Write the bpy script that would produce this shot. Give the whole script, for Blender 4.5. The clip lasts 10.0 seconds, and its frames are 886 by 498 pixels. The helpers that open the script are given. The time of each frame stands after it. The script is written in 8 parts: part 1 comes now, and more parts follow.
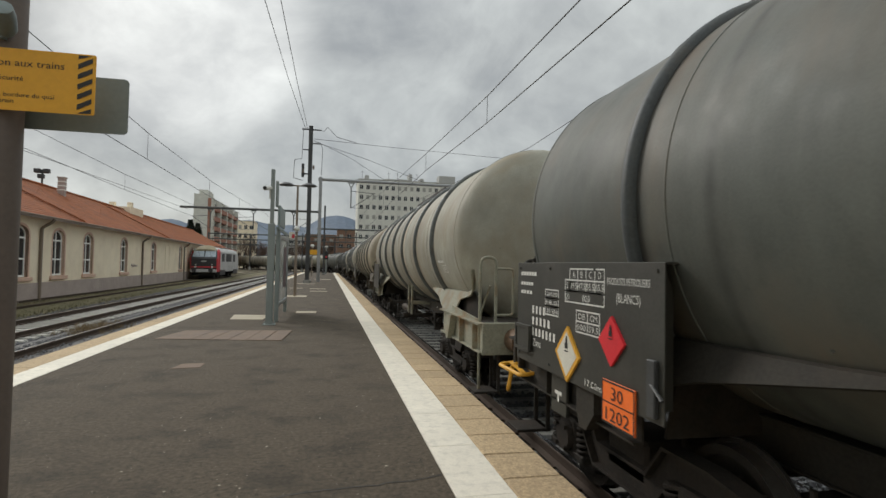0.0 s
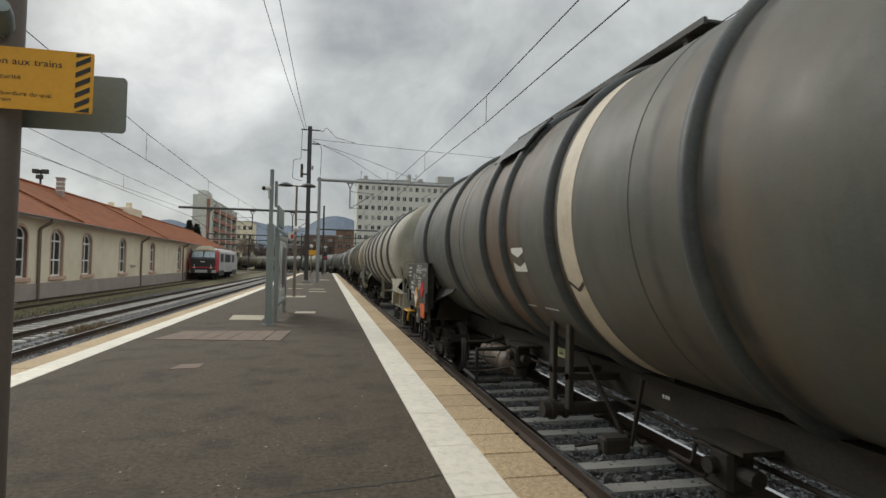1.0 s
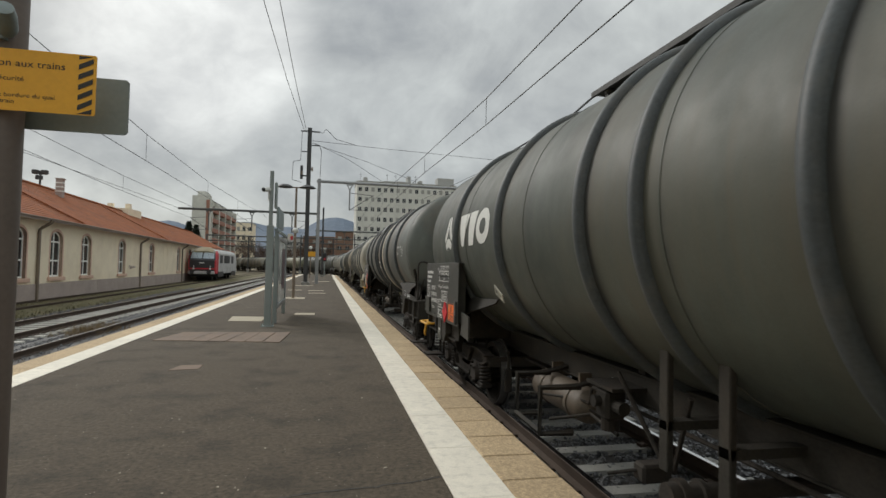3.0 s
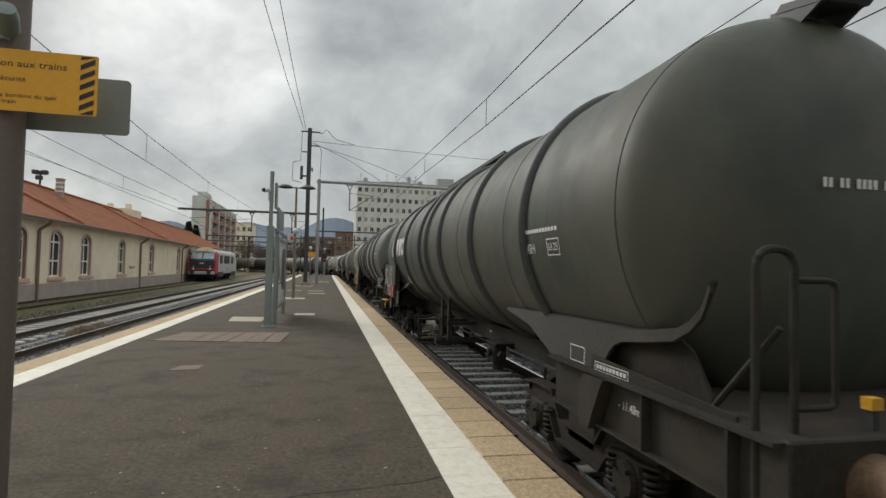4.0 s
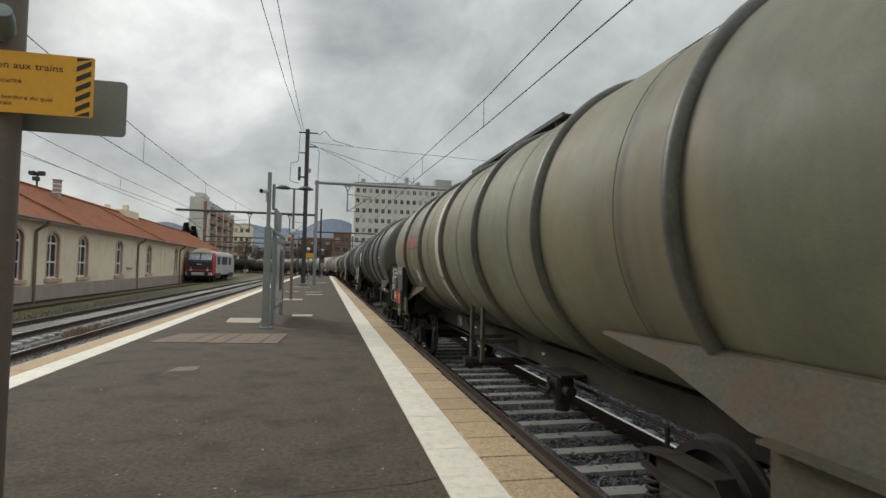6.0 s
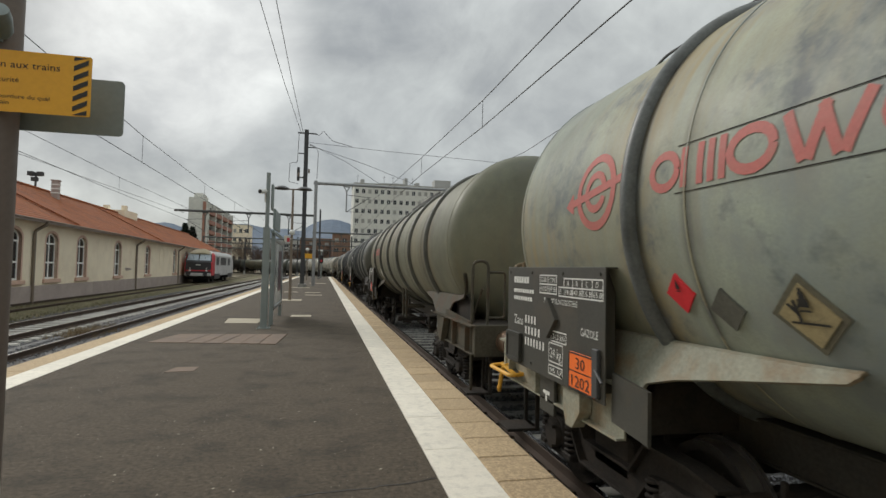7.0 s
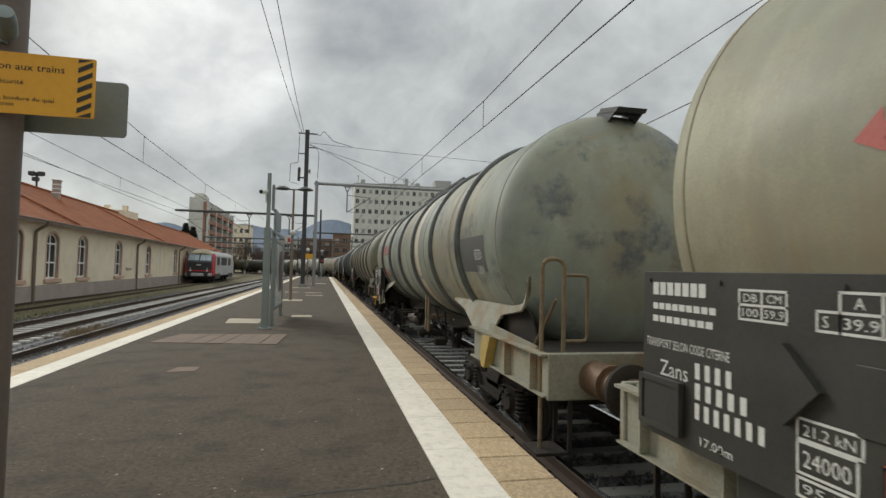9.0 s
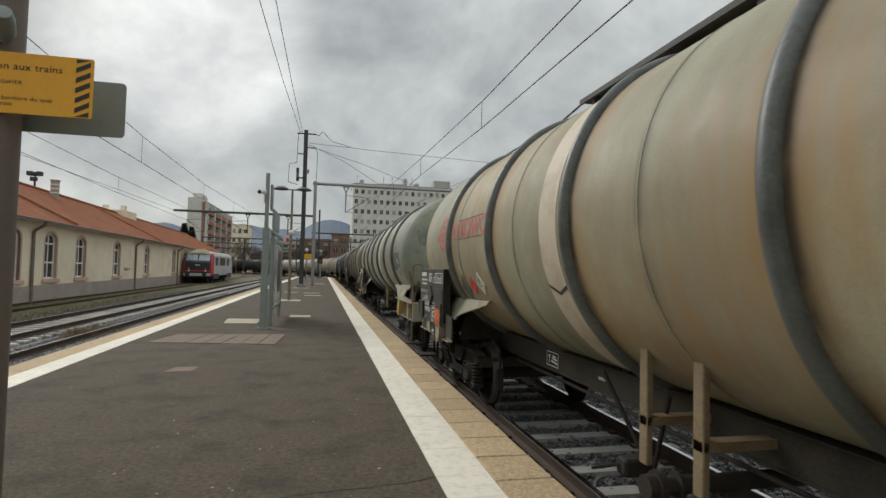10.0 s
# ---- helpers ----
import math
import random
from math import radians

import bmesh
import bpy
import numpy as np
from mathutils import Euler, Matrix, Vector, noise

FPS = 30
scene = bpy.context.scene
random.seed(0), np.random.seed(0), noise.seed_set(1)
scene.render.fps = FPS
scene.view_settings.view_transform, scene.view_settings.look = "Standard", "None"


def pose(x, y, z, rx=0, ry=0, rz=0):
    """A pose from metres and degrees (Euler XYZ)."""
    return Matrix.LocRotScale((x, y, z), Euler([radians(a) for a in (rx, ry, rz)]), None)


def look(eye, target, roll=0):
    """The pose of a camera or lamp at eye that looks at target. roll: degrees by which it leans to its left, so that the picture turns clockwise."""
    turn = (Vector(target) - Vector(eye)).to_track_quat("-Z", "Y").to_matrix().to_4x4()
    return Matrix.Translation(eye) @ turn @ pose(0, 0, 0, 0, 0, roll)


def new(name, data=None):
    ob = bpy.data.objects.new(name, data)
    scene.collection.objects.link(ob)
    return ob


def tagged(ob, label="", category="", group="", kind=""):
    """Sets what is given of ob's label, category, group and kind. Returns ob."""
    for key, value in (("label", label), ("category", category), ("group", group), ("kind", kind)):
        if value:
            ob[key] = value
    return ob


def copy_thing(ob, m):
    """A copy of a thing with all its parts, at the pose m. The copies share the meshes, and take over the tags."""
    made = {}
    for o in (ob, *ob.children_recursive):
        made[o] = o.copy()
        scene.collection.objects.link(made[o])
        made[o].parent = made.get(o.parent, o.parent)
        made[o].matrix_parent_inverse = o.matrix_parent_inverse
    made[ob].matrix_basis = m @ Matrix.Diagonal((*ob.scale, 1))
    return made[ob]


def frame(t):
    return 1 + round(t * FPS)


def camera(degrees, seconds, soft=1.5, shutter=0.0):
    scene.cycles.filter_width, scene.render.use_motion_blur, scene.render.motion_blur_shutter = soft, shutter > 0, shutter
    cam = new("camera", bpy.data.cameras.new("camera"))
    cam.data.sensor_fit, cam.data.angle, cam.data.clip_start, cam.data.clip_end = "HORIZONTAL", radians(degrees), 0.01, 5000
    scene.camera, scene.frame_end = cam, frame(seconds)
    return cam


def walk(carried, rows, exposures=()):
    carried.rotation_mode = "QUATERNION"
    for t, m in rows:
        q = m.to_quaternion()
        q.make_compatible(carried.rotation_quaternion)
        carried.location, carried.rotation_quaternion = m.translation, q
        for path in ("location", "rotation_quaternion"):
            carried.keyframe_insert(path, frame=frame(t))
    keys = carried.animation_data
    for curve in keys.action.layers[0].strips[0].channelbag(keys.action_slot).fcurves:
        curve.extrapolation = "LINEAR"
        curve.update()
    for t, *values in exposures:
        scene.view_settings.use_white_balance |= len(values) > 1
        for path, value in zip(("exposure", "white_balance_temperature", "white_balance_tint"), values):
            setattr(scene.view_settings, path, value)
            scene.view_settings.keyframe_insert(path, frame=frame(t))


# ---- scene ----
# camera, carried by hand on the platform, almost still
import functools

DURATION = 10.0
PATH = [
    (0.0, 0.0090, 0.0123, 1.5023, 91.787, -1.165, -11.918),
    (0.5, 0.0094, 0.0165, 1.4968, 91.820, -1.107, -11.953),
    (1.0, 0.0086, 0.0214, 1.4958, 91.823, -1.100, -12.013),
    (1.5, 0.0110, 0.0230, 1.4928, 91.861, -1.141, -12.065),
    (2.0, 0.0068, 0.0273, 1.4958, 91.865, -1.114, -12.134),
    (2.5, 0.0044, 0.0187, 1.4976, 91.947, -1.215, -12.094),
    (4.0, -0.0031, 0.0066, 1.4973, 92.066, -1.316, -12.103),
    (4.5, -0.0017, 0.0051, 1.4990, 92.054, -1.266, -12.166),
    (5.0, -0.0013, 0.0047, 1.4981, 92.142, -1.329, -12.237),
    (5.5, 0.0000, -0.0000, 1.5000, 92.152, -1.299, -12.274),
    (7.0, 0.0101, -0.0002, 1.4936, 92.233, -1.267, -12.401),
    (7.5, 0.0084, 0.0009, 1.4973, 92.263, -1.318, -12.495),
    (8.0, 0.0037, -0.0049, 1.4953, 92.260, -1.300, -12.487),
    (8.5, -0.0044, -0.0161, 1.4905, 92.257, -1.321, -12.360),
    (9.0, 0.0023, -0.0140, 1.4969, 92.260, -1.327, -12.358),
    (9.5, 0.0062, -0.0240, 1.4961, 92.255, -1.303, -12.413),
    (10.0, 0.0097, -0.0272, 1.4938, 92.299, -1.367, -12.486),
]
cam = camera(78.18, DURATION, soft=1.5, shutter=0.06)
walk(cam, [(t, pose(*p)) for t, *p in PATH], [(0.0, 0.14), (8.2, 0.14), (8.5, 0.02), (8.8, 0.14), (10.0, 0.14)])

# ---- plan, in metres: y runs along the tracks, z = 0 is the platform's top ----
AXIS = 3.30          # axis of the track beside the platform
RAIL = -0.50         # top of the rails
SPEED = 7.305        # of the train
LENGTH = 17.0        # of a wagon over its buffers
START = 5.14         # front edge of the first wagon's board at 0 s
BEND_Y, BEND_R = 78.0, 185.0   # where the track turns to the left, and its radius


def track_point(s):
    """The place and heading (degrees) on the train's track, s metres along it."""
    if s <= BEND_Y:
        return AXIS, s, 0.0
    a = (s - BEND_Y) / BEND_R
    return AXIS - BEND_R * (1 - math.cos(a)), BEND_Y + BEND_R * math.sin(a), math.degrees(a)


# ---- light: an overcast winter day, the sun a bright place behind thin cloud ----
SUN_DIR = Vector((-0.50, 0.68, 0.54)).normalized()
SUN_EL = math.asin(SUN_DIR.z)
SUN_AZ = math.atan2(SUN_DIR.x, SUN_DIR.y)


def make_world():
    world = bpy.data.worlds.new("sky")
    scene.world = world
    world.use_nodes = True
    nt = world.node_tree
    nt.nodes.clear()
    N, L = nt.nodes.new, nt.links.new
    out, bg = N("ShaderNodeOutputWorld"), N("ShaderNodeBackground")
    sky = N("ShaderNodeTexSky")
    sky.sky_type, sky.sun_disc = "NISHITA", False
    sky.sun_elevation, sky.sun_rotation = SUN_EL, SUN_AZ
    co = N("ShaderNodeTexCoord")
    sep = N("ShaderNodeSeparateXYZ")
    L(co.outputs["Generated"], sep.inputs[0])
    # clouds lie on a flat layer: the direction is thrown onto a plane overhead
    zz = N("ShaderNodeMath"); zz.operation = "MAXIMUM"; zz.inputs[1].default_value = 0.0
    L(sep.outputs["Z"], zz.inputs[0])
    za = N("ShaderNodeMath"); za.operation = "ADD"; za.inputs[1].default_value = 0.95
    L(zz.outputs[0], za.inputs[0])
    dx = N("ShaderNodeMath"); dx.operation = "DIVIDE"
    dy = N("ShaderNodeMath"); dy.operation = "DIVIDE"
    L(sep.outputs["X"], dx.inputs[0]); L(za.outputs[0], dx.inputs[1])
    L(sep.outputs["Y"], dy.inputs[0]); L(za.outputs[0], dy.inputs[1])
    com = N("ShaderNodeCombineXYZ")
    L(dx.outputs[0], com.inputs[0]); L(dy.outputs[0], com.inputs[1])
    mapn = N("ShaderNodeMapping")
    mapn.inputs["Location"].default_value = (3.1, 0.4, 0.0)
    mapn.inputs["Scale"].default_value = (1.0, 1.15, 1.0)
    L(com.outputs[0], mapn.inputs[0])
    big = N("ShaderNodeTexNoise")
    big.inputs["Scale"].default_value, big.inputs["Detail"].default_value = 4.4, 12.0
    big.inputs["Roughness"].default_value, big.inputs["Distortion"].default_value = 0.56, 0.5
    L(mapn.outputs[0], big.inputs["Vector"])
    ramp = N("ShaderNodeValToRGB")
    el = ramp.color_ramp.elements
    el[0].position, el[0].color = 0.385, (0.335, 0.352, 0.356, 1)
    el[1].position, el[1].color = 0.63, (0.56, 0.585, 0.57, 1)
    mid = el.new(0.485); mid.color = (0.425, 0.443, 0.438, 1)
    small = N("ShaderNodeTexNoise")
    small.inputs["Scale"].default_value, small.inputs["Detail"].default_value = 15.0, 8.0
    small.inputs["Roughness"].default_value, small.inputs["Distortion"].default_value = 0.55, 0.4
    L(mapn.outputs[0], small.inputs["Vector"])
    both = N("ShaderNodeMix"); both.data_type = "FLOAT"
    both.inputs["Factor"].default_value = 0.27
    L(big.outputs["Fac"], both.inputs["A"]); L(small.outputs["Fac"], both.inputs["B"])
    L(both.outputs["Result"], ramp.inputs[0])
    # the glow of the veiled sun
    dot = N("ShaderNodeVectorMath"); dot.operation = "DOT_PRODUCT"
    dot.inputs[1].default_value = GLOW_DIR
    L(co.outputs["Generated"], dot.inputs[0])
    mr = N("ShaderNodeMapRange"); mr.interpolation_type = "SMOOTHERSTEP"
    mr.inputs["From Min"].default_value, mr.inputs["From Max"].default_value = 0.974, 0.997
    mr.inputs["To Min"].default_value, mr.inputs["To Max"].default_value = 0.0, 1.0
    L(dot.outputs["Value"], mr.inputs[0])
    gl = N("ShaderNodeMath"); gl.operation = "MULTIPLY"
    L(mr.outputs[0], gl.inputs[0]); L(both.outputs["Result"], gl.inputs[1])
    add = N("ShaderNodeMix"); add.data_type = "RGBA"; add.blend_type = "ADD"
    add.inputs["Factor"].default_value = 1.0
    glc = N("ShaderNodeMix"); glc.data_type = "RGBA"
    glc.inputs["A"].default_value, glc.inputs["B"].default_value = (0, 0, 0, 1), (0.60, 0.59, 0.56, 1)
    L(gl.outputs[0], glc.inputs["Factor"])
    L(ramp.outputs[0], add.inputs["A"]); L(glc.outputs["Result"], add.inputs["B"])
    # a little of the clear sky shows through
    skm = N("ShaderNodeMix"); skm.data_type = "RGBA"; skm.blend_type = "MULTIPLY"
    skm.inputs["Factor"].default_value = 1.0
    skm.inputs["B"].default_value = (0.10, 0.10, 0.10, 1)
    L(sky.outputs[0], skm.inputs["A"])
    mix = N("ShaderNodeMix"); mix.data_type = "RGBA"
    mix.inputs["Factor"].default_value = 0.92
    L(skm.outputs["Result"], mix.inputs["A"]); L(add.outputs["Result"], mix.inputs["B"])
    # an overcast sky is brighter overhead than at the horizon
    zen = N("ShaderNodeMapRange"); zen.interpolation_type = "SMOOTHSTEP"
    zen.inputs["From Min"].default_value, zen.inputs["From Max"].default_value = 0.35, 0.90
    zen.inputs["To Min"].default_value, zen.inputs["To Max"].default_value = 1.0, 2.1
    L(sep.outputs["Z"], zen.inputs[0])
    zs = N("ShaderNodeVectorMath"); zs.operation = "SCALE"
    L(mix.outputs["Result"], zs.inputs[0]); L(zen.outputs[0], zs.inputs["Scale"])
    L(zs.outputs[0], bg.inputs["Color"])
    bg.inputs["Strength"].default_value = 1.0
    L(bg.outputs[0], out.inputs[0])


GLOW_DIR = (-0.221, 0.904, 0.367)
make_world()
sun_data = bpy.data.lights.new("sun", "SUN")
sun_data.energy, sun_data.angle, sun_data.color = 1.5, radians(20), (1.0, 0.96, 0.90)
sun = new("sun", sun_data)
sun.matrix_basis = look(SUN_DIR * 100, (0, 0, 0))

# ---- materials ----


def material(name, color, rough=0.7, metal=0.0, var=0.25, scale=4.0, fine=60.0, bump=0.15, bump_scale=80.0,
             tint=None, tint_scale=1.2, tint_amount=0.0, stretch=(1, 1, 1), rand=0.0, bump_dist=0.01, spec=0.5):
    """A worn surface: broad and fine variation of one colour, stains of a second, fine relief. In metres of the object."""
    m = bpy.data.materials.new(name)
    m.use_nodes = True
    nt = m.node_tree
    N, L = nt.nodes.new, nt.links.new
    b = nt.nodes["Principled BSDF"]
    b.inputs["Metallic"].default_value = metal
    b.inputs["Specular IOR Level"].default_value = spec
    co = N("ShaderNodeTexCoord")
    mp = N("ShaderNodeMapping")
    mp.inputs["Scale"].default_value = stretch
    L(co.outputs["Object"], mp.inputs[0])
    if rand:
        # each piece takes its grain from another place
        oi = N("ShaderNodeObjectInfo")
        off = N("ShaderNodeVectorMath"); off.operation = "SCALE"
        off.inputs[0].default_value = (37.0, 53.0, 11.0)
        L(oi.outputs["Random"], off.inputs["Scale"])
        L(off.outputs[0], mp.inputs["Location"])

    def noise_tex(sc, detail, rough_=0.6):
        n = N("ShaderNodeTexNoise")
        n.inputs["Scale"].default_value, n.inputs["Detail"].default_value = sc, detail
        n.inputs["Roughness"].default_value = rough_
        L(mp.outputs[0], n.inputs["Vector"])
        return n
    n1, n2 = noise_tex(scale, 5), noise_tex(fine, 3)
    mixn = N("ShaderNodeMath"); mixn.operation = "ADD"
    L(n1.outputs["Fac"], mixn.inputs[0]); L(n2.outputs["Fac"], mixn.inputs[1])
    mr = N("ShaderNodeMapRange")
    mr.inputs["From Min"].default_value, mr.inputs["From Max"].default_value = 0.6, 1.4
    mr.inputs["To Min"].default_value, mr.inputs["To Max"].default_value = 1 - var, 1 + var
    L(mixn.outputs[0], mr.inputs[0])
    value = mr.outputs[0]
    if rand:
        r2 = N("ShaderNodeMapRange")
        r2.inputs["To Min"].default_value, r2.inputs["To Max"].default_value = 1 - rand, 1 + rand
        L(oi.outputs["Random"], r2.inputs[0])
        mu = N("ShaderNodeMath"); mu.operation = "MULTIPLY"
        L(value, mu.inputs[0]); L(r2.outputs[0], mu.inputs[1])
        value = mu.outputs[0]
    base = N("ShaderNodeVectorMath"); base.operation = "SCALE"
    base.inputs[0].default_value = color[:3]
    L(value, base.inputs["Scale"])
    col = base.outputs[0]
    if tint is not None:
        n3 = noise_tex(tint_scale, 6, 0.65)
        cr = N("ShaderNodeMapRange")
        cr.inputs["From Min"].default_value, cr.inputs["From Max"].default_value = 0.48, 0.72
        cr.inputs["To Max"].default_value = tint_amount
        L(n3.outputs["Fac"], cr.inputs[0])
        mx = N("ShaderNodeMix"); mx.data_type = "RGBA"
        mx.inputs["B"].default_value = (*tint[:3], 1)
        L(cr.outputs[0], mx.inputs["Factor"]); L(col, mx.inputs["A"])
        col = mx.outputs["Result"]
    L(col, b.inputs["Base Color"])
    rr = N("ShaderNodeMapRange")
    rr.inputs["To Min"].default_value, rr.inputs["To Max"].default_value = max(0.03, rough - 0.12), min(1, rough + 0.12)
    L(n1.outputs["Fac"], rr.inputs[0]); L(rr.outputs[0], b.inputs["Roughness"])
    if bump:
        bp = N("ShaderNodeBump")
        bp.inputs["Strength"].default_value, bp.inputs["Distance"].default_value = bump, bump_dist
        n4 = noise_tex(bump_scale, 4)
        L(n4.outputs["Fac"], bp.inputs["Height"]); L(bp.outputs[0], b.inputs["Normal"])
    return m


def plain(name, color, rough=0.5, metal=0.0, emit=0.0):
    m = bpy.data.materials.new(name)
    m.use_nodes = True
    b = m.node_tree.nodes["Principled BSDF"]
    b.inputs["Base Color"].default_value = (*color[:3], 1)
    b.inputs["Roughness"].default_value, b.inputs["Metallic"].default_value = rough, metal
    if emit:
        b.inputs["Emission Color"].default_value = (*color[:3], 1)
        b.inputs["Emission Strength"].default_value = emit
    return m


ASPHALT = material("asphalt", (0.086, 0.068, 0.048), 0.93, var=0.95, scale=26.0, fine=170, bump=0.9, bump_scale=230, bump_dist=0.006,
                   tint=(0.036, 0.030, 0.023), tint_scale=1.7, tint_amount=0.85, spec=0.3)
WHITE_LINE = material("white_line_paint", (0.70, 0.68, 0.62), 0.8, var=0.12, scale=3, fine=90, bump=0.2, bump_scale=200,
                      tint=(0.30, 0.29, 0.26), tint_scale=5, tint_amount=0.5)
TACTILE = material("warm_stone", (0.45, 0.335, 0.20), 0.92, var=0.6, scale=45, fine=150, bump=0.7, bump_scale=160, bump_dist=0.006,
                   tint=(0.26, 0.19, 0.115), tint_scale=22, tint_amount=0.6, rand=0.10)
CONCRETE = material("concrete", (0.30, 0.295, 0.27), 0.9, var=0.25, scale=3, fine=70, bump=0.3, tint=(0.16, 0.15, 0.13), tint_scale=2, tint_amount=0.6, rand=0.15)
# darker ballast for the train's track
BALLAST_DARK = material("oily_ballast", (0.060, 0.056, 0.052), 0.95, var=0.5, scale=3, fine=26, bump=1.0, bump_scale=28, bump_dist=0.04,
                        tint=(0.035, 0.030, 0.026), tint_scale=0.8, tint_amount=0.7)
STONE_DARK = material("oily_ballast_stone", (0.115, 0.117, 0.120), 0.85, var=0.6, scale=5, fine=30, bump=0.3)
BALLAST = material("ballast", (0.16, 0.155, 0.15), 0.95, var=0.5, scale=3, fine=26, bump=1.0, bump_scale=28, bump_dist=0.04,
                   tint=(0.09, 0.07, 0.055), tint_scale=0.8, tint_amount=0.7)
STONE = material("ballast_stone", (0.17, 0.17, 0.175), 0.9, var=0.5, scale=5, fine=30, bump=0.3)
EARTH = material("earth", (0.15, 0.12, 0.075), 0.95, var=0.5, scale=0.5, fine=9, bump=0.8, bump_scale=12, bump_dist=0.05,
                 tint=(0.06, 0.075, 0.03), tint_scale=0.25, tint_amount=0.9)
GRASS = material("grass", (0.125, 0.112, 0.055), 0.95, var=0.5, scale=1.5, fine=30, bump=0.8, bump_scale=40, bump_dist=0.03,
                 tint=(0.17, 0.135, 0.075), tint_scale=0.9, tint_amount=0.8)
SLEEPER_PALE = material("pale_concrete_sleeper", (0.44, 0.425, 0.385), 0.9, var=0.25, scale=3, fine=70, bump=0.3, tint=(0.26, 0.24, 0.21), tint_scale=2, tint_amount=0.6, rand=0.15)
# the windscreen's base colour holds the sky it mirrors
SCREEN = material("bluish_windscreen", (0.36, 0.42, 0.46), 0.2, var=0.3, scale=1, fine=6, bump=0)
# pale tone of the case glass imitates a bright reflection
CASE_GLASS = material("pale_notice_glass", (0.48, 0.52, 0.52), 0.18, var=0.15, scale=1.5, fine=20, bump=0)
POSTER = material("dark_purple_poster", (0.10, 0.06, 0.075), 0.5, var=0.3, scale=3, fine=20, bump=0)
RAIL_SIDE = material("rusty_rail", (0.075, 0.052, 0.038), 0.8, metal=0.2, var=0.3, scale=6, fine=60)
RAIL_TOP = material("polished_rail", (0.62, 0.62, 0.62), 0.22, metal=1.0, var=0.1, scale=5, fine=50, bump=0.03)
STEEL = material("galvanised_steel", (0.33, 0.34, 0.34), 0.5, metal=0.6, var=0.2, scale=5, fine=60, bump=0.05)
DARK_STEEL = material("dark_painted_steel", (0.045, 0.047, 0.048), 0.55, var=0.3, scale=5, fine=50, bump=0.1)
POLE_PAINT = material("dark_green_grey_paint", (0.07, 0.075, 0.07), 0.6, var=0.25, scale=3, fine=40, bump=0.1)
GREY_POST = material("grey_green_paint", (0.22, 0.25, 0.24), 0.5, var=0.15, scale=3, fine=40, bump=0.05)
YELLOW_SIGN = material("yellow_sign", (0.72, 0.36, 0.02), 0.45, var=0.08, scale=3, fine=40, bump=0.03)
BLACK = plain("black_paint", (0.015, 0.015, 0.015), 0.5)
WHITE = plain("white_paint", (0.66, 0.66, 0.62), 0.6)
RENDER_WALL = material("cream_render", (0.86, 0.76, 0.58), 0.9, var=0.12, scale=0.6, fine=14, bump=0.3, bump_scale=40,
                       tint=(0.66, 0.55, 0.40), tint_scale=0.5, tint_amount=0.6)
PLINTH = material("grey_plinth", (0.40, 0.335, 0.30), 0.9, var=0.25, scale=1, fine=20, bump=0.3)
PINK_STONE = material("pink_window_stone", (0.62, 0.42, 0.32), 0.85, var=0.2, scale=2, fine=30)
ROOF_TILE = material("red_clay_tile", (0.290, 0.100, 0.042), 0.85, var=0.45, scale=1.2, fine=12, bump=0.4, bump_scale=14, bump_dist=0.03,
                     tint=(0.12, 0.06, 0.045), tint_scale=0.7, tint_amount=0.6, spec=0.15)
GLASS = material("window_glass", (0.03, 0.035, 0.04), 0.12, var=0.4, scale=0.6, fine=3, bump=0.0)
WHITE_SLAB = material("white_painted_slab", (0.73, 0.68, 0.575), 0.8, var=0.14, scale=3, fine=90, bump=0.25, bump_scale=200, bump_dist=0.004,
                      tint=(0.30, 0.28, 0.25), tint_scale=11, tint_amount=0.38, rand=0.05)
RED_SLAB = material("reddish_cover_slab", (0.172, 0.122, 0.088), 0.9, var=0.3, scale=4, fine=60, bump=0.3, tint=(0.10, 0.085, 0.075), tint_scale=3, tint_amount=0.7)
PALE_SLAB = material("pale_concrete_patch", (0.42, 0.37, 0.28), 0.9, var=0.2, scale=3, fine=60, bump=0.3)
WEED = material("dry_weed", (0.17, 0.12, 0.06), 0.95, var=0.4, scale=8, fine=60, bump=0)
WINDOW_WHITE = material("white_window_frame", (0.82, 0.82, 0.78), 0.6, var=0.1, scale=3, fine=30, bump=0)
WALL_WHITE = material("off_white_facade", (0.66, 0.66, 0.60), 0.85, var=0.10, scale=0.15, fine=1.5, bump=0, tint=(0.42, 0.42, 0.39), tint_scale=0.2, tint_amount=0.5)
WALL_GREY = material("light_grey_facade", (0.40, 0.40, 0.38), 0.85, var=0.12, scale=0.2, fine=2, bump=0)
WALL_BRICK = material("brown_brick_facade", (0.20, 0.12, 0.085), 0.9, var=0.2, scale=0.3, fine=4, bump=0)
WALL_ORANGE = material("orange_brick_facade", (0.50, 0.24, 0.13), 0.85, var=0.15, scale=0.3, fine=4, bump=0)
WALL_RED = material("red_panel_facade", (0.34, 0.17, 0.12), 0.85, var=0.2, scale=0.3, fine=3, bump=0)
BLIND = material("pale_blind", (0.33, 0.33, 0.30), 0.8, var=0.2, scale=0.5, fine=3, bump=0)
# the blue haze of the distance is mixed into the hills' colour
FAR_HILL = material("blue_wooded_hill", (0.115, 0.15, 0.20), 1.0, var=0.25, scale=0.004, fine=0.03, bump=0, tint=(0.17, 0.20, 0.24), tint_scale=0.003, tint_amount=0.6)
BRANCH = material("bare_winter_twigs", (0.125, 0.080, 0.056), 0.95, var=0.4, scale=0.5, fine=5, bump=0)
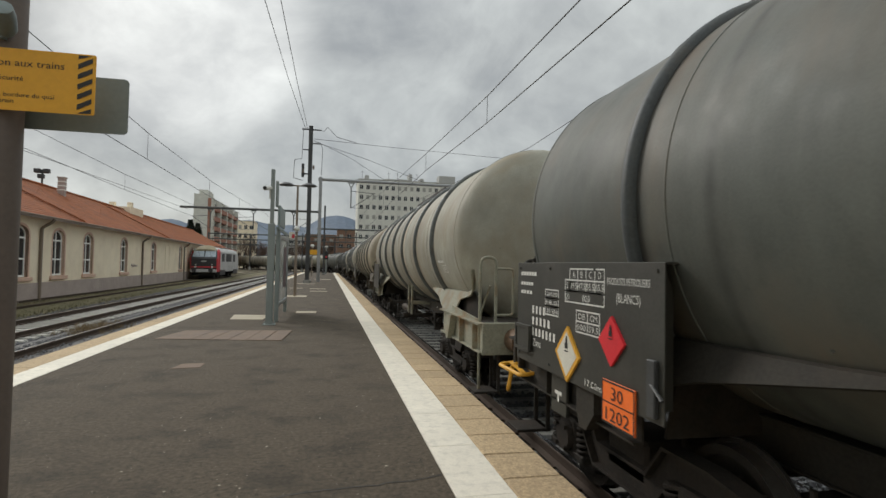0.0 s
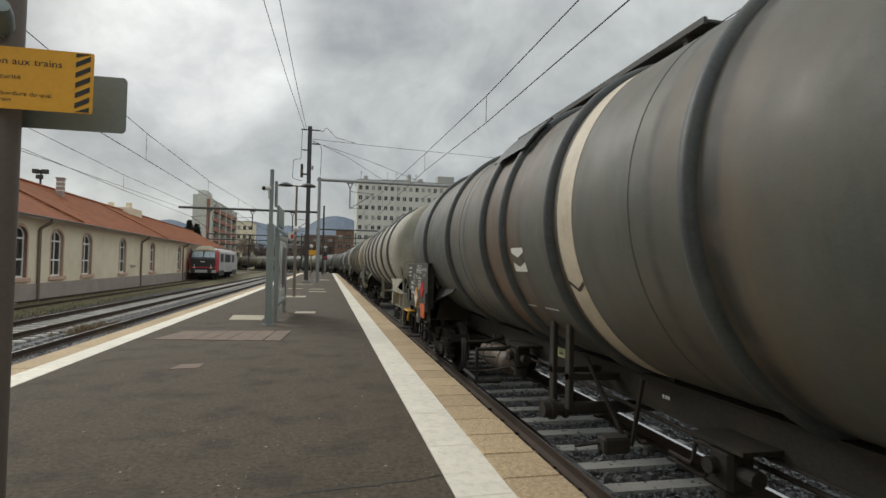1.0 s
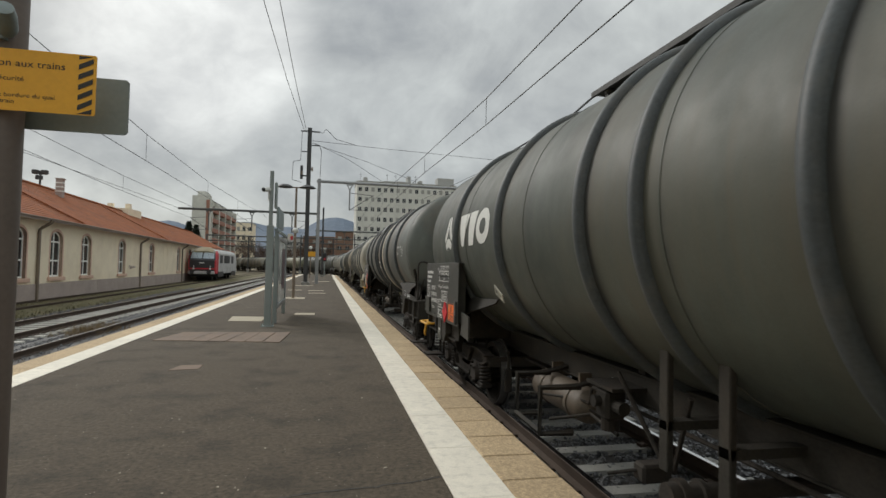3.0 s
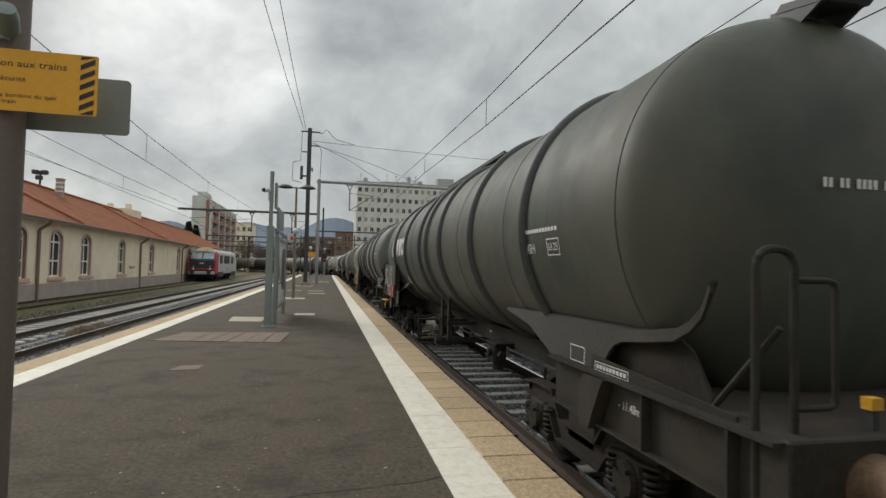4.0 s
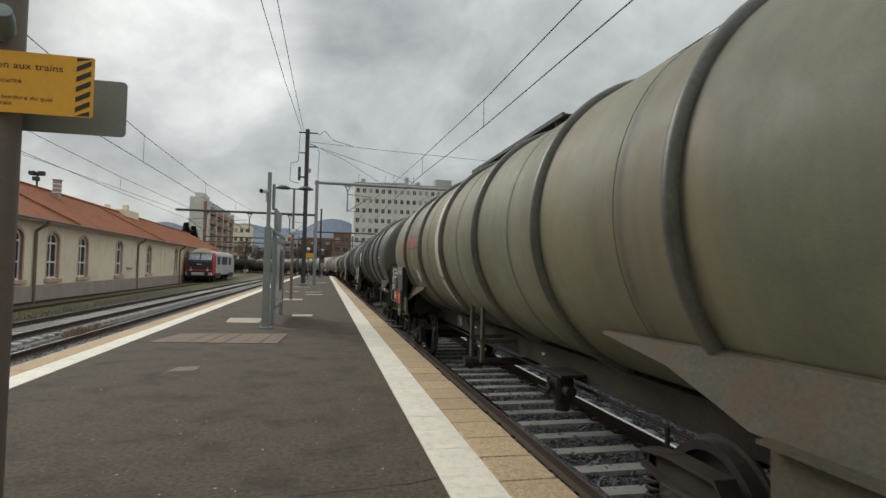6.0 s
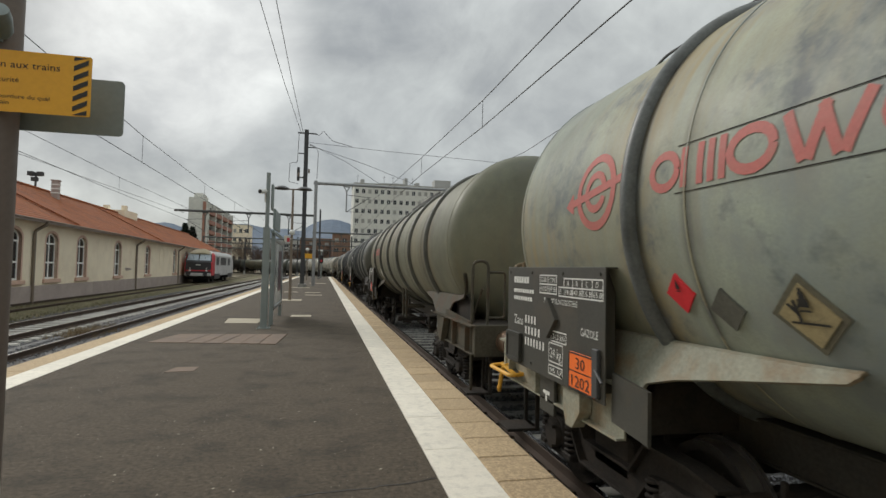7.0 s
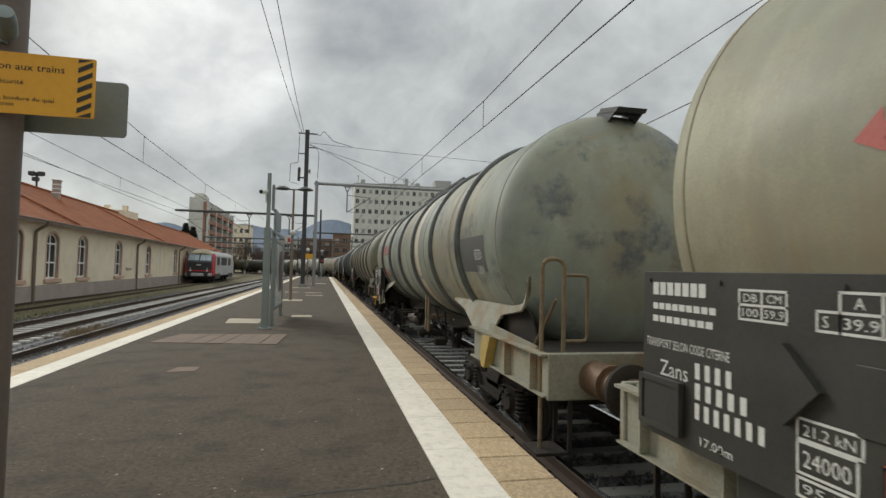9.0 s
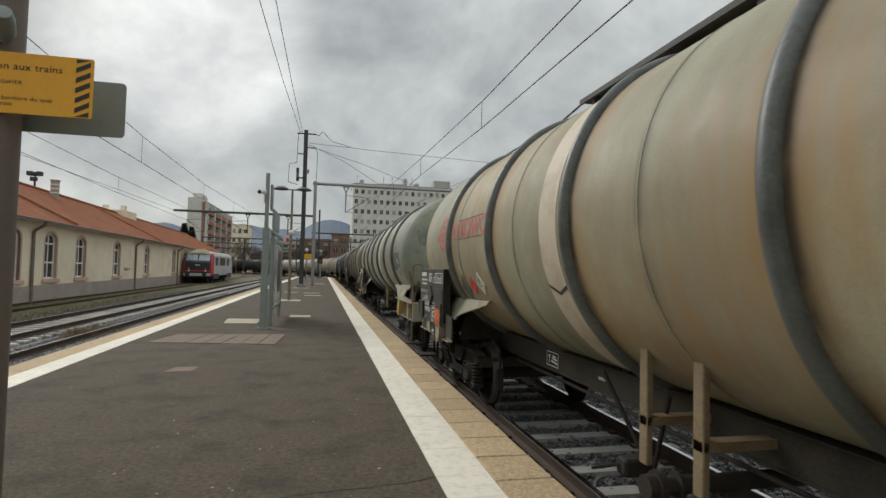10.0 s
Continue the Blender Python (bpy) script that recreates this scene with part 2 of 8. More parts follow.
DARK_LEAF = material("dark_evergreen", (0.022, 0.035, 0.022), 0.95, var=0.4, scale=1, fine=9, bump=0)
LOCO_GREY = material("light_grey_loco_paint", (0.50, 0.50, 0.49), 0.5, var=0.12, scale=1.5, fine=20, bump=0.03, tint=(0.20, 0.19, 0.17), tint_scale=1, tint_amount=0.6)
LOCO_RED = material("red_loco_paint", (0.48, 0.03, 0.04), 0.5, var=0.15, scale=2, fine=20, bump=0.03)
LOCO_DARK = material("dark_loco_paint", (0.03, 0.03, 0.033), 0.5, var=0.2, scale=2, fine=20, bump=0.03)
LOCO_ROOF = material("dusty_ochre_roof", (0.30, 0.26, 0.17), 0.8, var=0.3, scale=2, fine=20, bump=0.1)
WIRE = material("dark_copper_wire", (0.05, 0.05, 0.05), 0.6, var=0.2, scale=5, fine=30, bump=0)
BROWN_POLE = material("brown_lamp_post_paint", (0.20, 0.16, 0.12), 0.6, var=0.2, scale=3, fine=30, bump=0.05)
TAUPE_POLE = material("dark_taupe_pole_paint", (0.145, 0.115, 0.095), 0.55, var=0.15, scale=4, fine=40, bump=0.05)
SIGN_BACK = material("grey_sign_back", (0.20, 0.24, 0.235), 0.5, var=0.12, scale=3, fine=40, bump=0.02)

# ---- building blocks ----


def finish(name, bm, mats, smooth=False):
    me = bpy.data.meshes.new(name)
    bm.to_mesh(me)
    bm.free()
    for m in (mats if isinstance(mats, (list, tuple)) else [mats]):
        me.materials.append(m)
    if smooth:
        me.polygons.foreach_set("use_smooth", [True] * len(me.polygons))
        me.set_sharp_from_angle(angle=radians(38))
    return me


def thing(name, label, category, m=None, group="", kind=""):
    ob = new(name)
    ob.empty_display_size = 0.3
    if m is not None:
        ob.matrix_basis = m
    return tagged(ob, label, category, group, kind)


def part(name, bm, mats, parent, label="", m=None, smooth=False):
    data = bm if isinstance(bm, bpy.types.Mesh) else finish(name, bm, mats, smooth)
    ob = new(name, data)
    ob.parent = parent
    if m is not None:
        ob.matrix_basis = m
    if label:
        ob["label"] = label
    return ob


def solo(name, bm, mats, label, category, m=None, group="", kind="", smooth=False):
    ob = new(name, bm if isinstance(bm, bpy.types.Mesh) else finish(name, bm, mats, smooth))
    if m is not None:
        ob.matrix_basis = m
    return tagged(ob, label, category, group, kind)


def box(bm, x0, x1, y0, y1, z0, z1, bevel=0.0, mat=0, m=None):
    vs = [bm.verts.new((x, y, z)) for x in (x0, x1) for y in (y0, y1) for z in (z0, z1)]
    fs = [bm.faces.new([vs[i] for i in q]) for q in
          ((0, 1, 3, 2), (4, 6, 7, 5), (0, 4, 5, 1), (2, 3, 7, 6), (0, 2, 6, 4), (1, 5, 7, 3))]
    for f in fs:
        f.material_index = mat
    if bevel:
        es = list({e for f in fs for e in f.edges})
        r = bmesh.ops.bevel(bm, geom=es, offset=bevel, segments=1, affect="EDGES", profile=0.7)
        for f in r["faces"]:
            f.material_index = mat
        vs = list({v for f in r["faces"] for v in f.verts} | {v for v in vs if v.is_valid})
    if m is not None:
        bmesh.ops.transform(bm, matrix=m, verts=[v for v in vs if v.is_valid])
    return bm


def rod(bm, a, b, r, n=8, r2=None, mat=0, caps=True):
    """A round bar from a to b."""
    a, b = Vector(a), Vector(b)
    q = (b - a).to_track_quat("Z", "Y")
    r2 = r if r2 is None else r2
    lo, hi = [], []
    for i in range(n):
        c, s = math.cos(2 * math.pi * i / n), math.sin(2 * math.pi * i / n)
        lo.append(bm.verts.new(a + q @ Vector((c * r, s * r, 0))))
        hi.append(bm.verts.new(b + q @ Vector((c * r2, s * r2, 0))))
    for i in range(n):
        j = (i + 1) % n
        bm.faces.new((lo[i], lo[j], hi[j], hi[i])).material_index = mat
    if caps:
        bm.faces.new(lo[::-1]).material_index = mat
        bm.faces.new(hi).material_index = mat
    return bm


def tube(bm, pts, r, n=8, mat=0):
    """A bent pipe through the points."""
    pts = [Vector(p) for p in pts]
    rings = []
    up = Vector((0.31, 0.17, 0.93))
    for i, p in enumerate(pts):
        d = (pts[min(i + 1, len(pts) - 1)] - pts[max(i - 1, 0)]).normalized()
        u = d.cross(up)
        if u.length < 0.1:
            u = d.cross(Vector((1, 0, 0)))
        u.normalize()
        v = d.cross(u)
        rings.append([bm.verts.new(p + r * (u * math.cos(2 * math.pi * k / n) + v * math.sin(2 * math.pi * k / n))) for k in range(n)])
    for a, b in zip(rings, rings[1:]):
        for k in range(n):
            j = (k + 1) % n
            bm.faces.new((a[k], a[j], b[j], b[k])).material_index = mat
    bm.faces.new(rings[0][::-1]).material_index = mat
    bm.faces.new(rings[-1]).material_index = mat
    return bm


def rounded(pts, r, n=4):
    """The points of a path with its corners rounded by r."""
    pts = [Vector(p) for p in pts]
    out = [pts[0]]
    for a, b, c in zip(pts, pts[1:], pts[2:]):
        p, q = b + (a - b).normalized() * r, b + (c - b).normalized() * r
        for i in range(n + 1):
            t = i / n
            out.append(p * (1 - t) ** 2 + b * 2 * t * (1 - t) + q * t * t)
    return out + [pts[-1]]


def lathe(bm, profile, n=64, axis="y", mat=0, a0=0.0, a1=2 * math.pi):
    """Turns (radius, along) pairs about an axis."""
    full = abs(a1 - a0) > 6.28
    steps = n if full else n + 1
    rings = []
    for r, h in profile:
        ring = []
        for i in range(steps):
            a = a0 + (a1 - a0) * i / n
            c, s = r * math.cos(a), r * math.sin(a)
            ring.append(bm.verts.new({"y": (c, h, s), "z": (c, s, h), "x": (h, c, s)}[axis]))
        rings.append(ring)
    for p, q in zip(rings, rings[1:]):
        for i in range(n):
            j = (i + 1) % steps
            bm.faces.new((p[i], p[j], q[j], q[i])).material_index = mat
    if full:
        for ring, (r, h) in ((rings[0], profile[0]), (rings[-1], profile[-1])):
            if r > 1e-4:
                bm.faces.new(ring).material_index = mat
    bmesh.ops.recalc_face_normals(bm, faces=bm.faces[:])
    return bm


def plate(bm, outline, x0, x1, mat=0):
    """A flat plate with the outline in (y, z), from x0 to x1."""
    a = [bm.verts.new((x0, y, z)) for y, z in outline]
    b = [bm.verts.new((x1, y, z)) for y, z in outline]
    fs = [bm.faces.new(a), bm.faces.new(b[::-1])]
    for i in range(len(a)):
        j = (i + 1) % len(a)
        fs.append(bm.faces.new((a[i], b[i], b[j], a[j])))
    for f in fs:
        f.material_index = mat
    bmesh.ops.recalc_face_normals(bm, faces=fs)
    return bm


def slab(bm, outline, z0, z1, mat=0):
    """A flat slab with the outline in (x, y)."""
    a = [bm.verts.new((x, y, z0)) for x, y in outline]
    b = [bm.verts.new((x, y, z1)) for x, y in outline]
    fs = [bm.faces.new(a), bm.faces.new(b[::-1])]
    for i in range(len(a)):
        j = (i + 1) % len(a)
        fs.append(bm.faces.new((a[i], b[i], b[j], a[j])))
    for f in fs:
        f.material_index = mat
    bmesh.ops.recalc_face_normals(bm, faces=fs)
    return bm


@functools.lru_cache(None)
def letters(text):
    """The outline of a text in the built-in font, as vertices and faces, 1 m tall capitals, from x = 0."""
    cu = bpy.data.curves.new("text", "FONT")
    cu.body, cu.size, cu.resolution_u = text, 1.37, 2
    ob = bpy.data.objects.new("text", cu)
    scene.collection.objects.link(ob)
    me = bpy.data.meshes.new_from_object(ob.evaluated_get(bpy.context.evaluated_depsgraph_get()))
    vs = [tuple(v.co) for v in me.vertices]
    fs = [tuple(p.vertices) for p in me.polygons]
    bpy.data.objects.remove(ob)
    bpy.data.curves.remove(cu)
    bpy.data.meshes.remove(me)
    x0, x1 = min(v[0] for v in vs), max(v[0] for v in vs)
    return [(x - x0, y) for x, y, z in vs], fs, x1 - x0


def write(bm, text, place, height, width=None, mat=0):
    """Letters set by place(u, v), u along the line and v upwards in metres from the line's start."""
    vs, fs, w = letters(text)
    k = width / w if width else height
    new_vs = [bm.verts.new(place(x * k, y * height)) for x, y in vs]
    for f in fs:
        try:
            bm.faces.new([new_vs[i] for i in f]).material_index = mat
        except ValueError:
            pass
    return w * k


def bar(bm, place, u0, u1, v0, v1, mat=0, n=1, k=1):
    """A painted bar between two corners of place(u, v), in n by k pieces."""
    for i in range(n):
        a, b = u0 + (u1 - u0) * i / n, u0 + (u1 - u0) * (i + 1) / n
        for j in range(k):
            c, d = v0 + (v1 - v0) * j / k, v0 + (v1 - v0) * (j + 1) / k
            bm.faces.new([bm.verts.new(place(*p)) for p in ((a, c), (b, c), (b, d), (a, d))]).material_index = mat

# ---- ground, platform and tracks ----
bm = bmesh.new()
# one sheet to the horizon, finer near the tracks
xs = [-3000, -600, -120, -40, -24, -19, -12, -4, 12, 40, 150, 600, 3000]
ys = [-600, -60, -12, 0, 20, 60, 120, 200, 300, 600, 1500, 4000]
grid = [[bm.verts.new((x, y, -0.80)) for y in ys] for x in xs]
for i in range(len(xs) - 1):
    for j in range(len(ys) - 1):
        bm.faces.new((grid[i][j], grid[i + 1][j], grid[i + 1][j + 1], grid[i][j + 1]))
ground = solo("ground", bm, EARTH, "brown earth and dry winter grass of a railway yard", "ground", kind="structure")

PLAT_L, PLAT_R = -4.25, 1.715
PLAT_Y0, PLAT_Y1 = -12.0, 92.0
platform = thing("platform", "dark asphalt station platform with pale stone edges and white lines", "platform", kind="structure")
bm = bmesh.new()
box(bm, PLAT_L + 0.72, 0.86, PLAT_Y0, PLAT_Y1, -0.8, 0.0)
part("asphalt_surface", bm, ASPHALT, platform, "worn dark grey asphalt with fine cracks")
bm = bmesh.new()
box(bm, 0.862, PLAT_R - 0.06, PLAT_Y0, PLAT_Y1, -0.8, -0.055)
box(bm, PLAT_L + 0.06, PLAT_L + 0.718, PLAT_Y0, PLAT_Y1, -0.8, -0.055)
part("edge_wall", bm, CONCRETE, platform, "concrete wall under the platform's edge")


def straight(x):
    return lambda s: (x, s, 0.0)


def along(fn, s0, s1, step):
    n = max(1, round((s1 - s0) / step))
    return [fn(s0 + (s1 - s0) * i / n) for i in range(n + 1)]


def sweep(bm, fn, s0, s1, step, section, mats=None):
    """Pulls a closed section of (offset to the right, z) along a track."""
    rows = []
    for x, y, a in along(fn, s0, s1, step):
        c, s = math.cos(radians(a)), math.sin(radians(a))
        rows.append([bm.verts.new((x + o * c, y + o * s, z)) for o, z in section])
    n = len(section)
    for p, q in zip(rows, rows[1:]):
        for i in range(n):
            j = (i + 1) % n
            f = bm.faces.new((p[i], q[i], q[j], p[j]))
            f.material_index = mats[i] if mats else 0
    bm.faces.new(rows[0])
    bm.faces.new(rows[-1][::-1])
    bmesh.ops.recalc_face_normals(bm, faces=bm.faces[:])
    return bm


RAIL_SECTION = [(-0.07, -0.16), (0.07, -0.16), (0.07, -0.145), (0.012, -0.12), (0.012, -0.045), (0.036, -0.035), (0.036, -0.006),
                (0.028, 0.0), (-0.028, 0.0), (-0.036, -0.006), (-0.036, -0.035), (-0.012, -0.045), (-0.012, -0.12), (-0.07, -0.145)]
RAIL_MATS = [0] * 7 + [1] + [0] * 6


def make_track(name, label, fn, s0, s1, step=4.0, top=RAIL, shiny=True, gauge=True, bed=BALLAST, bed_drop=0.205, bed_half=1.75):
    tr = thing(name, label, "railway track", kind="structure")
    bm = bmesh.new()
    z = top - bed_drop
    sweep(bm, fn, s0, s1, step, [(-bed_half - 0.5, -0.82), (-bed_half, z), (-0.6, z - 0.005), (0.6, z - 0.005), (bed_half, z), (bed_half + 0.5, -0.82)])
    part("ballast_bed", bm, bed, tr, "grey crushed stone ballast")
    for o in ((-0.752, 0.752) if gauge else (0,)):
        bm = bmesh.new()
        sweep(bm, fn, s0, s1, step, [(o + x, top + zz) for x, zz in RAIL_SECTION], RAIL_MATS)
        part("rail", bm, [RAIL_SIDE, RAIL_TOP if shiny else RAIL_SIDE], tr, "steel rail with a worn bright top" if shiny else "rusty brown steel rail")
    return tr


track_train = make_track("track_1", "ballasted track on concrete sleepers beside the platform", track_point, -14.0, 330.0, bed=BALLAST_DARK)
track_left = make_track("track_2", "ballasted track on concrete sleepers in front of the shed", straight(-8.85), -12.0, 150.0, 6.0)


def veg_line(s):
    return -12.6 - 0.0170 * s, s, 0.97


track_grass = make_track("track_3", "overgrown rusty siding beside the shed", veg_line, 5.0, 130.0, 6.0, shiny=False, bed=GRASS, bed_drop=0.10, bed_half=1.6)
bm = bmesh.new()
sweep(bm, straight(-6.45), -12.0, 110.0, 6.0, [(x, RAIL + z) for x, z in RAIL_SECTION], RAIL_MATS)
lone = solo("spare_rail", bm, [RAIL_SIDE, RAIL_TOP], "single steel rail lying on the ballast", "rail", kind="structure")
bm = bmesh.new()
box(bm, -7.4, -4.3, -12, 110, -0.82, -0.655)
solo("ballast_strip", bm, BALLAST, "grey ballast and dry weeds beside the platform", "ballast", kind="structure")

# second platform and track beyond the train
track_right = make_track("track_4", "ballasted track on the far side of the train", straight(7.6), -12.0, 150.0, 8.0)
bm = bmesh.new()
box(bm, 9.2, 14.2, -12, 130, -0.8, 0.0)
far_platform = thing("platform_2", "grey far platform with white edge lines", "platform", kind="structure")
part("asphalt_surface", bm, ASPHALT, far_platform)
for x in (9.5, 13.5):
    bm = bmesh.new()
    box(bm, x, x + 0.4, -12, 130, -0.1, 0.006)
    part("white_line", bm, WHITE_LINE, far_platform)
make_track("track_5", "ballasted track behind the far platform", straight(16.4), -12.0, 150.0, 8.0)
bm = bmesh.new()
box(bm, 18.3, 24, -12, 130, -0.8, 0.02)
box(bm, 18.3, 18.7, -12, 130, 0.02, 0.03, mat=1)
solo("platform_3", bm, [CONCRETE, WHITE_LINE], "pale concrete platform with a white edge line", "platform", kind="structure")
bm = bmesh.new()
# yard of side tracks ahead: low worn ballast
box(bm, -60, 45, 112, 240, -0.81, -0.74)
solo("yard", bm, EARTH, "brown grassy ballast yard beyond the platform's end", "ground", kind="structure")

# ---- the shed: a long old railway building ----


def wall_x(y):
    return -12.60 - 0.045 * y


SHED_TURN = math.degrees(math.atan(0.045))
# shed space: u along the wall from y = 14, depth to the left, z up
shed = thing("railway_shed", "long cream rendered railway shed with red tiled roof, arched windows", "building", pose(wall_x(14), 14, 0, 0, 0, SHED_TURN))
S_LEN, S_EAVE, S_BASE, S_DEPTH, S_T = 86.0, 3.75, -0.70, 11.0, 0.45
win_centres = [5.9, 10.2, 14.7, 18.75, 22.95, 29.8, 38.0]
blind_centres = [43.0]
win_centres += [48.9, 55.0, 61.0, 67.0, 73.0, 79.0]
W_HALF, W_SILL, W_SPRING = 0.74, 0.58, 2.58


def arch(u, half, sill, spring, rise, n=8):
    pts = [(u - half, sill), (u + half, sill), (u + half, spring)]
    for i in range(1, n):
        a = math.pi * i / n
        pts.append((u + half * math.cos(a), spring + rise * math.sin(a)))
    return pts + [(u - half, spring)]


bm = bmesh.new()
# the wall stands as panels round each opening, so that the openings go right through
edges = [0.0]
opens = sorted([(u, "w") for u in win_centres])
for u, k in opens:
    a, b = u - W_HALF, u + W_HALF
    box(bm, -S_T, 0.0, edges[-1], a, S_BASE, S_EAVE)
    box(bm, -S_T, 0.0, a, b, S_BASE, W_SILL)
    # lintel with the arched soffit
    pts = [(a, S_EAVE), (a, W_SPRING)]
    for i in range(1, 8):
        t = math.pi - math.pi * i / 8
        pts.append((u + W_HALF * math.cos(t), W_SPRING + 0.42 * math.sin(t)))
    pts += [(b, W_SPRING), (b, S_EAVE)]
    plate(bm, pts, -S_T, 0.0)
    edges.append(b)
box(bm, -S_T, 0.0, edges[-1], S_LEN, S_BASE, S_EAVE)
box(bm, -S_DEPTH, -S_DEPTH + S_T, 0, S_LEN, S_BASE, S_EAVE)
for y in (0.0, S_LEN - S_T):
    plate_pts = [(-S_DEPTH + S_T, S_BASE), (-S_T, S_BASE), (-S_T, S_EAVE), (-S_DEPTH / 2, S_EAVE + 2.8), (-S_DEPTH + S_T, S_EAVE)]
    a = [bm.verts.new((x, y, z)) for x, z in plate_pts]
    b = [bm.verts.new((x, y + S_T, z)) for x, z in plate_pts]
    bm.faces.new(a); bm.faces.new(b[::-1])
    for i in range(5):
        bm.faces.new((a[i], b[i], b[(i + 1) % 5], a[(i + 1) % 5]))
bmesh.ops.recalc_face_normals(bm, faces=bm.faces[:])
part("wall", bm, RENDER_WALL, shed, "stained cream render")
bm = bmesh.new()
cut = [0.0, 16.8, 24.9, 34.4, 52.0, S_LEN]
for a, b in zip(cut, cut[1:]):
    box(bm, 0.0, 0.06, a + 0.01, b - 0.01, S_BASE, 0.28, 0.012)
part("plinth", bm, PLINTH, shed, "grey rendered plinth")


def window_meshes():
    bm = bmesh.new()
    # pink stone surround: jambs, arch and a proud sill
    inner = arch(0, W_HALF, W_SILL, W_SPRING, 0.42)
    outer = arch(0, W_HALF + 0.13, W_SILL, W_SPRING, 0.55)
    n = len(inner)
    for x0, x1 in ((-0.17, 0.012),):
        vi = [[bm.verts.new((x, y, z)) for y, z in inner] for x in (x0, x1)]
        vo = [[bm.verts.new((x, y, z)) for y, z in outer] for x in (x0, x1)]
        for i in range(1, n):
            j = (i + 1) % n
            bm.faces.new((vi[1][i], vo[1][i], vo[1][j], vi[1][j]))
            bm.faces.new((vo[0][i], vo[1][i], vo[1][j], vo[0][j]))
            bm.faces.new((vi[0][i], vi[1][i], vi[1][j], vi[0][j]))
    bmesh.ops.recalc_face_normals(bm, faces=bm.faces[:])
    surround = finish("surround", bm, PINK_STONE)
    bm = bmesh.new()
    box(bm, -0.1, 0.12, -W_HALF - 0.26, W_HALF + 0.26, W_SILL - 0.20, W_SILL, 0.02)
    sill = finish("window_sill", bm, PINK_STONE)
    bm = bmesh.new()
    fw = 0.09
    for y in (-W_HALF + fw / 2, 0.0, W_HALF - fw / 2):
        box(bm, -0.20, -0.14, y - fw / 2, y + fw / 2, W_SILL, W_SPRING + (0.40 if y == 0 else 0.12))
    for z in (W_SILL + 0.05, W_SILL + 0.86, W_SPRING - 0.14):
        box(bm, -0.198, -0.138, -W_HALF, W_HALF, z - 0.045, z + 0.045)
    # curved head of the frame
    hi, lo = arch(0, W_HALF, W_SILL, W_SPRING, 0.42)[2:], arch(0, W_HALF - fw, W_SILL, W_SPRING, 0.34)[2:]
    for (ya, za), (yb, zb), (yc, zc), (yd, zd) in zip(hi, hi[1:], lo[1:], lo):
        plate(bm, [(ya, za), (yb, zb), (yc, zc), (yd, zd)], -0.197, -0.139)
    frame_me = finish("window_frame", bm, WINDOW_WHITE)
    bm = bmesh.new()
    plate(bm, arch(0, W_HALF, W_SILL, W_SPRING, 0.42), -0.185, -0.175)
    pane = finish("pane", bm, GLASS)
    return surround, sill, frame_me, pane


w_sur, w_sill, w_frame, w_pane = window_meshes()
for u in win_centres:
    wn = part("surround", w_sur, None, shed, "weathered pink stone window surround", pose(0, u, 0))
    part("window_sill", w_sill, None, wn)
    part("window_frame", w_frame, None, wn, "white painted window frame")
    part("pane", w_pane, None, wn, "dark window glass")
for u in blind_centres:
    bm = bmesh.new()
    # a thin raised band round the blind field
    hi, lo = arch(u, W_HALF + 0.10, W_SILL, W_SPRING, 0.52), arch(u, W_HALF, W_SILL + 0.10, W_SPRING, 0.42)
    for i in range(len(hi)):
        j = (i + 1) % len(hi)
        plate(bm, [hi[i], hi[j], lo[j], lo[i]], -0.02, 0.03)
    part("blind_window", bm, RENDER_WALL, shed, "blind arched niche in the wall")
# roof: two slopes of tiles with eaves, gutter and pipes
bm = bmesh.new()
over, th = 0.55, 0.12
rise = 2.85 / (S_DEPTH / 2)
for sgn in (0, 1):
    xe = over if sgn == 0 else -S_DEPTH - over
    ze = S_EAVE - over * rise + 0.06
    xr, zr = -S_DEPTH / 2, S_EAVE + 2.91
    rows = 22
    prev = None
    # courses of tiles step down the slope
    for i in range(rows):
        t0, t1 = i / rows, (i + 1) / rows
        xa, za = xr + (xe - xr) * t0, zr + (ze - zr) * t0
        xb, zb = xr + (xe - xr) * t1, zr + (ze - zr) * t1
        vs = [bm.verts.new(p) for p in ((xa, -0.6, za + (0.008 if i == 0 else -0.016)), (xb, -0.6, zb + 0.008), (xb, S_LEN + 0.6, zb + 0.008), (xa, S_LEN + 0.6, za + (0.008 if i == 0 else -0.016)))]
        bm.faces.new(vs)
        vs2 = [bm.verts.new(p) for p in ((xb, -0.6, zb + 0.008), (xb, -0.6, zb - 0.016), (xb, S_LEN + 0.6, zb - 0.016), (xb, S_LEN + 0.6, zb + 0.008))]
        bm.faces.new(vs2)
    und = [bm.verts.new(p) for p in ((xr, -0.6, zr - th), (xe, -0.6, ze - th), (xe, S_LEN + 0.6, ze - th), (xr, S_LEN + 0.6, zr - th))]
    bm.faces.new(und)
bmesh.ops.remove_doubles(bm, verts=bm.verts[:], dist=0.001)
roof = part("roof", bm, ROOF_TILE, shed, "weathered red clay tiles")
bm = bmesh.new()
rod(bm, (-S_DEPTH / 2, -0.6, S_EAVE + 2.95), (-S_DEPTH / 2, S_LEN + 0.6, S_EAVE + 2.95), 0.11, 8)
part("ridge", bm, ROOF_TILE, roof)
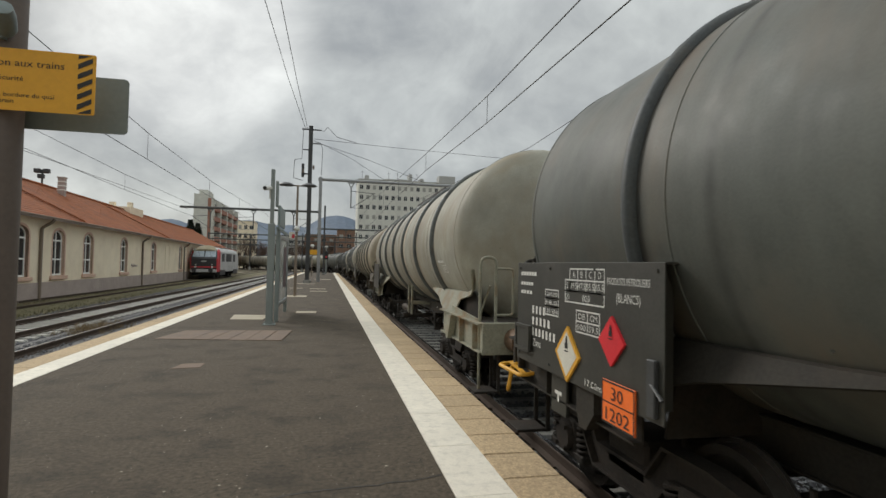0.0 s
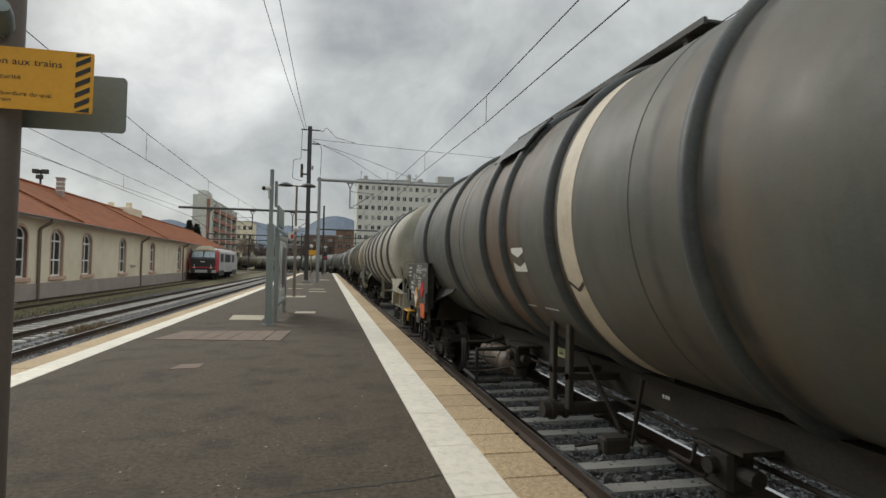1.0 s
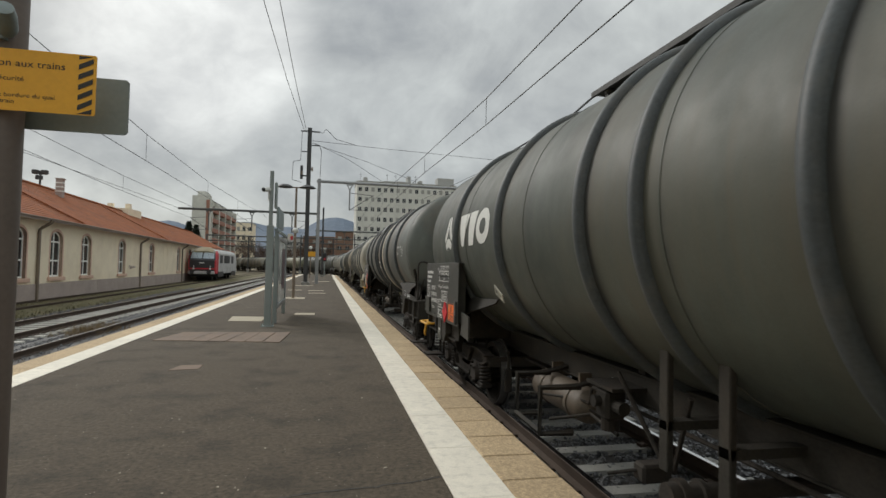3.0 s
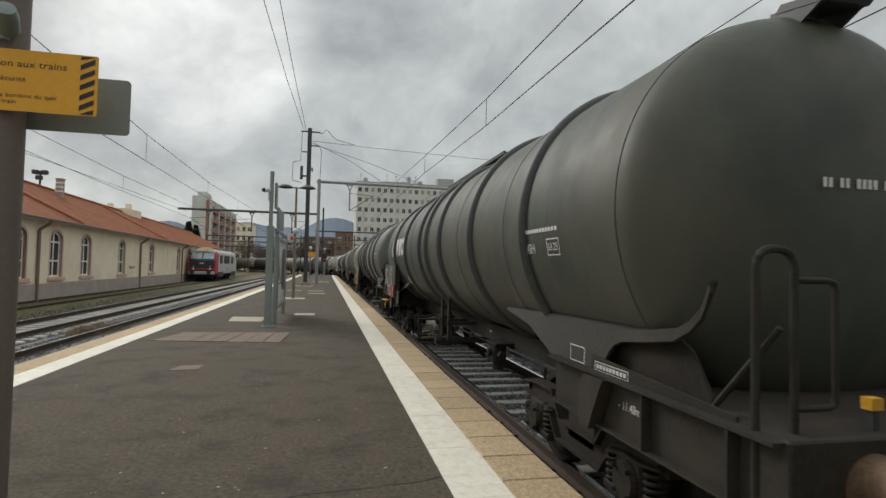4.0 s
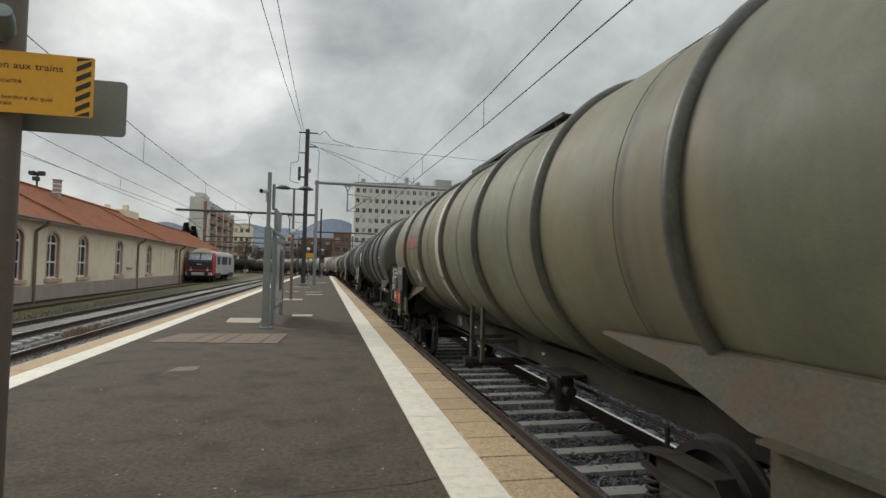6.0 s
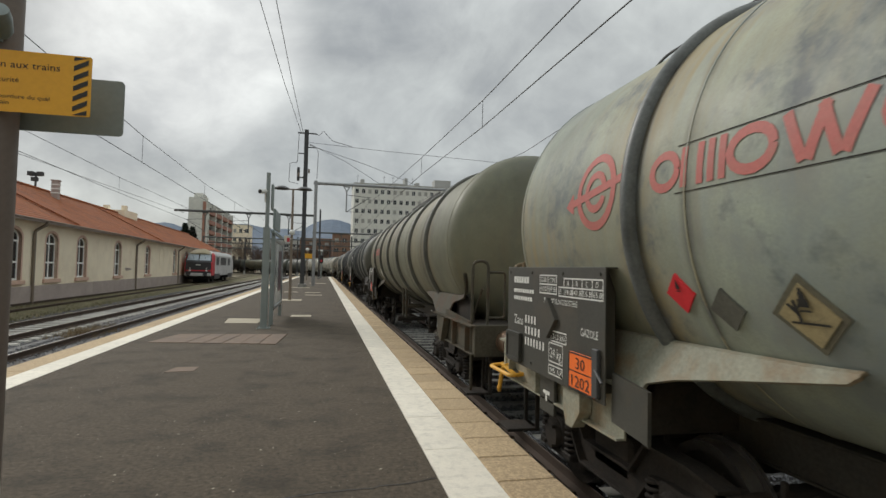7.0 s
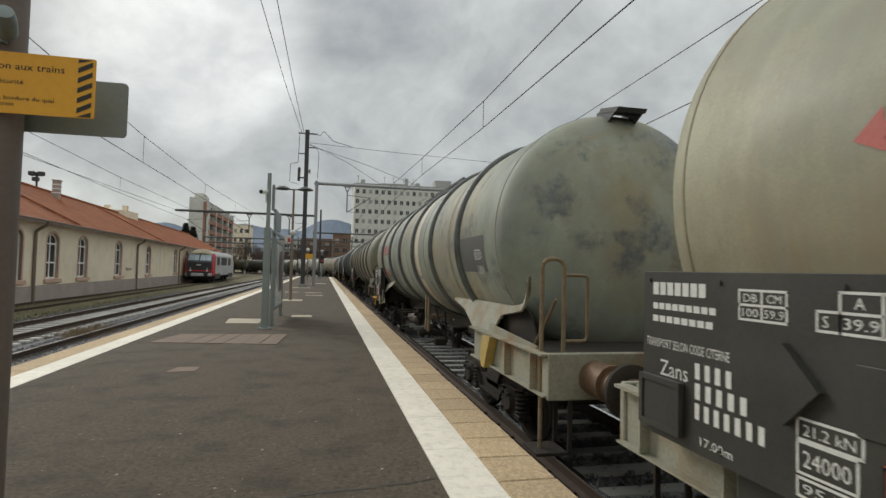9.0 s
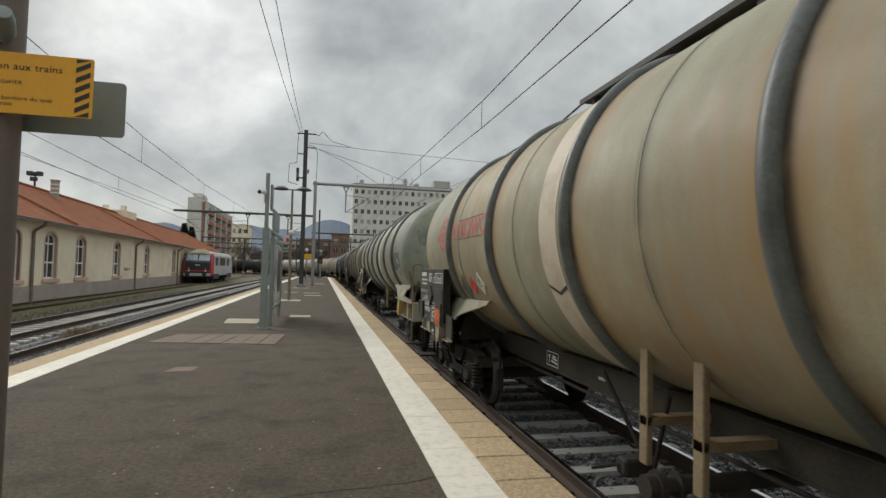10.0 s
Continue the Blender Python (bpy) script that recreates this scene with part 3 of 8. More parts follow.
# raised firewalls across the roof
for y, h in ((20.6, 0.10), (41.0, 0.08)):
    bm = bmesh.new()
    for sgn in (1, -1):
        x0, x1 = -S_DEPTH / 2, (over if sgn == 1 else -S_DEPTH - over)
        z0, z1 = S_EAVE + 2.95, S_EAVE - over * rise + 0.10
        vs = [[bm.verts.new(p) for p in ((x0, yy, z0), (x1, yy, z1), (x1, yy, z1 + h), (x0, yy, z0 + h))] for yy in (y, y + 0.2)]
        bm.faces.new(vs[0]); bm.faces.new(vs[1][::-1])
        for i in range(4):
            j = (i + 1) % 4
            bm.faces.new((vs[0][i], vs[1][i], vs[1][j], vs[0][j]))
    part("roof_kerb", bm, ROOF_TILE, roof)
for y, z, wdt, h in ((30.5, S_EAVE + 2.3, 0.42, 1.25),):
    bm = bmesh.new()
    box(bm, -4.4 - wdt / 2, -4.4 + wdt / 2, y - wdt / 2, y + wdt / 2, z - 0.4, z + h, 0.01)
    for k in range(3):
        box(bm, -4.4 - wdt / 2 - 0.03, -4.4 + wdt / 2 + 0.03, y - wdt / 2 - 0.03, y + wdt / 2 + 0.03, z + 0.35 + 0.3 * k, z + 0.43 + 0.3 * k, mat=1)
    box(bm, -4.4 - wdt / 2 - 0.05, -4.4 + wdt / 2 + 0.05, y - wdt / 2 - 0.05, y + wdt / 2 + 0.05, z + h, z + h + 0.08)
    part("chimney", bm, [PLINTH, WINDOW_WHITE], roof, "narrow banded chimney")
bm = bmesh.new()
zg = S_EAVE - over * rise + 0.02
lathe(bm, [(0.075, 0.0), (0.075, S_LEN)], 10, "y", a0=math.pi, a1=2 * math.pi)
bmesh.ops.translate(bm, verts=bm.verts, vec=(over + 0.06, 0, zg + 0.05))
box(bm, over - 0.06, over + 0.0, 0, S_LEN, zg - 0.10, zg + 0.06)
part("gutter", bm, PLINTH, roof, "dark zinc gutter")
for u in (16.5, 34.3, 50.4, 66.0):
    bm = bmesh.new()
    tube(bm, rounded([(over + 0.06, u, zg), (over + 0.06, u, zg - 0.15), (0.09, u, zg - 0.5), (0.09, u, S_BASE)], 0.12), 0.075, 8)
    part("downpipe", bm, BROWN_POLE, shed, "old zinc downpipe")
# spray scribble on the wall
bm = bmesh.new()
tube(bm, [(0.006, 31.6 + 0.12 * i, 1.05 + 0.16 * math.sin(i * 2.1) * (1 - i / 16)) for i in range(14)], 0.045, 4)
part("graffiti", bm, PLINTH, shed, "dark sprayed scribble")
# chimney block on the ridge of the house behind
bm = bmesh.new()
box(bm, -22.6, -20.2, 62, 66, -0.8, 7.0)
box(bm, -22.4, -21.9, 62.5, 63.0, 7.0, 7.5)
box(bm, -20.7, -20.25, 62.5, 63.0, 7.0, 7.5)
box(bm, -26.2, -22.8, 63, 67, -0.8, 6.9)
house = solo("house", bm, RENDER_WALL, "ochre rendered house end behind the shed", "house")
bm = bmesh.new()
rod(bm, (-20.4, 44.5, -0.8), (-20.4, 44.5, 7.9), 0.07, 8)
for z, x in ((7.65, -0.3), (7.65, 0.3), (7.25, -0.05)):
    box(bm, -20.4 + x - 0.2, -20.4 + x + 0.2, 44.3, 44.6, z, z + 0.30, 0.03)
rod(bm, (-20.8, 44.5, 7.65), (-20.0, 44.5, 7.65), 0.03, 6)
floods = solo("floodlight_mast", bm, DARK_STEEL, "dark floodlight mast with three lamps", "floodlight")

# an unseen block added behind the camera closes the place and keeps out sky light
bm = bmesh.new()
box(bm, -34, -4.6, -38, -18, -0.8, 10.5)
box(bm, -4.6, 1.6, -38, -14, 0.0, 6.5)
solo("station_wall", bm, RENDER_WALL, "plain rendered station building closing the platform", "wall", kind="structure")

# ---- the locomotive on the siding ----
LX, LY, LTURN = -13.72, 66.0, 0.97
loco = thing("electric_locomotive", "grey and red electric locomotive with a dusty roof on the siding", "locomotive", pose(LX, LY, RAIL, 0, 0, LTURN))
LW, LL = 1.50, 16.5
bm = bmesh.new()
# body with a raked, angular cab; section by section along its length
prof = []
for y, ztop, w, q in ((0.0, 2.30, LW - 0.16, 0.10), (0.12, 2.42, LW - 0.04, 0.12), (0.75, 3.42, LW - 0.06, 0.42), (1.5, 3.60, LW, 0.46), (LL - 1.5, 3.60, LW, 0.46), (LL - 0.75, 3.42, LW - 0.06, 0.42), (LL - 0.12, 2.42, LW - 0.04, 0.12), (LL, 2.30, LW - 0.16, 0.10)):
    prof.append([bm.verts.new(p) for p in ((-w, y, 0.80), (-w, y, ztop - q), (-w + q * 0.45, y, ztop - q * 0.30), (-w + q * 1.3, y, ztop), (w - q * 1.3, y, ztop), (w - q * 0.45, y, ztop - q * 0.30), (w, y, ztop - q), (w, y, 0.80))])
for p, q in zip(prof, prof[1:]):
    for i in range(8):
        j = (i + 1) % 8
        bm.faces.new((p[i], q[i], q[j], p[j]))
bm.faces.new(prof[0]); bm.faces.new(prof[-1][::-1])
bmesh.ops.recalc_face_normals(bm, faces=bm.faces[:])
for f in bm.faces:
    c = f.calc_center_median()
    if c.y < 1.4 and abs(f.normal.x) > 0.5:
        f.material_index = 1
    elif c.y < 0.6:
        f.material_index = 2
part("body", bm, [LOCO_GREY, LOCO_RED, LOCO_DARK], loco, "grey body with red cab corners")
bm = bmesh.new()
# domed ochre hood over the cab, falling to the roof behind
rows = []
for y, z, w in ((0.50, 3.40, 1.30), (0.85, 3.62, 1.26), (1.25, 3.84, 0.95), (2.4, 3.88, 0.85), (3.2, 3.70, 0.85), (3.8, 3.58, 0.80)):
    rows.append([bm.verts.new((w * u, y, z - 0.30 * abs(u) ** 2.4)) for u in (-1, -0.8, -0.5, 0, 0.5, 0.8, 1)])
for p, q in zip(rows, rows[1:]):
    for i in range(6):
        bm.faces.new((p[i], p[i + 1], q[i + 1], q[i]))
foot = [bm.verts.new((v.co.x, v.co.y, 3.2)) for v in rows[0]]
for i in range(6):
    bm.faces.new((foot[i], foot[i + 1], rows[0][i + 1], rows[0][i]))
for k in (0, 6):
    side = [bm.verts.new((r[k].co.x, r[k].co.y, 3.2)) for r in rows]
    for i in range(5):
        bm.faces.new((side[i], side[i + 1], rows[i + 1][k], rows[i][k]))
bmesh.ops.recalc_face_normals(bm, faces=bm.faces[:])
part("cab_hood", bm, LOCO_ROOF, loco, "dusty ochre hood over the cab")
bm = bmesh.new()
for x in (-0.64, 0.64):
    vs = [(x - 0.60, 0.16, 2.50), (x + 0.60, 0.16, 2.50), (x + 0.54, 0.68, 3.32), (x - 0.54, 0.68, 3.32)]
    bm.faces.new([bm.verts.new((a, b - 0.045, c)) for a, b, c in vs])
part("windscreen", bm, SCREEN, loco, "raked windscreen in two pale bluish panes")
for x in (-0.45, 0.80):
    bm = bmesh.new()
    rod(bm, (x, 0.10, 2.46), (x - 0.28, 0.50, 3.10), 0.018, 5)
    part("wiper", bm, LOCO_DARK, loco)
bm = bmesh.new()
box(bm, -LW + 0.18, LW - 0.18, -0.06, 0.02, 1.28, 1.42)
part("front_stripe", bm, LOCO_RED, loco, "red stripe across the nose")
bm = bmesh.new()
box(bm, -1.38, 1.38, -0.35, -0.02, 0.75, 1.08, 0.03)
part("buffer_beam", bm, LOCO_GREY, loco, "dirty grey buffer beam")
for x in (-0.875, 0.875):
    bm = bmesh.new()
    rod(bm, (x, -0.35, 0.98), (x, -0.78, 0.98), 0.11, 12)
    rod(bm, (x, -0.78, 0.98), (x, -0.85, 0.98), 0.24, 16)
    part("buffer", bm, LOCO_DARK, loco)
    for z, r in ((1.36, 0.11), (1.62, 0.06)):
        bm = bmesh.new()
        rod(bm, (x, -0.07, z), (x, -0.02, z), r, 12)
        part("headlight", bm, WHITE, loco, "unlit round lamp")
bm = bmesh.new()
box(bm, -0.25, 0.25, -0.085, -0.06, 1.95, 2.05)
part("front_mark", bm, WHITE, loco)
for y0, y1 in ((2.4, 4.3), (5.4, 9.8), (11.0, 13.0)):
    bm = bmesh.new()
    box(bm, LW - 0.02, LW + 0.015, y0, y1, 2.0, 2.95, 0.01)
    part("side_window", bm, LOCO_DARK, loco, "dark side window band")
bm = bmesh.new()
box(bm, -1.2, 1.2, 0.5, LL - 0.5, 0.70, 0.97)
part("underframe", bm, LOCO_DARK, loco)
for y in (3.2, LL - 3.2):
    bm = bmesh.new()
    box(bm, -1.52, 1.52, y - 1.9, y + 1.9, 0.40, 1.02, 0.03)
    bg_ = part("bogie", bm, LOCO_DARK, loco)
    for yy in (-1.3, 1.3):
        bm = bmesh.new()
        rod(bm, (-0.82, y + yy, 0.55), (0.82, y + yy, 0.55), 0.55, 24)
        part("wheelset", bm, LOCO_DARK, bg_)
bm = bmesh.new()
for y in (3.4, LL - 3.4):
    y = y + 2.0 if y < LL / 2 else y
    rod(bm, (-0.6, y, 3.55), (-0.6, y + 0.9, 3.85), 0.03, 6)
    rod(bm, (0.6, y, 3.55), (0.6, y + 0.9, 3.85), 0.03, 6)
    rod(bm, (-0.8, y + 0.9, 3.85), (0.8, y + 0.9, 3.85), 0.03, 6)
box(bm, -0.8, 0.8, 7.0, LL - 5, 3.56, 3.72, 0.04)
part("roof_gear", bm, LOCO_DARK, loco)

# ---- buildings beyond ----


def facade(name, label, x, y, turn, wide, deep, base, storeys, h, bays, wall_m, wfrac=0.45, hfrac=0.45, balcony=None, stripes=None, roof_m=None, par=0.6):
    """A block of flats: walls, a parapet, and every window a recess with its pane on the two sides that can be seen."""
    b = thing(name, label, "building", pose(x, y, base, 0, 0, turn))
    top = storeys * h
    bm = bmesh.new()
    box(bm, 0, wide, 0.12, deep, 0, top + par)
    # the front as piers and spandrels, so that the windows are real recesses
    bw = wide / bays
    ww, hh = bw * wfrac, h * hfrac
    for s in range(storeys):
        z = s * h
        box(bm, 0, wide, 0, 0.12, z, z + h * 0.32)
        box(bm, 0, wide, 0, 0.12, z + h * 0.32 + hh, z + h)
        for i in range(bays + 1):
            a = max(0, i * bw - (bw - ww) / 2)
            c = min(wide, i * bw + (bw - ww) / 2)
            box(bm, a, c, 0, 0.12, z + h * 0.32, z + h * 0.32 + hh)
    box(bm, 0, wide, 0, 0.12, top, top + par)
    part("wall", bm, wall_m, b)
    bm = bmesh.new()
    box(bm, -0.15, wide + 0.15, -0.15, deep + 0.1, top + par, top + par + 0.18)
    part("roof", bm, roof_m or WALL_GREY, b)
    bm = bmesh.new()
    plate(bm, [(0.06, h * 0.32), (0.06, h * 0.32 + hh), (0.10, h * 0.32 + hh), (0.10, h * 0.32)], (bw - ww) / 2, (bw + ww) / 2)
    box(bm, bw / 2 - 0.03, bw / 2 + 0.03, 0.04, 0.06, h * 0.32, h * 0.32 + hh, mat=1)
    pane = finish("window", bm, [GLASS, WINDOW_WHITE])
    bm = bmesh.new()
    box(bm, (bw - ww) / 2, (bw + ww) / 2, 0.03, 0.10, h * 0.32, h * 0.32 + hh)
    shut = finish("window", bm, BLIND)
    rnd = random.Random(bays * 31 + storeys)
    for s in range(storeys):
        for i in range(bays):
            part("window", shut if rnd.random() < 0.28 else pane, None, b, "", pose(i * bw, 0, s * h))
    if balcony:
        i0, i1, mat = balcony
        for s in range(1, storeys):
            bm = bmesh.new()
            box(bm, i0 * bw, i1 * bw, -1.1, 0.0, s * h - 0.10, s * h + 0.06)
            box(bm, i0 * bw, i1 * bw, -1.12, -1.04, s * h + 0.06, s * h + 1.0)
            part("balcony", bm, mat, b)
    return b


block = facade("apartment_block", "tall off-white apartment block with rows of small windows", 8.4, 165, 0, 30.5, 14, -0.8, 9, 3.0, 16, WALL_WHITE, 0.5, 0.42, par=0.9)
for x, wd, hh in ((25.0, 5.2, 2.6), (2.0, 1.2, 1.6), (8.0, 4.5, 0.8), (15.5, 1.0, 2.6), (19.0, 1.2, 1.4), (12.5, 3.0, 0.9)):
    bm = bmesh.new()
    box(bm, x, x + wd, 2.0, 6.0, 27.9, 27.9 + hh)
    part("roof_housing", bm, WALL_GREY, block)
bm = bmesh.new()
for x in (1.2, 9.3, 12.0, 15.8, 18.2):
    rod(bm, (x, 3, 28), (x, 3, 31.0), 0.05, 6)
    rod(bm, (x - 0.5, 3, 30.6), (x + 0.5, 3, 30.6), 0.03, 5)
part("antenna", bm, DARK_STEEL, block)
# stepped block on the left with red panels and balconies: its end wall is blank
lb = facade("apartment_block", "white and red apartment block with stacked balconies", -30.3, 150, 90, 38.0, 3.6, -0.8, 7, 2.615, 12, WALL_WHITE, 0.7, 0.5, (0, 12, WALL_RED), par=0.5)
for k in range(0, 13, 3):
    bm = bmesh.new()
    box(bm, max(0.05, k * 38.0 / 12 - 0.4), min(38, k * 38.0 / 12 + 0.4), -1.2, -0.02, 0, 18.6)
    part("pier", bm, WALL_WHITE, lb)
bm = bmesh.new()
box(bm, -0.45, -0.02, -0.9, 3.7, 0, 19.6)
box(bm, 2, 8, 1, 3, 19.0, 21.0)
part("end_wall", bm, WALL_WHITE, lb, "blank white end wall")
bm = bmesh.new()
box(bm, -0.52, -0.44, -0.5, 0.3, 4, 18.6)
part("stair_strip", bm, WALL_RED, lb, "dark red stair strip on the end wall")
facade("apartment_block", "low brown brick building with a flat roof", -9.0, 215, 0, 26, 12, -0.8, 4, 3.2, 9, WALL_BRICK, 0.5, 0.4)
facade("apartment_block", "low brown brick building with pale windows", 3.0, 195, 0, 11, 12, -0.8, 4, 3.4, 4, WALL_BRICK, 0.5, 0.4)
facade("apartment_block", "beige rendered block behind the yard", -37.5, 215, 0, 10.0, 10, -0.8, 5, 3.4, 5, RENDER_WALL, 0.5, 0.4)
facade("apartment_block", "dull grey office building behind the yard", -22.0, 240, 0, 16, 12, -0.8, 4, 3.2, 6, WALL_GREY, 0.6, 0.4)
facade("house_row", "cream two-storey houses with a red roof beyond the tracks", 42.0, 70.0, -48, 26, 9, -0.8, 3, 2.9, 8, WALL_WHITE, 0.35, 0.5, roof_m=ROOF_TILE, par=0.4)
facade("apartment_block", "white rendered block beside the tracks", 58.5, 52.5, -48, 14, 10, -0.8, 4, 2.9, 4, WALL_WHITE, 0.4, 0.45)
facade("apartment_block", "orange brick tower block in the distance", 92.0, 108.0, -46, 13, 13, -0.8, 10, 2.95, 4, WALL_ORANGE, 0.35, 0.35)
# canopy on the far platform
canopy = thing("platform_canopy", "flat grey metal platform canopy on posts", "canopy", pose(19.5, 8, 0))
bm = bmesh.new()
box(bm, 0, 4.0, 0, 36, 2.55, 2.75, 0.03)
part("roof", bm, STEEL, canopy)
for k in range(7):
    bm = bmesh.new()
    rod(bm, (2, 1 + 5.6 * k, 0.02), (2, 1 + 5.6 * k, 2.56), 0.09, 8)
    part("post", bm, DARK_STEEL, canopy)
bm = bmesh.new()
box(bm, 25.0, 25.3, -12, 120, -0.8, 1.6)
solo("boundary_wall", bm, CONCRETE, "grey concrete boundary wall behind the station", "wall", kind="structure")

# ---- hills ----


def hill(name, y, x0, x1, peaks, mat, label, base=-5):
    bm = bmesh.new()
    n = 140
    tops, feet = [], []
    for i in range(n + 1):
        x = x0 + (x1 - x0) * i / n
        z = 0
        for px, pz, pw in peaks:
            z = max(z, pz * math.exp(-((x - px) / pw) ** 2))
        z += 0.10 * z * (noise.noise(Vector((x * 0.006, y * 0.01, 0))) + 0.5 * noise.noise(Vector((x * 0.02, y, 1))))
        tops.append(bm.verts.new((x, y, max(z, 5))))
        feet.append(bm.verts.new((x, y - 900, base)))
    for i in range(n):
        bm.faces.new((feet[i], feet[i + 1], tops[i + 1], tops[i]))
    return solo(name, bm, mat, label, "hill", kind="structure")


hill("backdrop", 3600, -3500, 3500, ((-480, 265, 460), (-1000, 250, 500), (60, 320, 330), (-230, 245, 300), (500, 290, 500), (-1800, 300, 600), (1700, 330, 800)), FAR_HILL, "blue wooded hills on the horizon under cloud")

# ---- far trees ----


def bare_tree(name, x, y, h, seed, label, mat=BRANCH, dense=120, base=-0.8):
    rnd = random.Random(seed)
    t = thing(name, label, "tree", pose(x, y, base))
    bm = bmesh.new()
    rod(bm, (0, 0, 0), (0.1, 0, h * 0.45), 0.16, 7, 0.09)
    limbs = []
    for k in range(9):
        a = rnd.uniform(0, 6.28)
        z0 = h * rnd.uniform(0.25, 0.45)
        tip = Vector((math.cos(a) * h * rnd.uniform(0.15, 0.32), math.sin(a) * h * rnd.uniform(0.15, 0.32), h * rnd.uniform(0.65, 0.98)))
        rod(bm, (0.05, 0, z0), tip, 0.06, 5, 0.02)
        limbs.append((Vector((0.05, 0, z0)), tip))
    part("trunk", bm, mat, t)
    vs, fs = [], []
    for k in range(dense * 6):
        a, b = rnd.choice(limbs)
        p = a.lerp(b, rnd.uniform(0.35, 1.0)) + Vector((rnd.gauss(0, h * 0.06), rnd.gauss(0, h * 0.06), rnd.gauss(0, h * 0.05)))
        d = Vector((rnd.gauss(0, 1), rnd.gauss(0, 1), rnd.uniform(0, 1.5))).normalized() * rnd.uniform(0.25, 0.7)
        s = d.cross(Vector((rnd.random(), rnd.random(), rnd.random()))).normalized() * 0.045
        i = len(vs)
        vs += [p - s, p + s, p + d]
        fs.append((i, i + 1, i + 2))
    me = bpy.data.meshes.new("crown")
    me.from_pydata(vs, [], fs)
    me.materials.append(mat)
    c = part("crown", me, None, t, "fine bare twigs")
    c["kind"] = "stuff"
    return t


rnd = random.Random(5)
for i in range(16):
    bare_tree("bare_tree", -31 + 2.1 * i + rnd.uniform(-1, 1), 200 + rnd.uniform(-6, 8), rnd.uniform(8, 12.5), i, "bare brown winter tree behind the yard", dense=260)
for i in range(5):
    bare_tree("bare_tree", 38 + 4 * i, 66 - 4.3 * i, rnd.uniform(4, 5.5), 40 + i, "bare brown winter tree beside the far platform")


def conifer(x, y, h, seed):
    rnd = random.Random(seed)
    t = thing("conifer", "dark slender evergreen behind the shed", "tree", pose(x, y, -0.8))
    bm = bmesh.new()
    rod(bm, (0, 0, 0), (0, 0, h * 0.95), 0.2, 7, 0.04)
    part("trunk", bm, BRANCH, t)
    vs, fs = [], []
    for k in range(2600):
        f = rnd.random() ** 0.8
        z = h * (0.12 + 0.88 * f)
        r = (1 - f) ** 0.8 * h * 0.21 * rnd.uniform(0.3, 1.1) + 0.15
        a = rnd.uniform(0, 6.28)
        p = Vector((r * math.cos(a), r * math.sin(a), z))
        d = Vector((math.cos(a), math.sin(a), rnd.uniform(-0.5, 0.9))) * rnd.uniform(0.2, 0.5)
        s = Vector((-math.sin(a), math.cos(a), rnd.uniform(-0.5, 0.5))) * 0.16
        i = len(vs)
        vs += [p - s, p + s, p + d]
        fs.append((i, i + 1, i + 2))
    me = bpy.data.meshes.new("crown")
    me.from_pydata(vs, [], fs)
    me.materials.append(DARK_LEAF)
    c = part("crown", me, None, t)
    c["kind"] = "stuff"


conifer(-29.6, 128, 11.2, 1)
conifer(-27.9, 127, 10.4, 2)

# ---- the tank train ----
TANK_Z, TANK_R = 2.45, 1.42
WHEEL_R = 0.46
WHITE_LETTER = material("white_lettering", (0.62, 0.62, 0.58), 0.7, var=0.15, scale=20, fine=90, bump=0)
CREAM = material("cream_band_paint", (0.52, 0.455, 0.35), 0.6, var=0.12, scale=2, fine=40, bump=0.05, tint=(0.30, 0.24, 0.17), tint_scale=3, tint_amount=0.6)
ORANGE = material("orange_reflective_plate", (0.85, 0.16, 0.02), 0.5, var=0.1, scale=8, fine=60, bump=0.02)
RED = material("red_hazard_sign", (0.62, 0.02, 0.03), 0.5, var=0.12, scale=8, fine=60, bump=0.02)
RED_LOGO = material("faded_red_paint", (0.44, 0.12, 0.10), 0.65, var=0.18, scale=4, fine=60, bump=0, tint=(0.36, 0.16, 0.12), tint_scale=6, tint_amount=0.6)
YELLOW = material("yellow_safety_paint", (0.66, 0.34, 0.03), 0.55, var=0.2, scale=10, fine=60, bump=0.05)
YELLOW_WORN = material("worn_yellow_paint", (0.42, 0.30, 0.08), 0.65, var=0.3, scale=8, fine=60, bump=0.1, tint=(0.24, 0.22, 0.16), tint_scale=6, tint_amount=0.7)
PALE_NOTICE = material("pale_yellow_notice", (0.45, 0.45, 0.24), 0.6, var=0.15, scale=8, fine=60, bump=0.02)
SIGN_EDGE = material("weathered_sign_edge", (0.12, 0.112, 0.075), 0.7, var=0.3, scale=8, fine=60, bump=0.02)
SIGN_WORN = material("weathered_amber_sign", (0.33, 0.27, 0.14), 0.7, var=0.3, scale=8, fine=60, bump=0.02, tint=(0.20, 0.17, 0.10), tint_scale=9, tint_amount=0.7)
WHITE_SIGN = material("white_sign", (0.60, 0.58, 0.50), 0.6, var=0.15, scale=6, fine=60, bump=0.02)
BOARD_DARK = material("black_green_board_paint", (0.031, 0.031, 0.025), 0.55, var=0.35, scale=2.5, fine=50, bump=0.08, tint=(0.055, 0.05, 0.042), tint_scale=2, tint_amount=0.8)
BOARD_OLIVE = material("dark_olive_board_paint", (0.045, 0.044, 0.036), 0.6, var=0.3, scale=2.5, fine=50, bump=0.08, tint=(0.075, 0.06, 0.04), tint_scale=2, tint_amount=0.8)
BOGIE = material("brake_dust_steel", (0.036, 0.031, 0.026), 0.8, var=0.45, scale=4, fine=40, bump=0.3, bump_scale=60, tint=(0.055, 0.040, 0.029), tint_scale=3, tint_amount=0.8, spec=0.2)
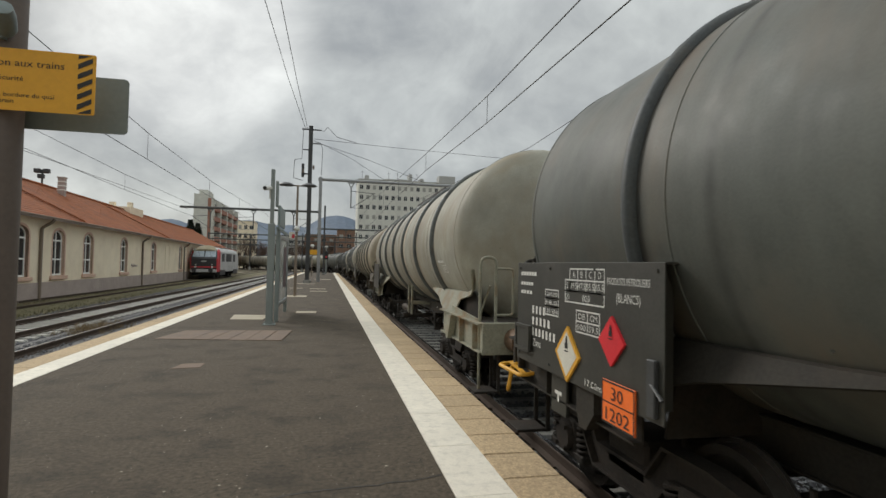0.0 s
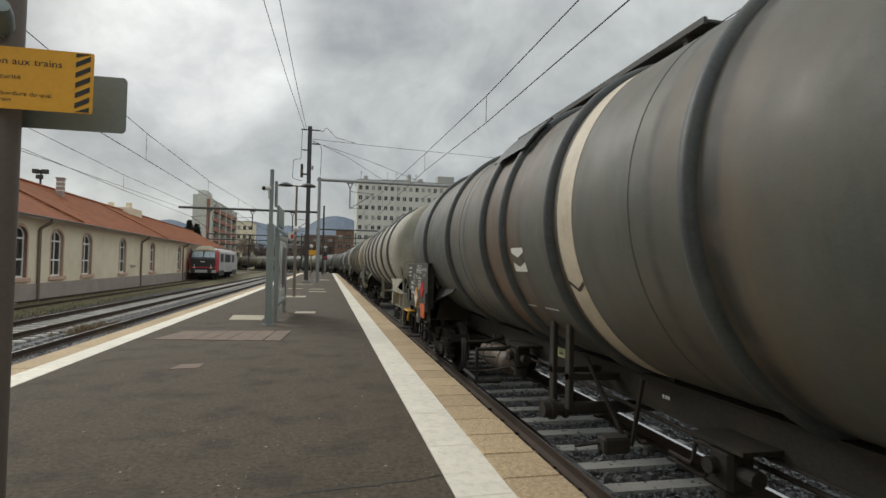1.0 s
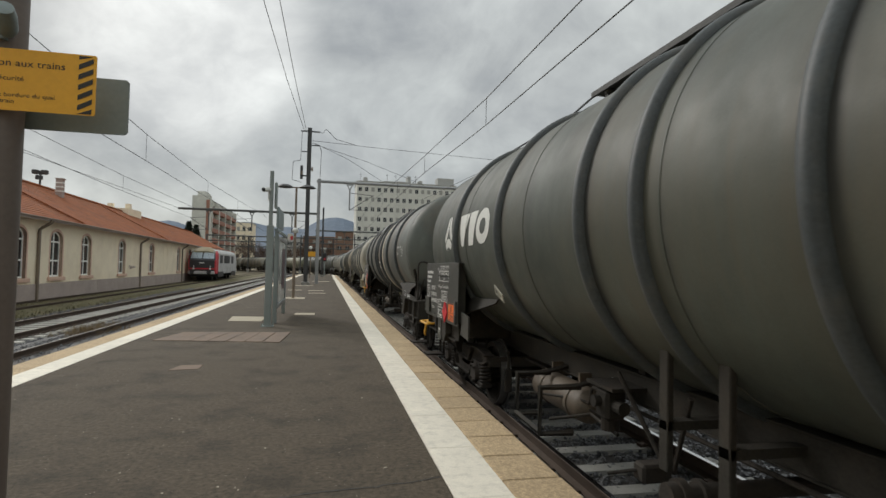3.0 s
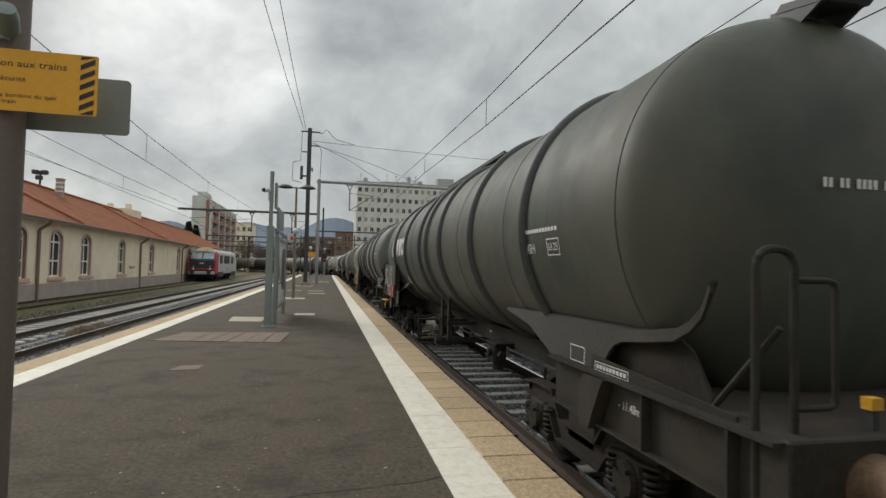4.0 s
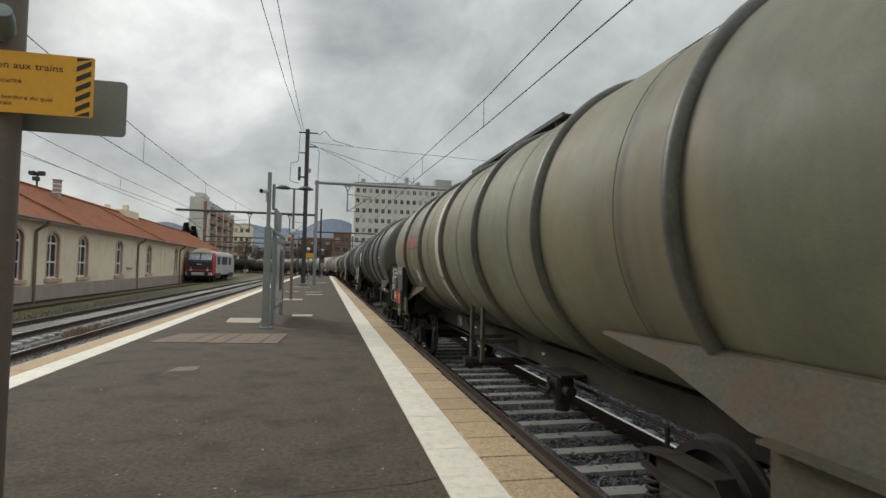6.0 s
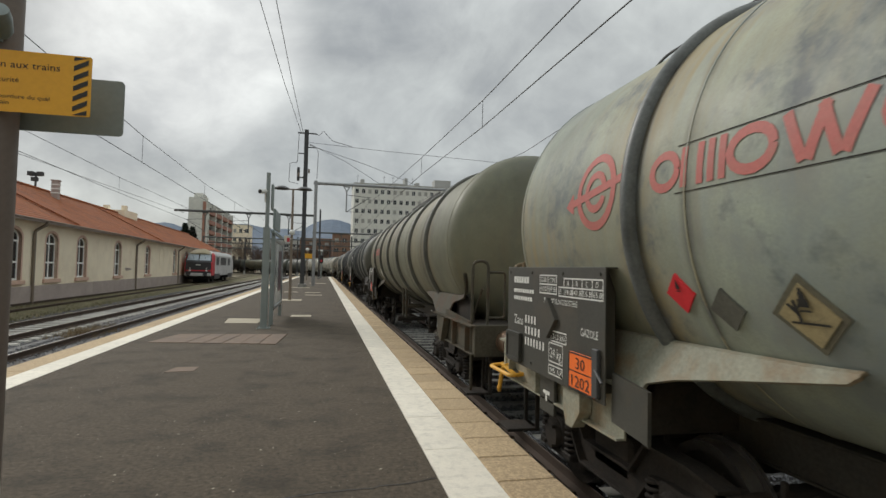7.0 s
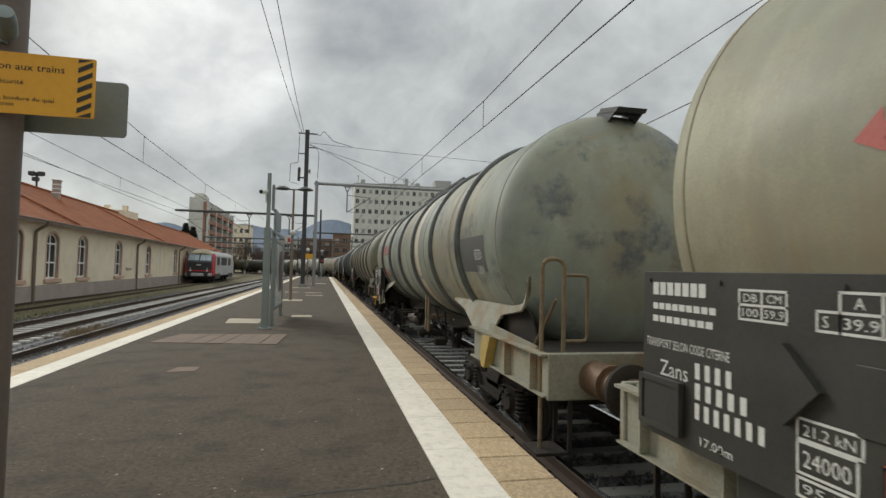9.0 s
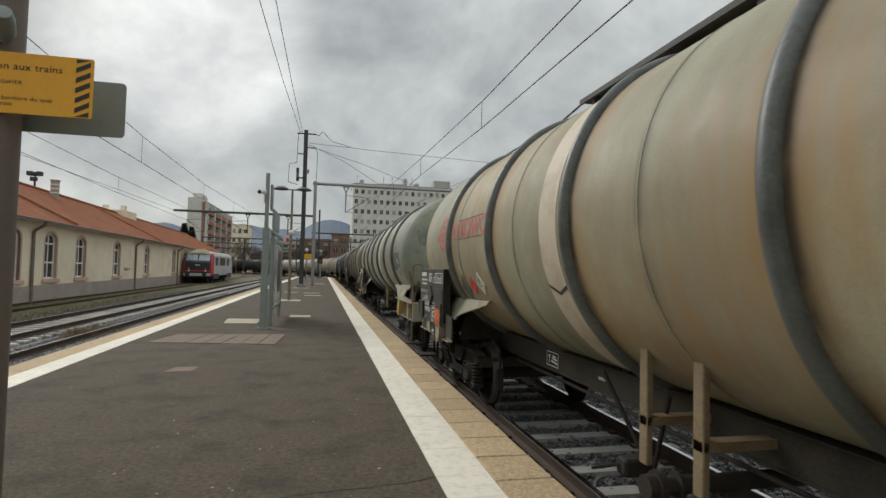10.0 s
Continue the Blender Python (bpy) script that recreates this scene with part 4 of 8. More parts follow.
WHEEL_TREAD = material("bright_wheel_tread", (0.35, 0.34, 0.33), 0.35, metal=0.9, var=0.2, scale=8, fine=60, bump=0.05)
BUFFER_STEEL = material("rust_and_grease", (0.17, 0.105, 0.062), 0.55, metal=0.4, var=0.5, scale=9, fine=50, bump=0.2, tint=(0.06, 0.05, 0.045), tint_scale=7, tint_amount=0.9)
RUBBER = plain("black_rubber", (0.012, 0.012, 0.012), 0.7)
FRAME_DARK = material("dark_frame_paint", (0.033, 0.030, 0.025), 0.7, var=0.4, scale=2.5, fine=40, bump=0.2, tint=(0.055, 0.043, 0.032), tint_scale=2, tint_amount=0.7, spec=0.2)
FRAME_OLIVE = material("olive_frame_paint", (0.075, 0.068, 0.050), 0.7, var=0.35, scale=2.5, fine=40, bump=0.2, tint=(0.10, 0.055, 0.03), tint_scale=2.2, tint_amount=0.9, spec=0.2)
GRIME = material("grimy_underframe_steel", (0.026, 0.023, 0.019), 0.8, var=0.45, scale=2.5, fine=40, bump=0.2, tint=(0.050, 0.036, 0.024), tint_scale=2, tint_amount=0.7, spec=0.2)
SILL_STEEL = material("grimy_sill_paint", (0.044, 0.040, 0.032), 0.75, var=0.4, scale=2.5, fine=40, bump=0.2, tint=(0.065, 0.046, 0.030), tint_scale=2, tint_amount=0.7, spec=0.2)
FRAME_TAN = material("rusty_tan_frame_paint", (0.20, 0.155, 0.095), 0.75, var=0.35, scale=3, fine=40, bump=0.2, tint=(0.16, 0.085, 0.04), tint_scale=2.4, tint_amount=0.9, spec=0.3)
FRAME_CREAM = material("dirty_cream_frame_paint", (0.265, 0.262, 0.20), 0.7, var=0.3, scale=2.5, fine=40, bump=0.2, tint=(0.23, 0.13, 0.05), tint_scale=2.2, tint_amount=0.95)
RESERVOIR = material("brown_cylinder_paint", (0.10, 0.076, 0.052), 0.65, var=0.35, scale=3, fine=40, bump=0.1, tint=(0.06, 0.05, 0.04), tint_scale=3, tint_amount=0.8)
GRATING = material("walkway_grating", (0.06, 0.06, 0.058), 0.7, var=0.4, scale=10, fine=60, bump=0.3)


def tank_paint(name, color, smudge, smudge_amount, rust, rust_amount, rough=0.5, seed=0.0, ring=(-2.2, 2.02), soot_shade=(0.03, 0.03, 0.028), spots=None, patch=None):
    """Old tank paint: cloudy fading, streaks that run down the shell, smudges and rust round the welds."""
    m = bpy.data.materials.new(name)
    m.use_nodes = True
    nt = m.node_tree
    N, L = nt.nodes.new, nt.links.new
    b = nt.nodes["Principled BSDF"]
    co = N("ShaderNodeTexCoord")

    def nz(sc, detail, stretch=(1, 1, 1), r=0.6, lo=0.35, hi=0.65, a=0.0, z=1.0):
        mp = N("ShaderNodeMapping")
        mp.inputs["Scale"].default_value, mp.inputs["Location"].default_value = stretch, (seed, seed * 1.7, seed * 0.6)
        L(co.outputs["Object"], mp.inputs[0])
        n = N("ShaderNodeTexNoise")
        n.inputs["Scale"].default_value, n.inputs["Detail"].default_value, n.inputs["Roughness"].default_value = sc, detail, r
        L(mp.outputs[0], n.inputs["Vector"])
        mr = N("ShaderNodeMapRange")
        mr.inputs["From Min"].default_value, mr.inputs["From Max"].default_value = lo, hi
        mr.inputs["To Min"].default_value, mr.inputs["To Max"].default_value = a, z
        L(n.outputs["Fac"], mr.inputs[0])
        return mr.outputs[0]

    def mixc(fac, a, bcol):
        mx = N("ShaderNodeMix"); mx.data_type = "RGBA"
        L(fac, mx.inputs["Factor"]); L(a, mx.inputs["A"])
        mx.inputs["B"].default_value = (*bcol, 1)
        return mx.outputs["Result"]

    def times(x, y):
        mu = N("ShaderNodeMath"); mu.operation = "MULTIPLY"
        L(x, mu.inputs[0]); L(y, mu.inputs[1])
        return mu.outputs[0]
    v = times(nz(0.55, 5, a=0.72, z=1.24), nz(6, 5, stretch=(0.6, 1.2, 0.35), a=0.92, z=1.07))
    v = times(v, nz(70, 3, a=0.92, z=1.07))
    base = N("ShaderNodeVectorMath"); base.operation = "SCALE"
    base.inputs[0].default_value = color
    L(v, base.inputs["Scale"])
    col = mixc(nz(0.9, 7, lo=0.47, hi=0.66, z=smudge_amount, r=0.68), base.outputs[0], smudge)
    col = mixc(times(nz(0.45, 4, lo=0.42, hi=0.62, z=rust_amount), nz(5, 5, stretch=(0.4, 2.2, 0.10), a=0.3, z=1.0)), col, rust)
    # rust and soot gather beside the stiffeners, which follow one another at an even pitch; the dark also holds the
    # rings' shade
    sep = N("ShaderNodeSeparateXYZ")
    L(co.outputs["Object"], sep.inputs[0])

    def after(y0, pitch, pts):
        """1 just behind each ring or seam, falling off to the rear and sharply to the front."""
        q = N("ShaderNodeMath"); q.operation = "MULTIPLY_ADD"
        q.inputs[1].default_value, q.inputs[2].default_value = -1 / pitch, y0 / pitch
        L(sep.outputs["Y"], q.inputs[0])
        fr = N("ShaderNodeMath"); fr.operation = "FRACT"
        L(q.outputs[0], fr.inputs[0])
        rp = N("ShaderNodeValToRGB")
        e = rp.color_ramp.elements
        e[0].position, e[0].color = pts[0][0], (pts[0][1],) * 3 + (1,)
        e[1].position, e[1].color = pts[-1][0], (pts[-1][1],) * 3 + (1,)
        for p, c in pts[1:-1]:
            e.new(p).color = (c, c, c, 1)
        L(fr.outputs[0], rp.inputs[0])
        # only between the first and the last of them
        lo = N("ShaderNodeMath"); lo.operation = "GREATER_THAN"; lo.inputs[1].default_value = -13.3
        hi = N("ShaderNodeMath"); hi.operation = "LESS_THAN"; hi.inputs[1].default_value = -1.3
        L(sep.outputs["Y"], lo.inputs[0]); L(sep.outputs["Y"], hi.inputs[0])
        return times(rp.outputs[0], times(lo.outputs[0], hi.outputs[0]))
    near = after(*ring, ((0.0, 1.0), (0.05, 0.9), (0.20, 0.12), (0.55, 0.0), (0.88, 0.15), (1.0, 1.0)))
    col = mixc(times(near, nz(1.6, 6, stretch=(1, 0.8, 0.5), lo=0.36, hi=0.60, z=min(1.0, rust_amount * 1.1), r=0.66)), col, rust)
    # narrow dark band at each ring: soot together with the ring's painted shade
    tight = after(*ring, ((0.0, 1.0), (0.036, 0.95), (0.062, 0.25), (0.10, 0.0), (0.955, 0.0), (1.0, 0.8)))
    col = mixc(times(tight, nz(2.4, 5, lo=0.26, hi=0.50, a=0.25, z=0.85)), col, soot_shade)
    weld = after(-0.47, 2.25, ((0.0, 0.9), (0.008, 0.9), (0.028, 0.25), (0.06, 0.0), (0.975, 0.0), (1.0, 0.9)))
    col = mixc(times(weld, nz(2.0, 5, lo=0.36, hi=0.60, a=0.10, z=0.75)), col, soot_shade)
    if patch:
        # a rusted stretch of the shell: its middle, half width and colour
        far = N("ShaderNodeMath"); far.operation = "ADD"; far.inputs[1].default_value = -patch[0]
        L(sep.outputs["Y"], far.inputs[0])
        size = N("ShaderNodeMath"); size.operation = "ABSOLUTE"
        L(far.outputs[0], size.inputs[0])
        fade = N("ShaderNodeMapRange"); fade.interpolation_type = "SMOOTHSTEP"
        fade.inputs["From Min"].default_value, fade.inputs["From Max"].default_value = 0.0, patch[1]
        fade.inputs["To Min"].default_value, fade.inputs["To Max"].default_value = 1.0, 0.0
        L(size.outputs[0], fade.inputs[0])
        col = mixc(times(fade.outputs[0], nz(1.1, 6, stretch=(1, 1.2, 0.6), lo=0.44, hi=0.66, z=0.75, r=0.66)), col, patch[2])
    if spots:
        col = mixc(times(nz(1.5, 6, lo=0.53, hi=0.64, z=0.85, r=0.7), nz(9, 4, lo=0.3, hi=0.6, a=0.3)), col, spots)
    col = mixc(nz(26, 3, lo=0.70, hi=0.78, z=0.5), col, tuple(c * 0.35 for c in color))
    L(col, b.inputs["Base Color"])
    L(nz(2.5, 4, a=rough + 0.08, z=rough + 0.20), b.inputs["Roughness"])
    b.inputs["Specular IOR Level"].default_value = 0.30
    bp = N("ShaderNodeBump")
    bp.inputs["Strength"].default_value, bp.inputs["Distance"].default_value = 0.12, 0.02
    L(nz(1.3, 3, lo=0.0, hi=1.0), bp.inputs["Height"])
    L(bp.outputs[0], b.inputs["Normal"])
    return m


def shell_place(z_mid, y0, r):
    """A place() on the tank's near side: u runs to the rear from y0, v upwards round the shell from the height angle z_mid (degrees)."""
    def place(u, v):
        a = radians(z_mid) + v / r
        return (-r * math.cos(a), y0 - u, TANK_Z + r * math.sin(a))
    return place


def flat_place(x, y0, z0):
    return lambda u, v: (x, y0 - u, z0 + v)


def table(bm, place, u0, v0, u1, v1, rows, cols, mat=0, w=0.012):
    """The ruled lines of a small table."""
    for i in range(rows + 1):
        v = v0 + (v1 - v0) * i / rows
        bar(bm, place, u0 - w / 2, u1 + w / 2, v - w / 2, v + w / 2, mat)
    for i in range(cols + 1):
        u = u0 + (u1 - u0) * i / cols
        bar(bm, place, u - w / 2, u + w / 2, v0, v1, mat)


@functools.lru_cache(None)
def wheelset_mesh():
    bm = bmesh.new()
    rod(bm, (-0.95, 0, 0), (0.95, 0, 0), 0.08, 16)
    for s in (-1, 1):
        x = 0.75 * s
        n0 = len(bm.verts)
        lathe(bm, [(0.09, x - 0.10 * s), (0.14, x - 0.10 * s), (0.16, x - 0.03 * s), (0.38, x + 0.01 * s), (0.39, x + 0.065 * s), (0.455, x + 0.07 * s),
                   (0.46, x - 0.03 * s), (0.488, x - 0.045 * s), (0.488, x - 0.07 * s), (0.39, x - 0.07 * s), (0.37, x - 0.02 * s), (0.17, x - 0.07 * s), (0.09, x - 0.12 * s)], 40, "x")
        # two lifting holes' bosses, which show the turning
        for k in range(4):
            a = math.pi / 2 * k
            rod(bm, (x - 0.03 * s, 0.26 * math.cos(a), 0.26 * math.sin(a)), (x + 0.03 * s, 0.26 * math.cos(a), 0.26 * math.sin(a)), 0.03, 8)
    for f in bm.faces:
        c = f.calc_center_median()
        if math.hypot(c.y, c.z) > 0.44 and abs(f.normal.x) < 0.75:
            f.material_index = 1
    return finish("wheelset", bm, [BOGIE, WHEEL_TREAD], True)


@functools.lru_cache(None)
def bogie_meshes():
    out = {}
    bm = bmesh.new()
    low = [(1.28, 0.66), (1.05, 0.62), (0.62, 0.60), (0.42, 0.36), (-0.42, 0.36), (-0.62, 0.60), (-1.05, 0.62), (-1.28, 0.66)]
    high = [(-1.28, 0.76), (-1.0, 0.80), (-0.55, 0.80), (-0.35, 0.56), (0.35, 0.56), (0.55, 0.80), (1.0, 0.80), (1.28, 0.76)]
    for s in (-1, 1):
        plate(bm, low + high, s * 0.97, s * 1.0)
        # flanges along the top and the foot of the side beam
        for chain in (low, high):
            for (y0, z0), (y1, z1) in zip(chain, chain[1:]):
                box(bm, -0.075, 0.075, -0.01, math.hypot(y1 - y0, z1 - z0) + 0.01, -0.012, 0.012,
                    m=Matrix.Translation((s * 0.985, y0, z0)) @ Matrix.Rotation(math.atan2(z1 - z0, y1 - y0), 4, "X"))
    box(bm, -1.0, 1.0, -0.28, 0.28, 0.42, 0.74, 0.03)
    for y in (1.24, -1.24):
        box(bm, -1.0, 1.0, y - 0.06, y + 0.06, 0.60, 0.74, 0.01)
    box(bm, -0.35, 0.35, -0.3, 0.3, 0.74, 0.90, 0.03)
    out["frame"] = finish("bogie_frame", bm, BOGIE)
    bm = bmesh.new()
    lathe(bm, [(0.02, -0.10), (0.13, -0.10), (0.15, -0.06), (0.15, 0.10)], 20, "x")
    box(bm, -0.06, 0.10, -0.34, 0.34, -0.17, -0.10, 0.012)
    box(bm, -0.05, 0.10, -0.17, 0.17, -0.12, 0.17, 0.02)
    for y in (-0.09, 0.09):
        for z in (-0.09, 0.09):
            rod(bm, (-0.13, y, z), (-0.09, y, z), 0.018, 6)
    out["axlebox"] = finish("axlebox", bm, BOGIE)
    bm = bmesh.new()
    pts = [(0.075 * math.cos(a), 0.075 * math.sin(a), 0.25 * a / (2 * math.pi * 5)) for a in [2 * math.pi * 5 * i / 60 for i in range(61)]]
    tube(bm, pts, 0.016, 6)
    out["spring"] = finish("spring", bm, BOGIE, True)
    bm = bmesh.new()
    box(bm, -0.05, 0.05, -0.03, 0.03, -0.16, 0.16, 0.01)
    rod(bm, (0, 0, 0.16), (0, 0, 0.42), 0.02, 6)
    out["brake_block"] = finish("brake_block", bm, BOGIE)
    return out


def make_bogie(w, y, full):
    ms = bogie_meshes()
    fr = part("bogie", ms["frame"], None, w, "grimy cast steel bogie frame", pose(0, y, 0))
    sets = []
    for yy in (0.9, -0.9):
        ws = part("wheelset", wheelset_mesh(), None, w, "steel wheels on an axle with bright treads", pose(0, y + yy, WHEEL_R))
        sets.append(ws)
        for s in ((-1, 1) if full else (-1,)):
            part("axlebox", ms["axlebox"], None, fr, "", pose(s * 1.02, yy, WHEEL_R, 0, 0, 0 if s < 0 else 180))
            for dy in (-0.26, 0.26):
                part("spring", ms["spring"], None, fr, "", pose(s * 1.0, yy + dy, 0.36))
            if full:
                part("brake_block", ms["brake_block"], None, fr, "", pose(s * 0.75, yy + 0.53, 0.44))
                part("brake_block", ms["brake_block"], None, fr, "", pose(s * 0.75, yy - 0.53, 0.44))
    return sets


@functools.lru_cache(None)
def tank_meshes():
    out = {}
    bm = bmesh.new()
    R = TANK_R
    front, rear = -0.32, -14.02
    dome = [(R, 0.0), (R - 0.010, 0.07), (R - 0.038, 0.14), (R - 0.092, 0.215), (R - 0.18, 0.30), (R - 0.33, 0.395), (R - 0.55, 0.475), (R - 0.85, 0.54), (R - 1.15, 0.573), (0.004, 0.585)]
    lathe(bm, [(r, front + d) for r, d in dome[::-1]] + [(R, front - (front - rear) * i / 7) for i in range(1, 7)] + [(r, rear - d) for r, d in dome], 112)
    bmesh.ops.translate(bm, verts=bm.verts, vec=(0, 0, TANK_Z))
    out["shell"] = bm
    bm = bmesh.new()
    lathe(bm, [(R - 0.01, -0.055), (R + 0.030, -0.053), (R + 0.055, -0.036), (R + 0.064, -0.010), (R + 0.064, 0.010), (R + 0.055, 0.036), (R + 0.030, 0.053), (R - 0.01, 0.055)], 112)
    bmesh.ops.translate(bm, verts=bm.verts, vec=(0, 0, TANK_Z))
    out["ring"] = bm
    bm = bmesh.new()
    lathe(bm, [(R - 0.003, -0.012), (R + 0.005, -0.006), (R + 0.005, 0.006), (R - 0.003, 0.012)], 112)
    bmesh.ops.translate(bm, verts=bm.verts, vec=(0, 0, TANK_Z))
    out["seam"] = bm
    return out


def shared(key, mat, smooth=True, cache={}):
    if (key, mat.name) not in cache:
        me = bpy.data.meshes.new(key)
        tank_meshes()[key].to_mesh(me)
        me.materials.append(mat)
        if smooth:
            me.polygons.foreach_set("use_smooth", [True] * len(me.polygons))
            me.set_sharp_from_angle(angle=radians(50))
        cache[(key, mat.name)] = me
    return cache[(key, mat.name)]


@functools.lru_cache(None)
def frame_meshes(frame_name, saddle_name):
    """The wagon's underframe: a mesh for each member."""
    fm, sm = bpy.data.materials[frame_name], bpy.data.materials[saddle_name]
    out = {}
    for s, nm in ((-1, "near"), (1, "far")):
        bm = bmesh.new()
        # the long sill: a channel with flanges
        box(bm, *sorted((s * 0.505, s * 0.49)), -12.2, -1.9, 0.83, 1.07)
        box(bm, *sorted((s * 0.53, s * 0.40)), -12.2, -1.9, 1.07, 1.088, 0.004)
        box(bm, *sorted((s * 0.53, s * 0.40)), -12.2, -1.9, 0.812, 0.83, 0.004)
        out["sill_" + nm] = finish("side_sill", bm, fm if fm is FRAME_DARK else SILL_STEEL)
        for end, ya, yb in (("front", 0.44, -1.95), ("rear", -15.31, -12.85)):
            bm = bmesh.new()
            lo, hi = sorted((ya, yb))
            sec = [(1.285, 0.885), (1.36, 0.885), (1.36, 0.90), (1.30, 0.90), (1.30, 1.25), (1.38, 1.25), (1.38, 1.27), (1.285, 1.27)]
            ends = [[bm.verts.new((s * x, y, z)) for x, z in sec] for y in (lo, hi)]
            bm.faces.new(ends[0]); bm.faces.new(ends[1][::-1])
            for i in range(8):
                bm.faces.new((ends[0][i], ends[1][i], ends[1][(i + 1) % 8], ends[0][(i + 1) % 8]))
            bmesh.ops.recalc_face_normals(bm, faces=bm.faces[:])
            out["end_sill_%s_%s" % (end, nm)] = finish("end_sill", bm, fm)
            for k in range(3):
                y = ya + (yb - ya) * (0.12 + 0.30 * k)
                bm = bmesh.new()
                box(bm, *sorted((s * 1.372, s * 1.302)), y - 0.008, y + 0.008, 0.902, 1.248)
                out["stiffener_%d_%s_%s" % (k, end, nm)] = finish("stiffener", bm, fm)
            # slanted jacking bracket
            yj = -13.58 if end == "rear" else yb - (yb - ya) * 0.24
            bm = bmesh.new()
            if end == "rear":
                plate(bm, [(-13.56, 1.235), (-13.86, 1.245), (-13.70, 0.95), (-13.66, 0.86), (-13.54, 0.86), (-13.48, 0.98)], s * 1.41, s * 1.31)
            else:
                plate(bm, [(yj + 0.14, 1.18), (yj - 0.14, 1.18), (yj - 0.14, 0.96), (yj - 0.02, 0.82), (yj + 0.09, 0.82), (yj + 0.14, 0.96)], s * 1.41, s * 1.31)
            out["jacking_bracket_%s_%s" % (end, nm)] = finish("jacking_bracket", bm, fm)
            # saddle: a shaped plate that carries the tank, with a flange that follows the shell
            bm = bmesh.new()

            def shell_xz(deg, r=TANK_R + 0.012):
                return (s * r * math.cos(radians(deg)), TANK_Z + r * math.sin(radians(deg)))
            # stations along the saddle: y, angle on the shell, depth of the plate
            if end == "rear":
                stations = [(-14.90, -20, 0.05), (-14.76, -26, 0.06), (-14.60, -30, 0.065), (-14.40, -33.5, 0.07), (-14.10, -35.5, 0.075), (-13.90, -36.5, 0.08), (-13.78, -36.5, 0.095), (-13.70, -36.5, 0.125), (-13.66, -36.5, 0.17), (-13.64, -36.5, 0.24), (-13.635, -36.5, 0.9), (-12.72, -37, 0.9), (-12.45, -37, 0.26), (-11.95, -38, 0.13), (-11.05, -39, 0.02)]
                ye, ym = -15.0, -13.50
            else:
                stations = [(-0.10, -34, 0.04), (-0.5, -37, 0.5), (-1.0, -38, 0.9), (-2.14, -37.5, 0.9), (-2.16, -37.5, 0.27), (-2.4, -37.3, 0.205), (-2.8, -37, 0.135), (-3.2, -36.5, 0.075), (-3.45, -35.8, 0.045), (-3.5, -35.6, 0.012)]
                ye, ym = 0.30, -0.4
            rows_o, rows_i = [], []
            for y, deg, h in stations:
                x, z = shell_xz(deg)
                zb = max(1.26, z - h)
                # the plate leans outwards from the shell to the sill
                lean = lambda q: s * (abs(x) + 0.03 + max(0.0, 1.27 - abs(x)) * min(1.0, (z - q) / max(0.05, z - 1.26)))
                rows_o.append([bm.verts.new(p) for p in ((x, y, z + 0.012), (x + s * 0.03, y, z), (lean((z + zb) / 2), y, (z + zb) / 2), (lean(zb), y, zb))])
                rows_i.append([bm.verts.new((p.co.x - s * 0.022, y, p.co.z - 0.01)) for p in rows_o[-1]])
            for A, B in ((rows_o, False), (rows_i, True)):
                for p, q in zip(A, A[1:]):
                    for i in range(3):
                        bm.faces.new((p[i], q[i], q[i + 1], p[i + 1]))
            for i in (0, 3):
                for k in range(len(rows_o) - 1):
                    bm.faces.new((rows_o[k][i], rows_o[k + 1][i], rows_i[k + 1][i], rows_i[k][i]))
            for k in (0, len(rows_o) - 1):
                for i in range(3):
                    bm.faces.new((rows_o[k][i], rows_o[k][i + 1], rows_i[k][i + 1], rows_i[k][i]))
            bmesh.ops.recalc_face_normals(bm, faces=bm.faces[:])
            # the tapering rail that runs out from the saddle towards the end
            plate(bm, [(ye, 1.272), (ye, 1.30), (ym, 1.37 if end == "rear" else 1.44), (ym, 1.272)], s * 1.302, s * 1.282)
            out["saddle_%s_%s" % (end, nm)] = finish("saddle", bm, sm)
    for end, y, d in (("front", 0.44, 1), ("rear", -15.31, -1)):
        bm = bmesh.new()
        box(bm, -1.32, 1.32, y - 0.03, y + 0.03, 0.86, 1.28, 0.01)
        box(bm, -1.1, 1.1, y - 0.10 * d - 0.06, y - 0.10 * d + 0.06, 1.08, 1.20)
        out["headstock_" + end] = finish("headstock", bm, fm)
        bm = bmesh.new()
        ya, yb = sorted((y, y - d * (0.5 if end == "front" else 1.25)))
        box(bm, -1.28, 1.28, ya, yb, 1.225, 1.245)
        # the floor's dark material carries the shade under the tank's end
        out["end_floor_" + end] = finish("end_floor", bm, BOGIE)
    # unseen cross plates between the saddles, added to stop light from behind
    for y in (-1.05, -2.05, -12.80, -13.55):
        bm = bmesh.new()
        pts = [(-1.20, 0.95), (1.20, 0.95)] + [((TANK_R - 0.02) * math.cos(radians(a)), TANK_Z + (TANK_R - 0.02) * math.sin(radians(a))) for a in range(-40, -141, -10)]
        a = [bm.verts.new((x, y - 0.012, z)) for x, z in pts]
        b = [bm.verts.new((x, y + 0.012, z)) for x, z in pts]
        bm.faces.new(a); bm.faces.new(b[::-1])
        for i in range(len(pts)):
            j = (i + 1) % len(pts)
            bm.faces.new((a[i], b[i], b[j], a[j]))
        bmesh.ops.recalc_face_normals(bm, faces=bm.faces[:])
        out["saddle_web_%.2f" % y] = finish("saddle_web", bm, GRIME)
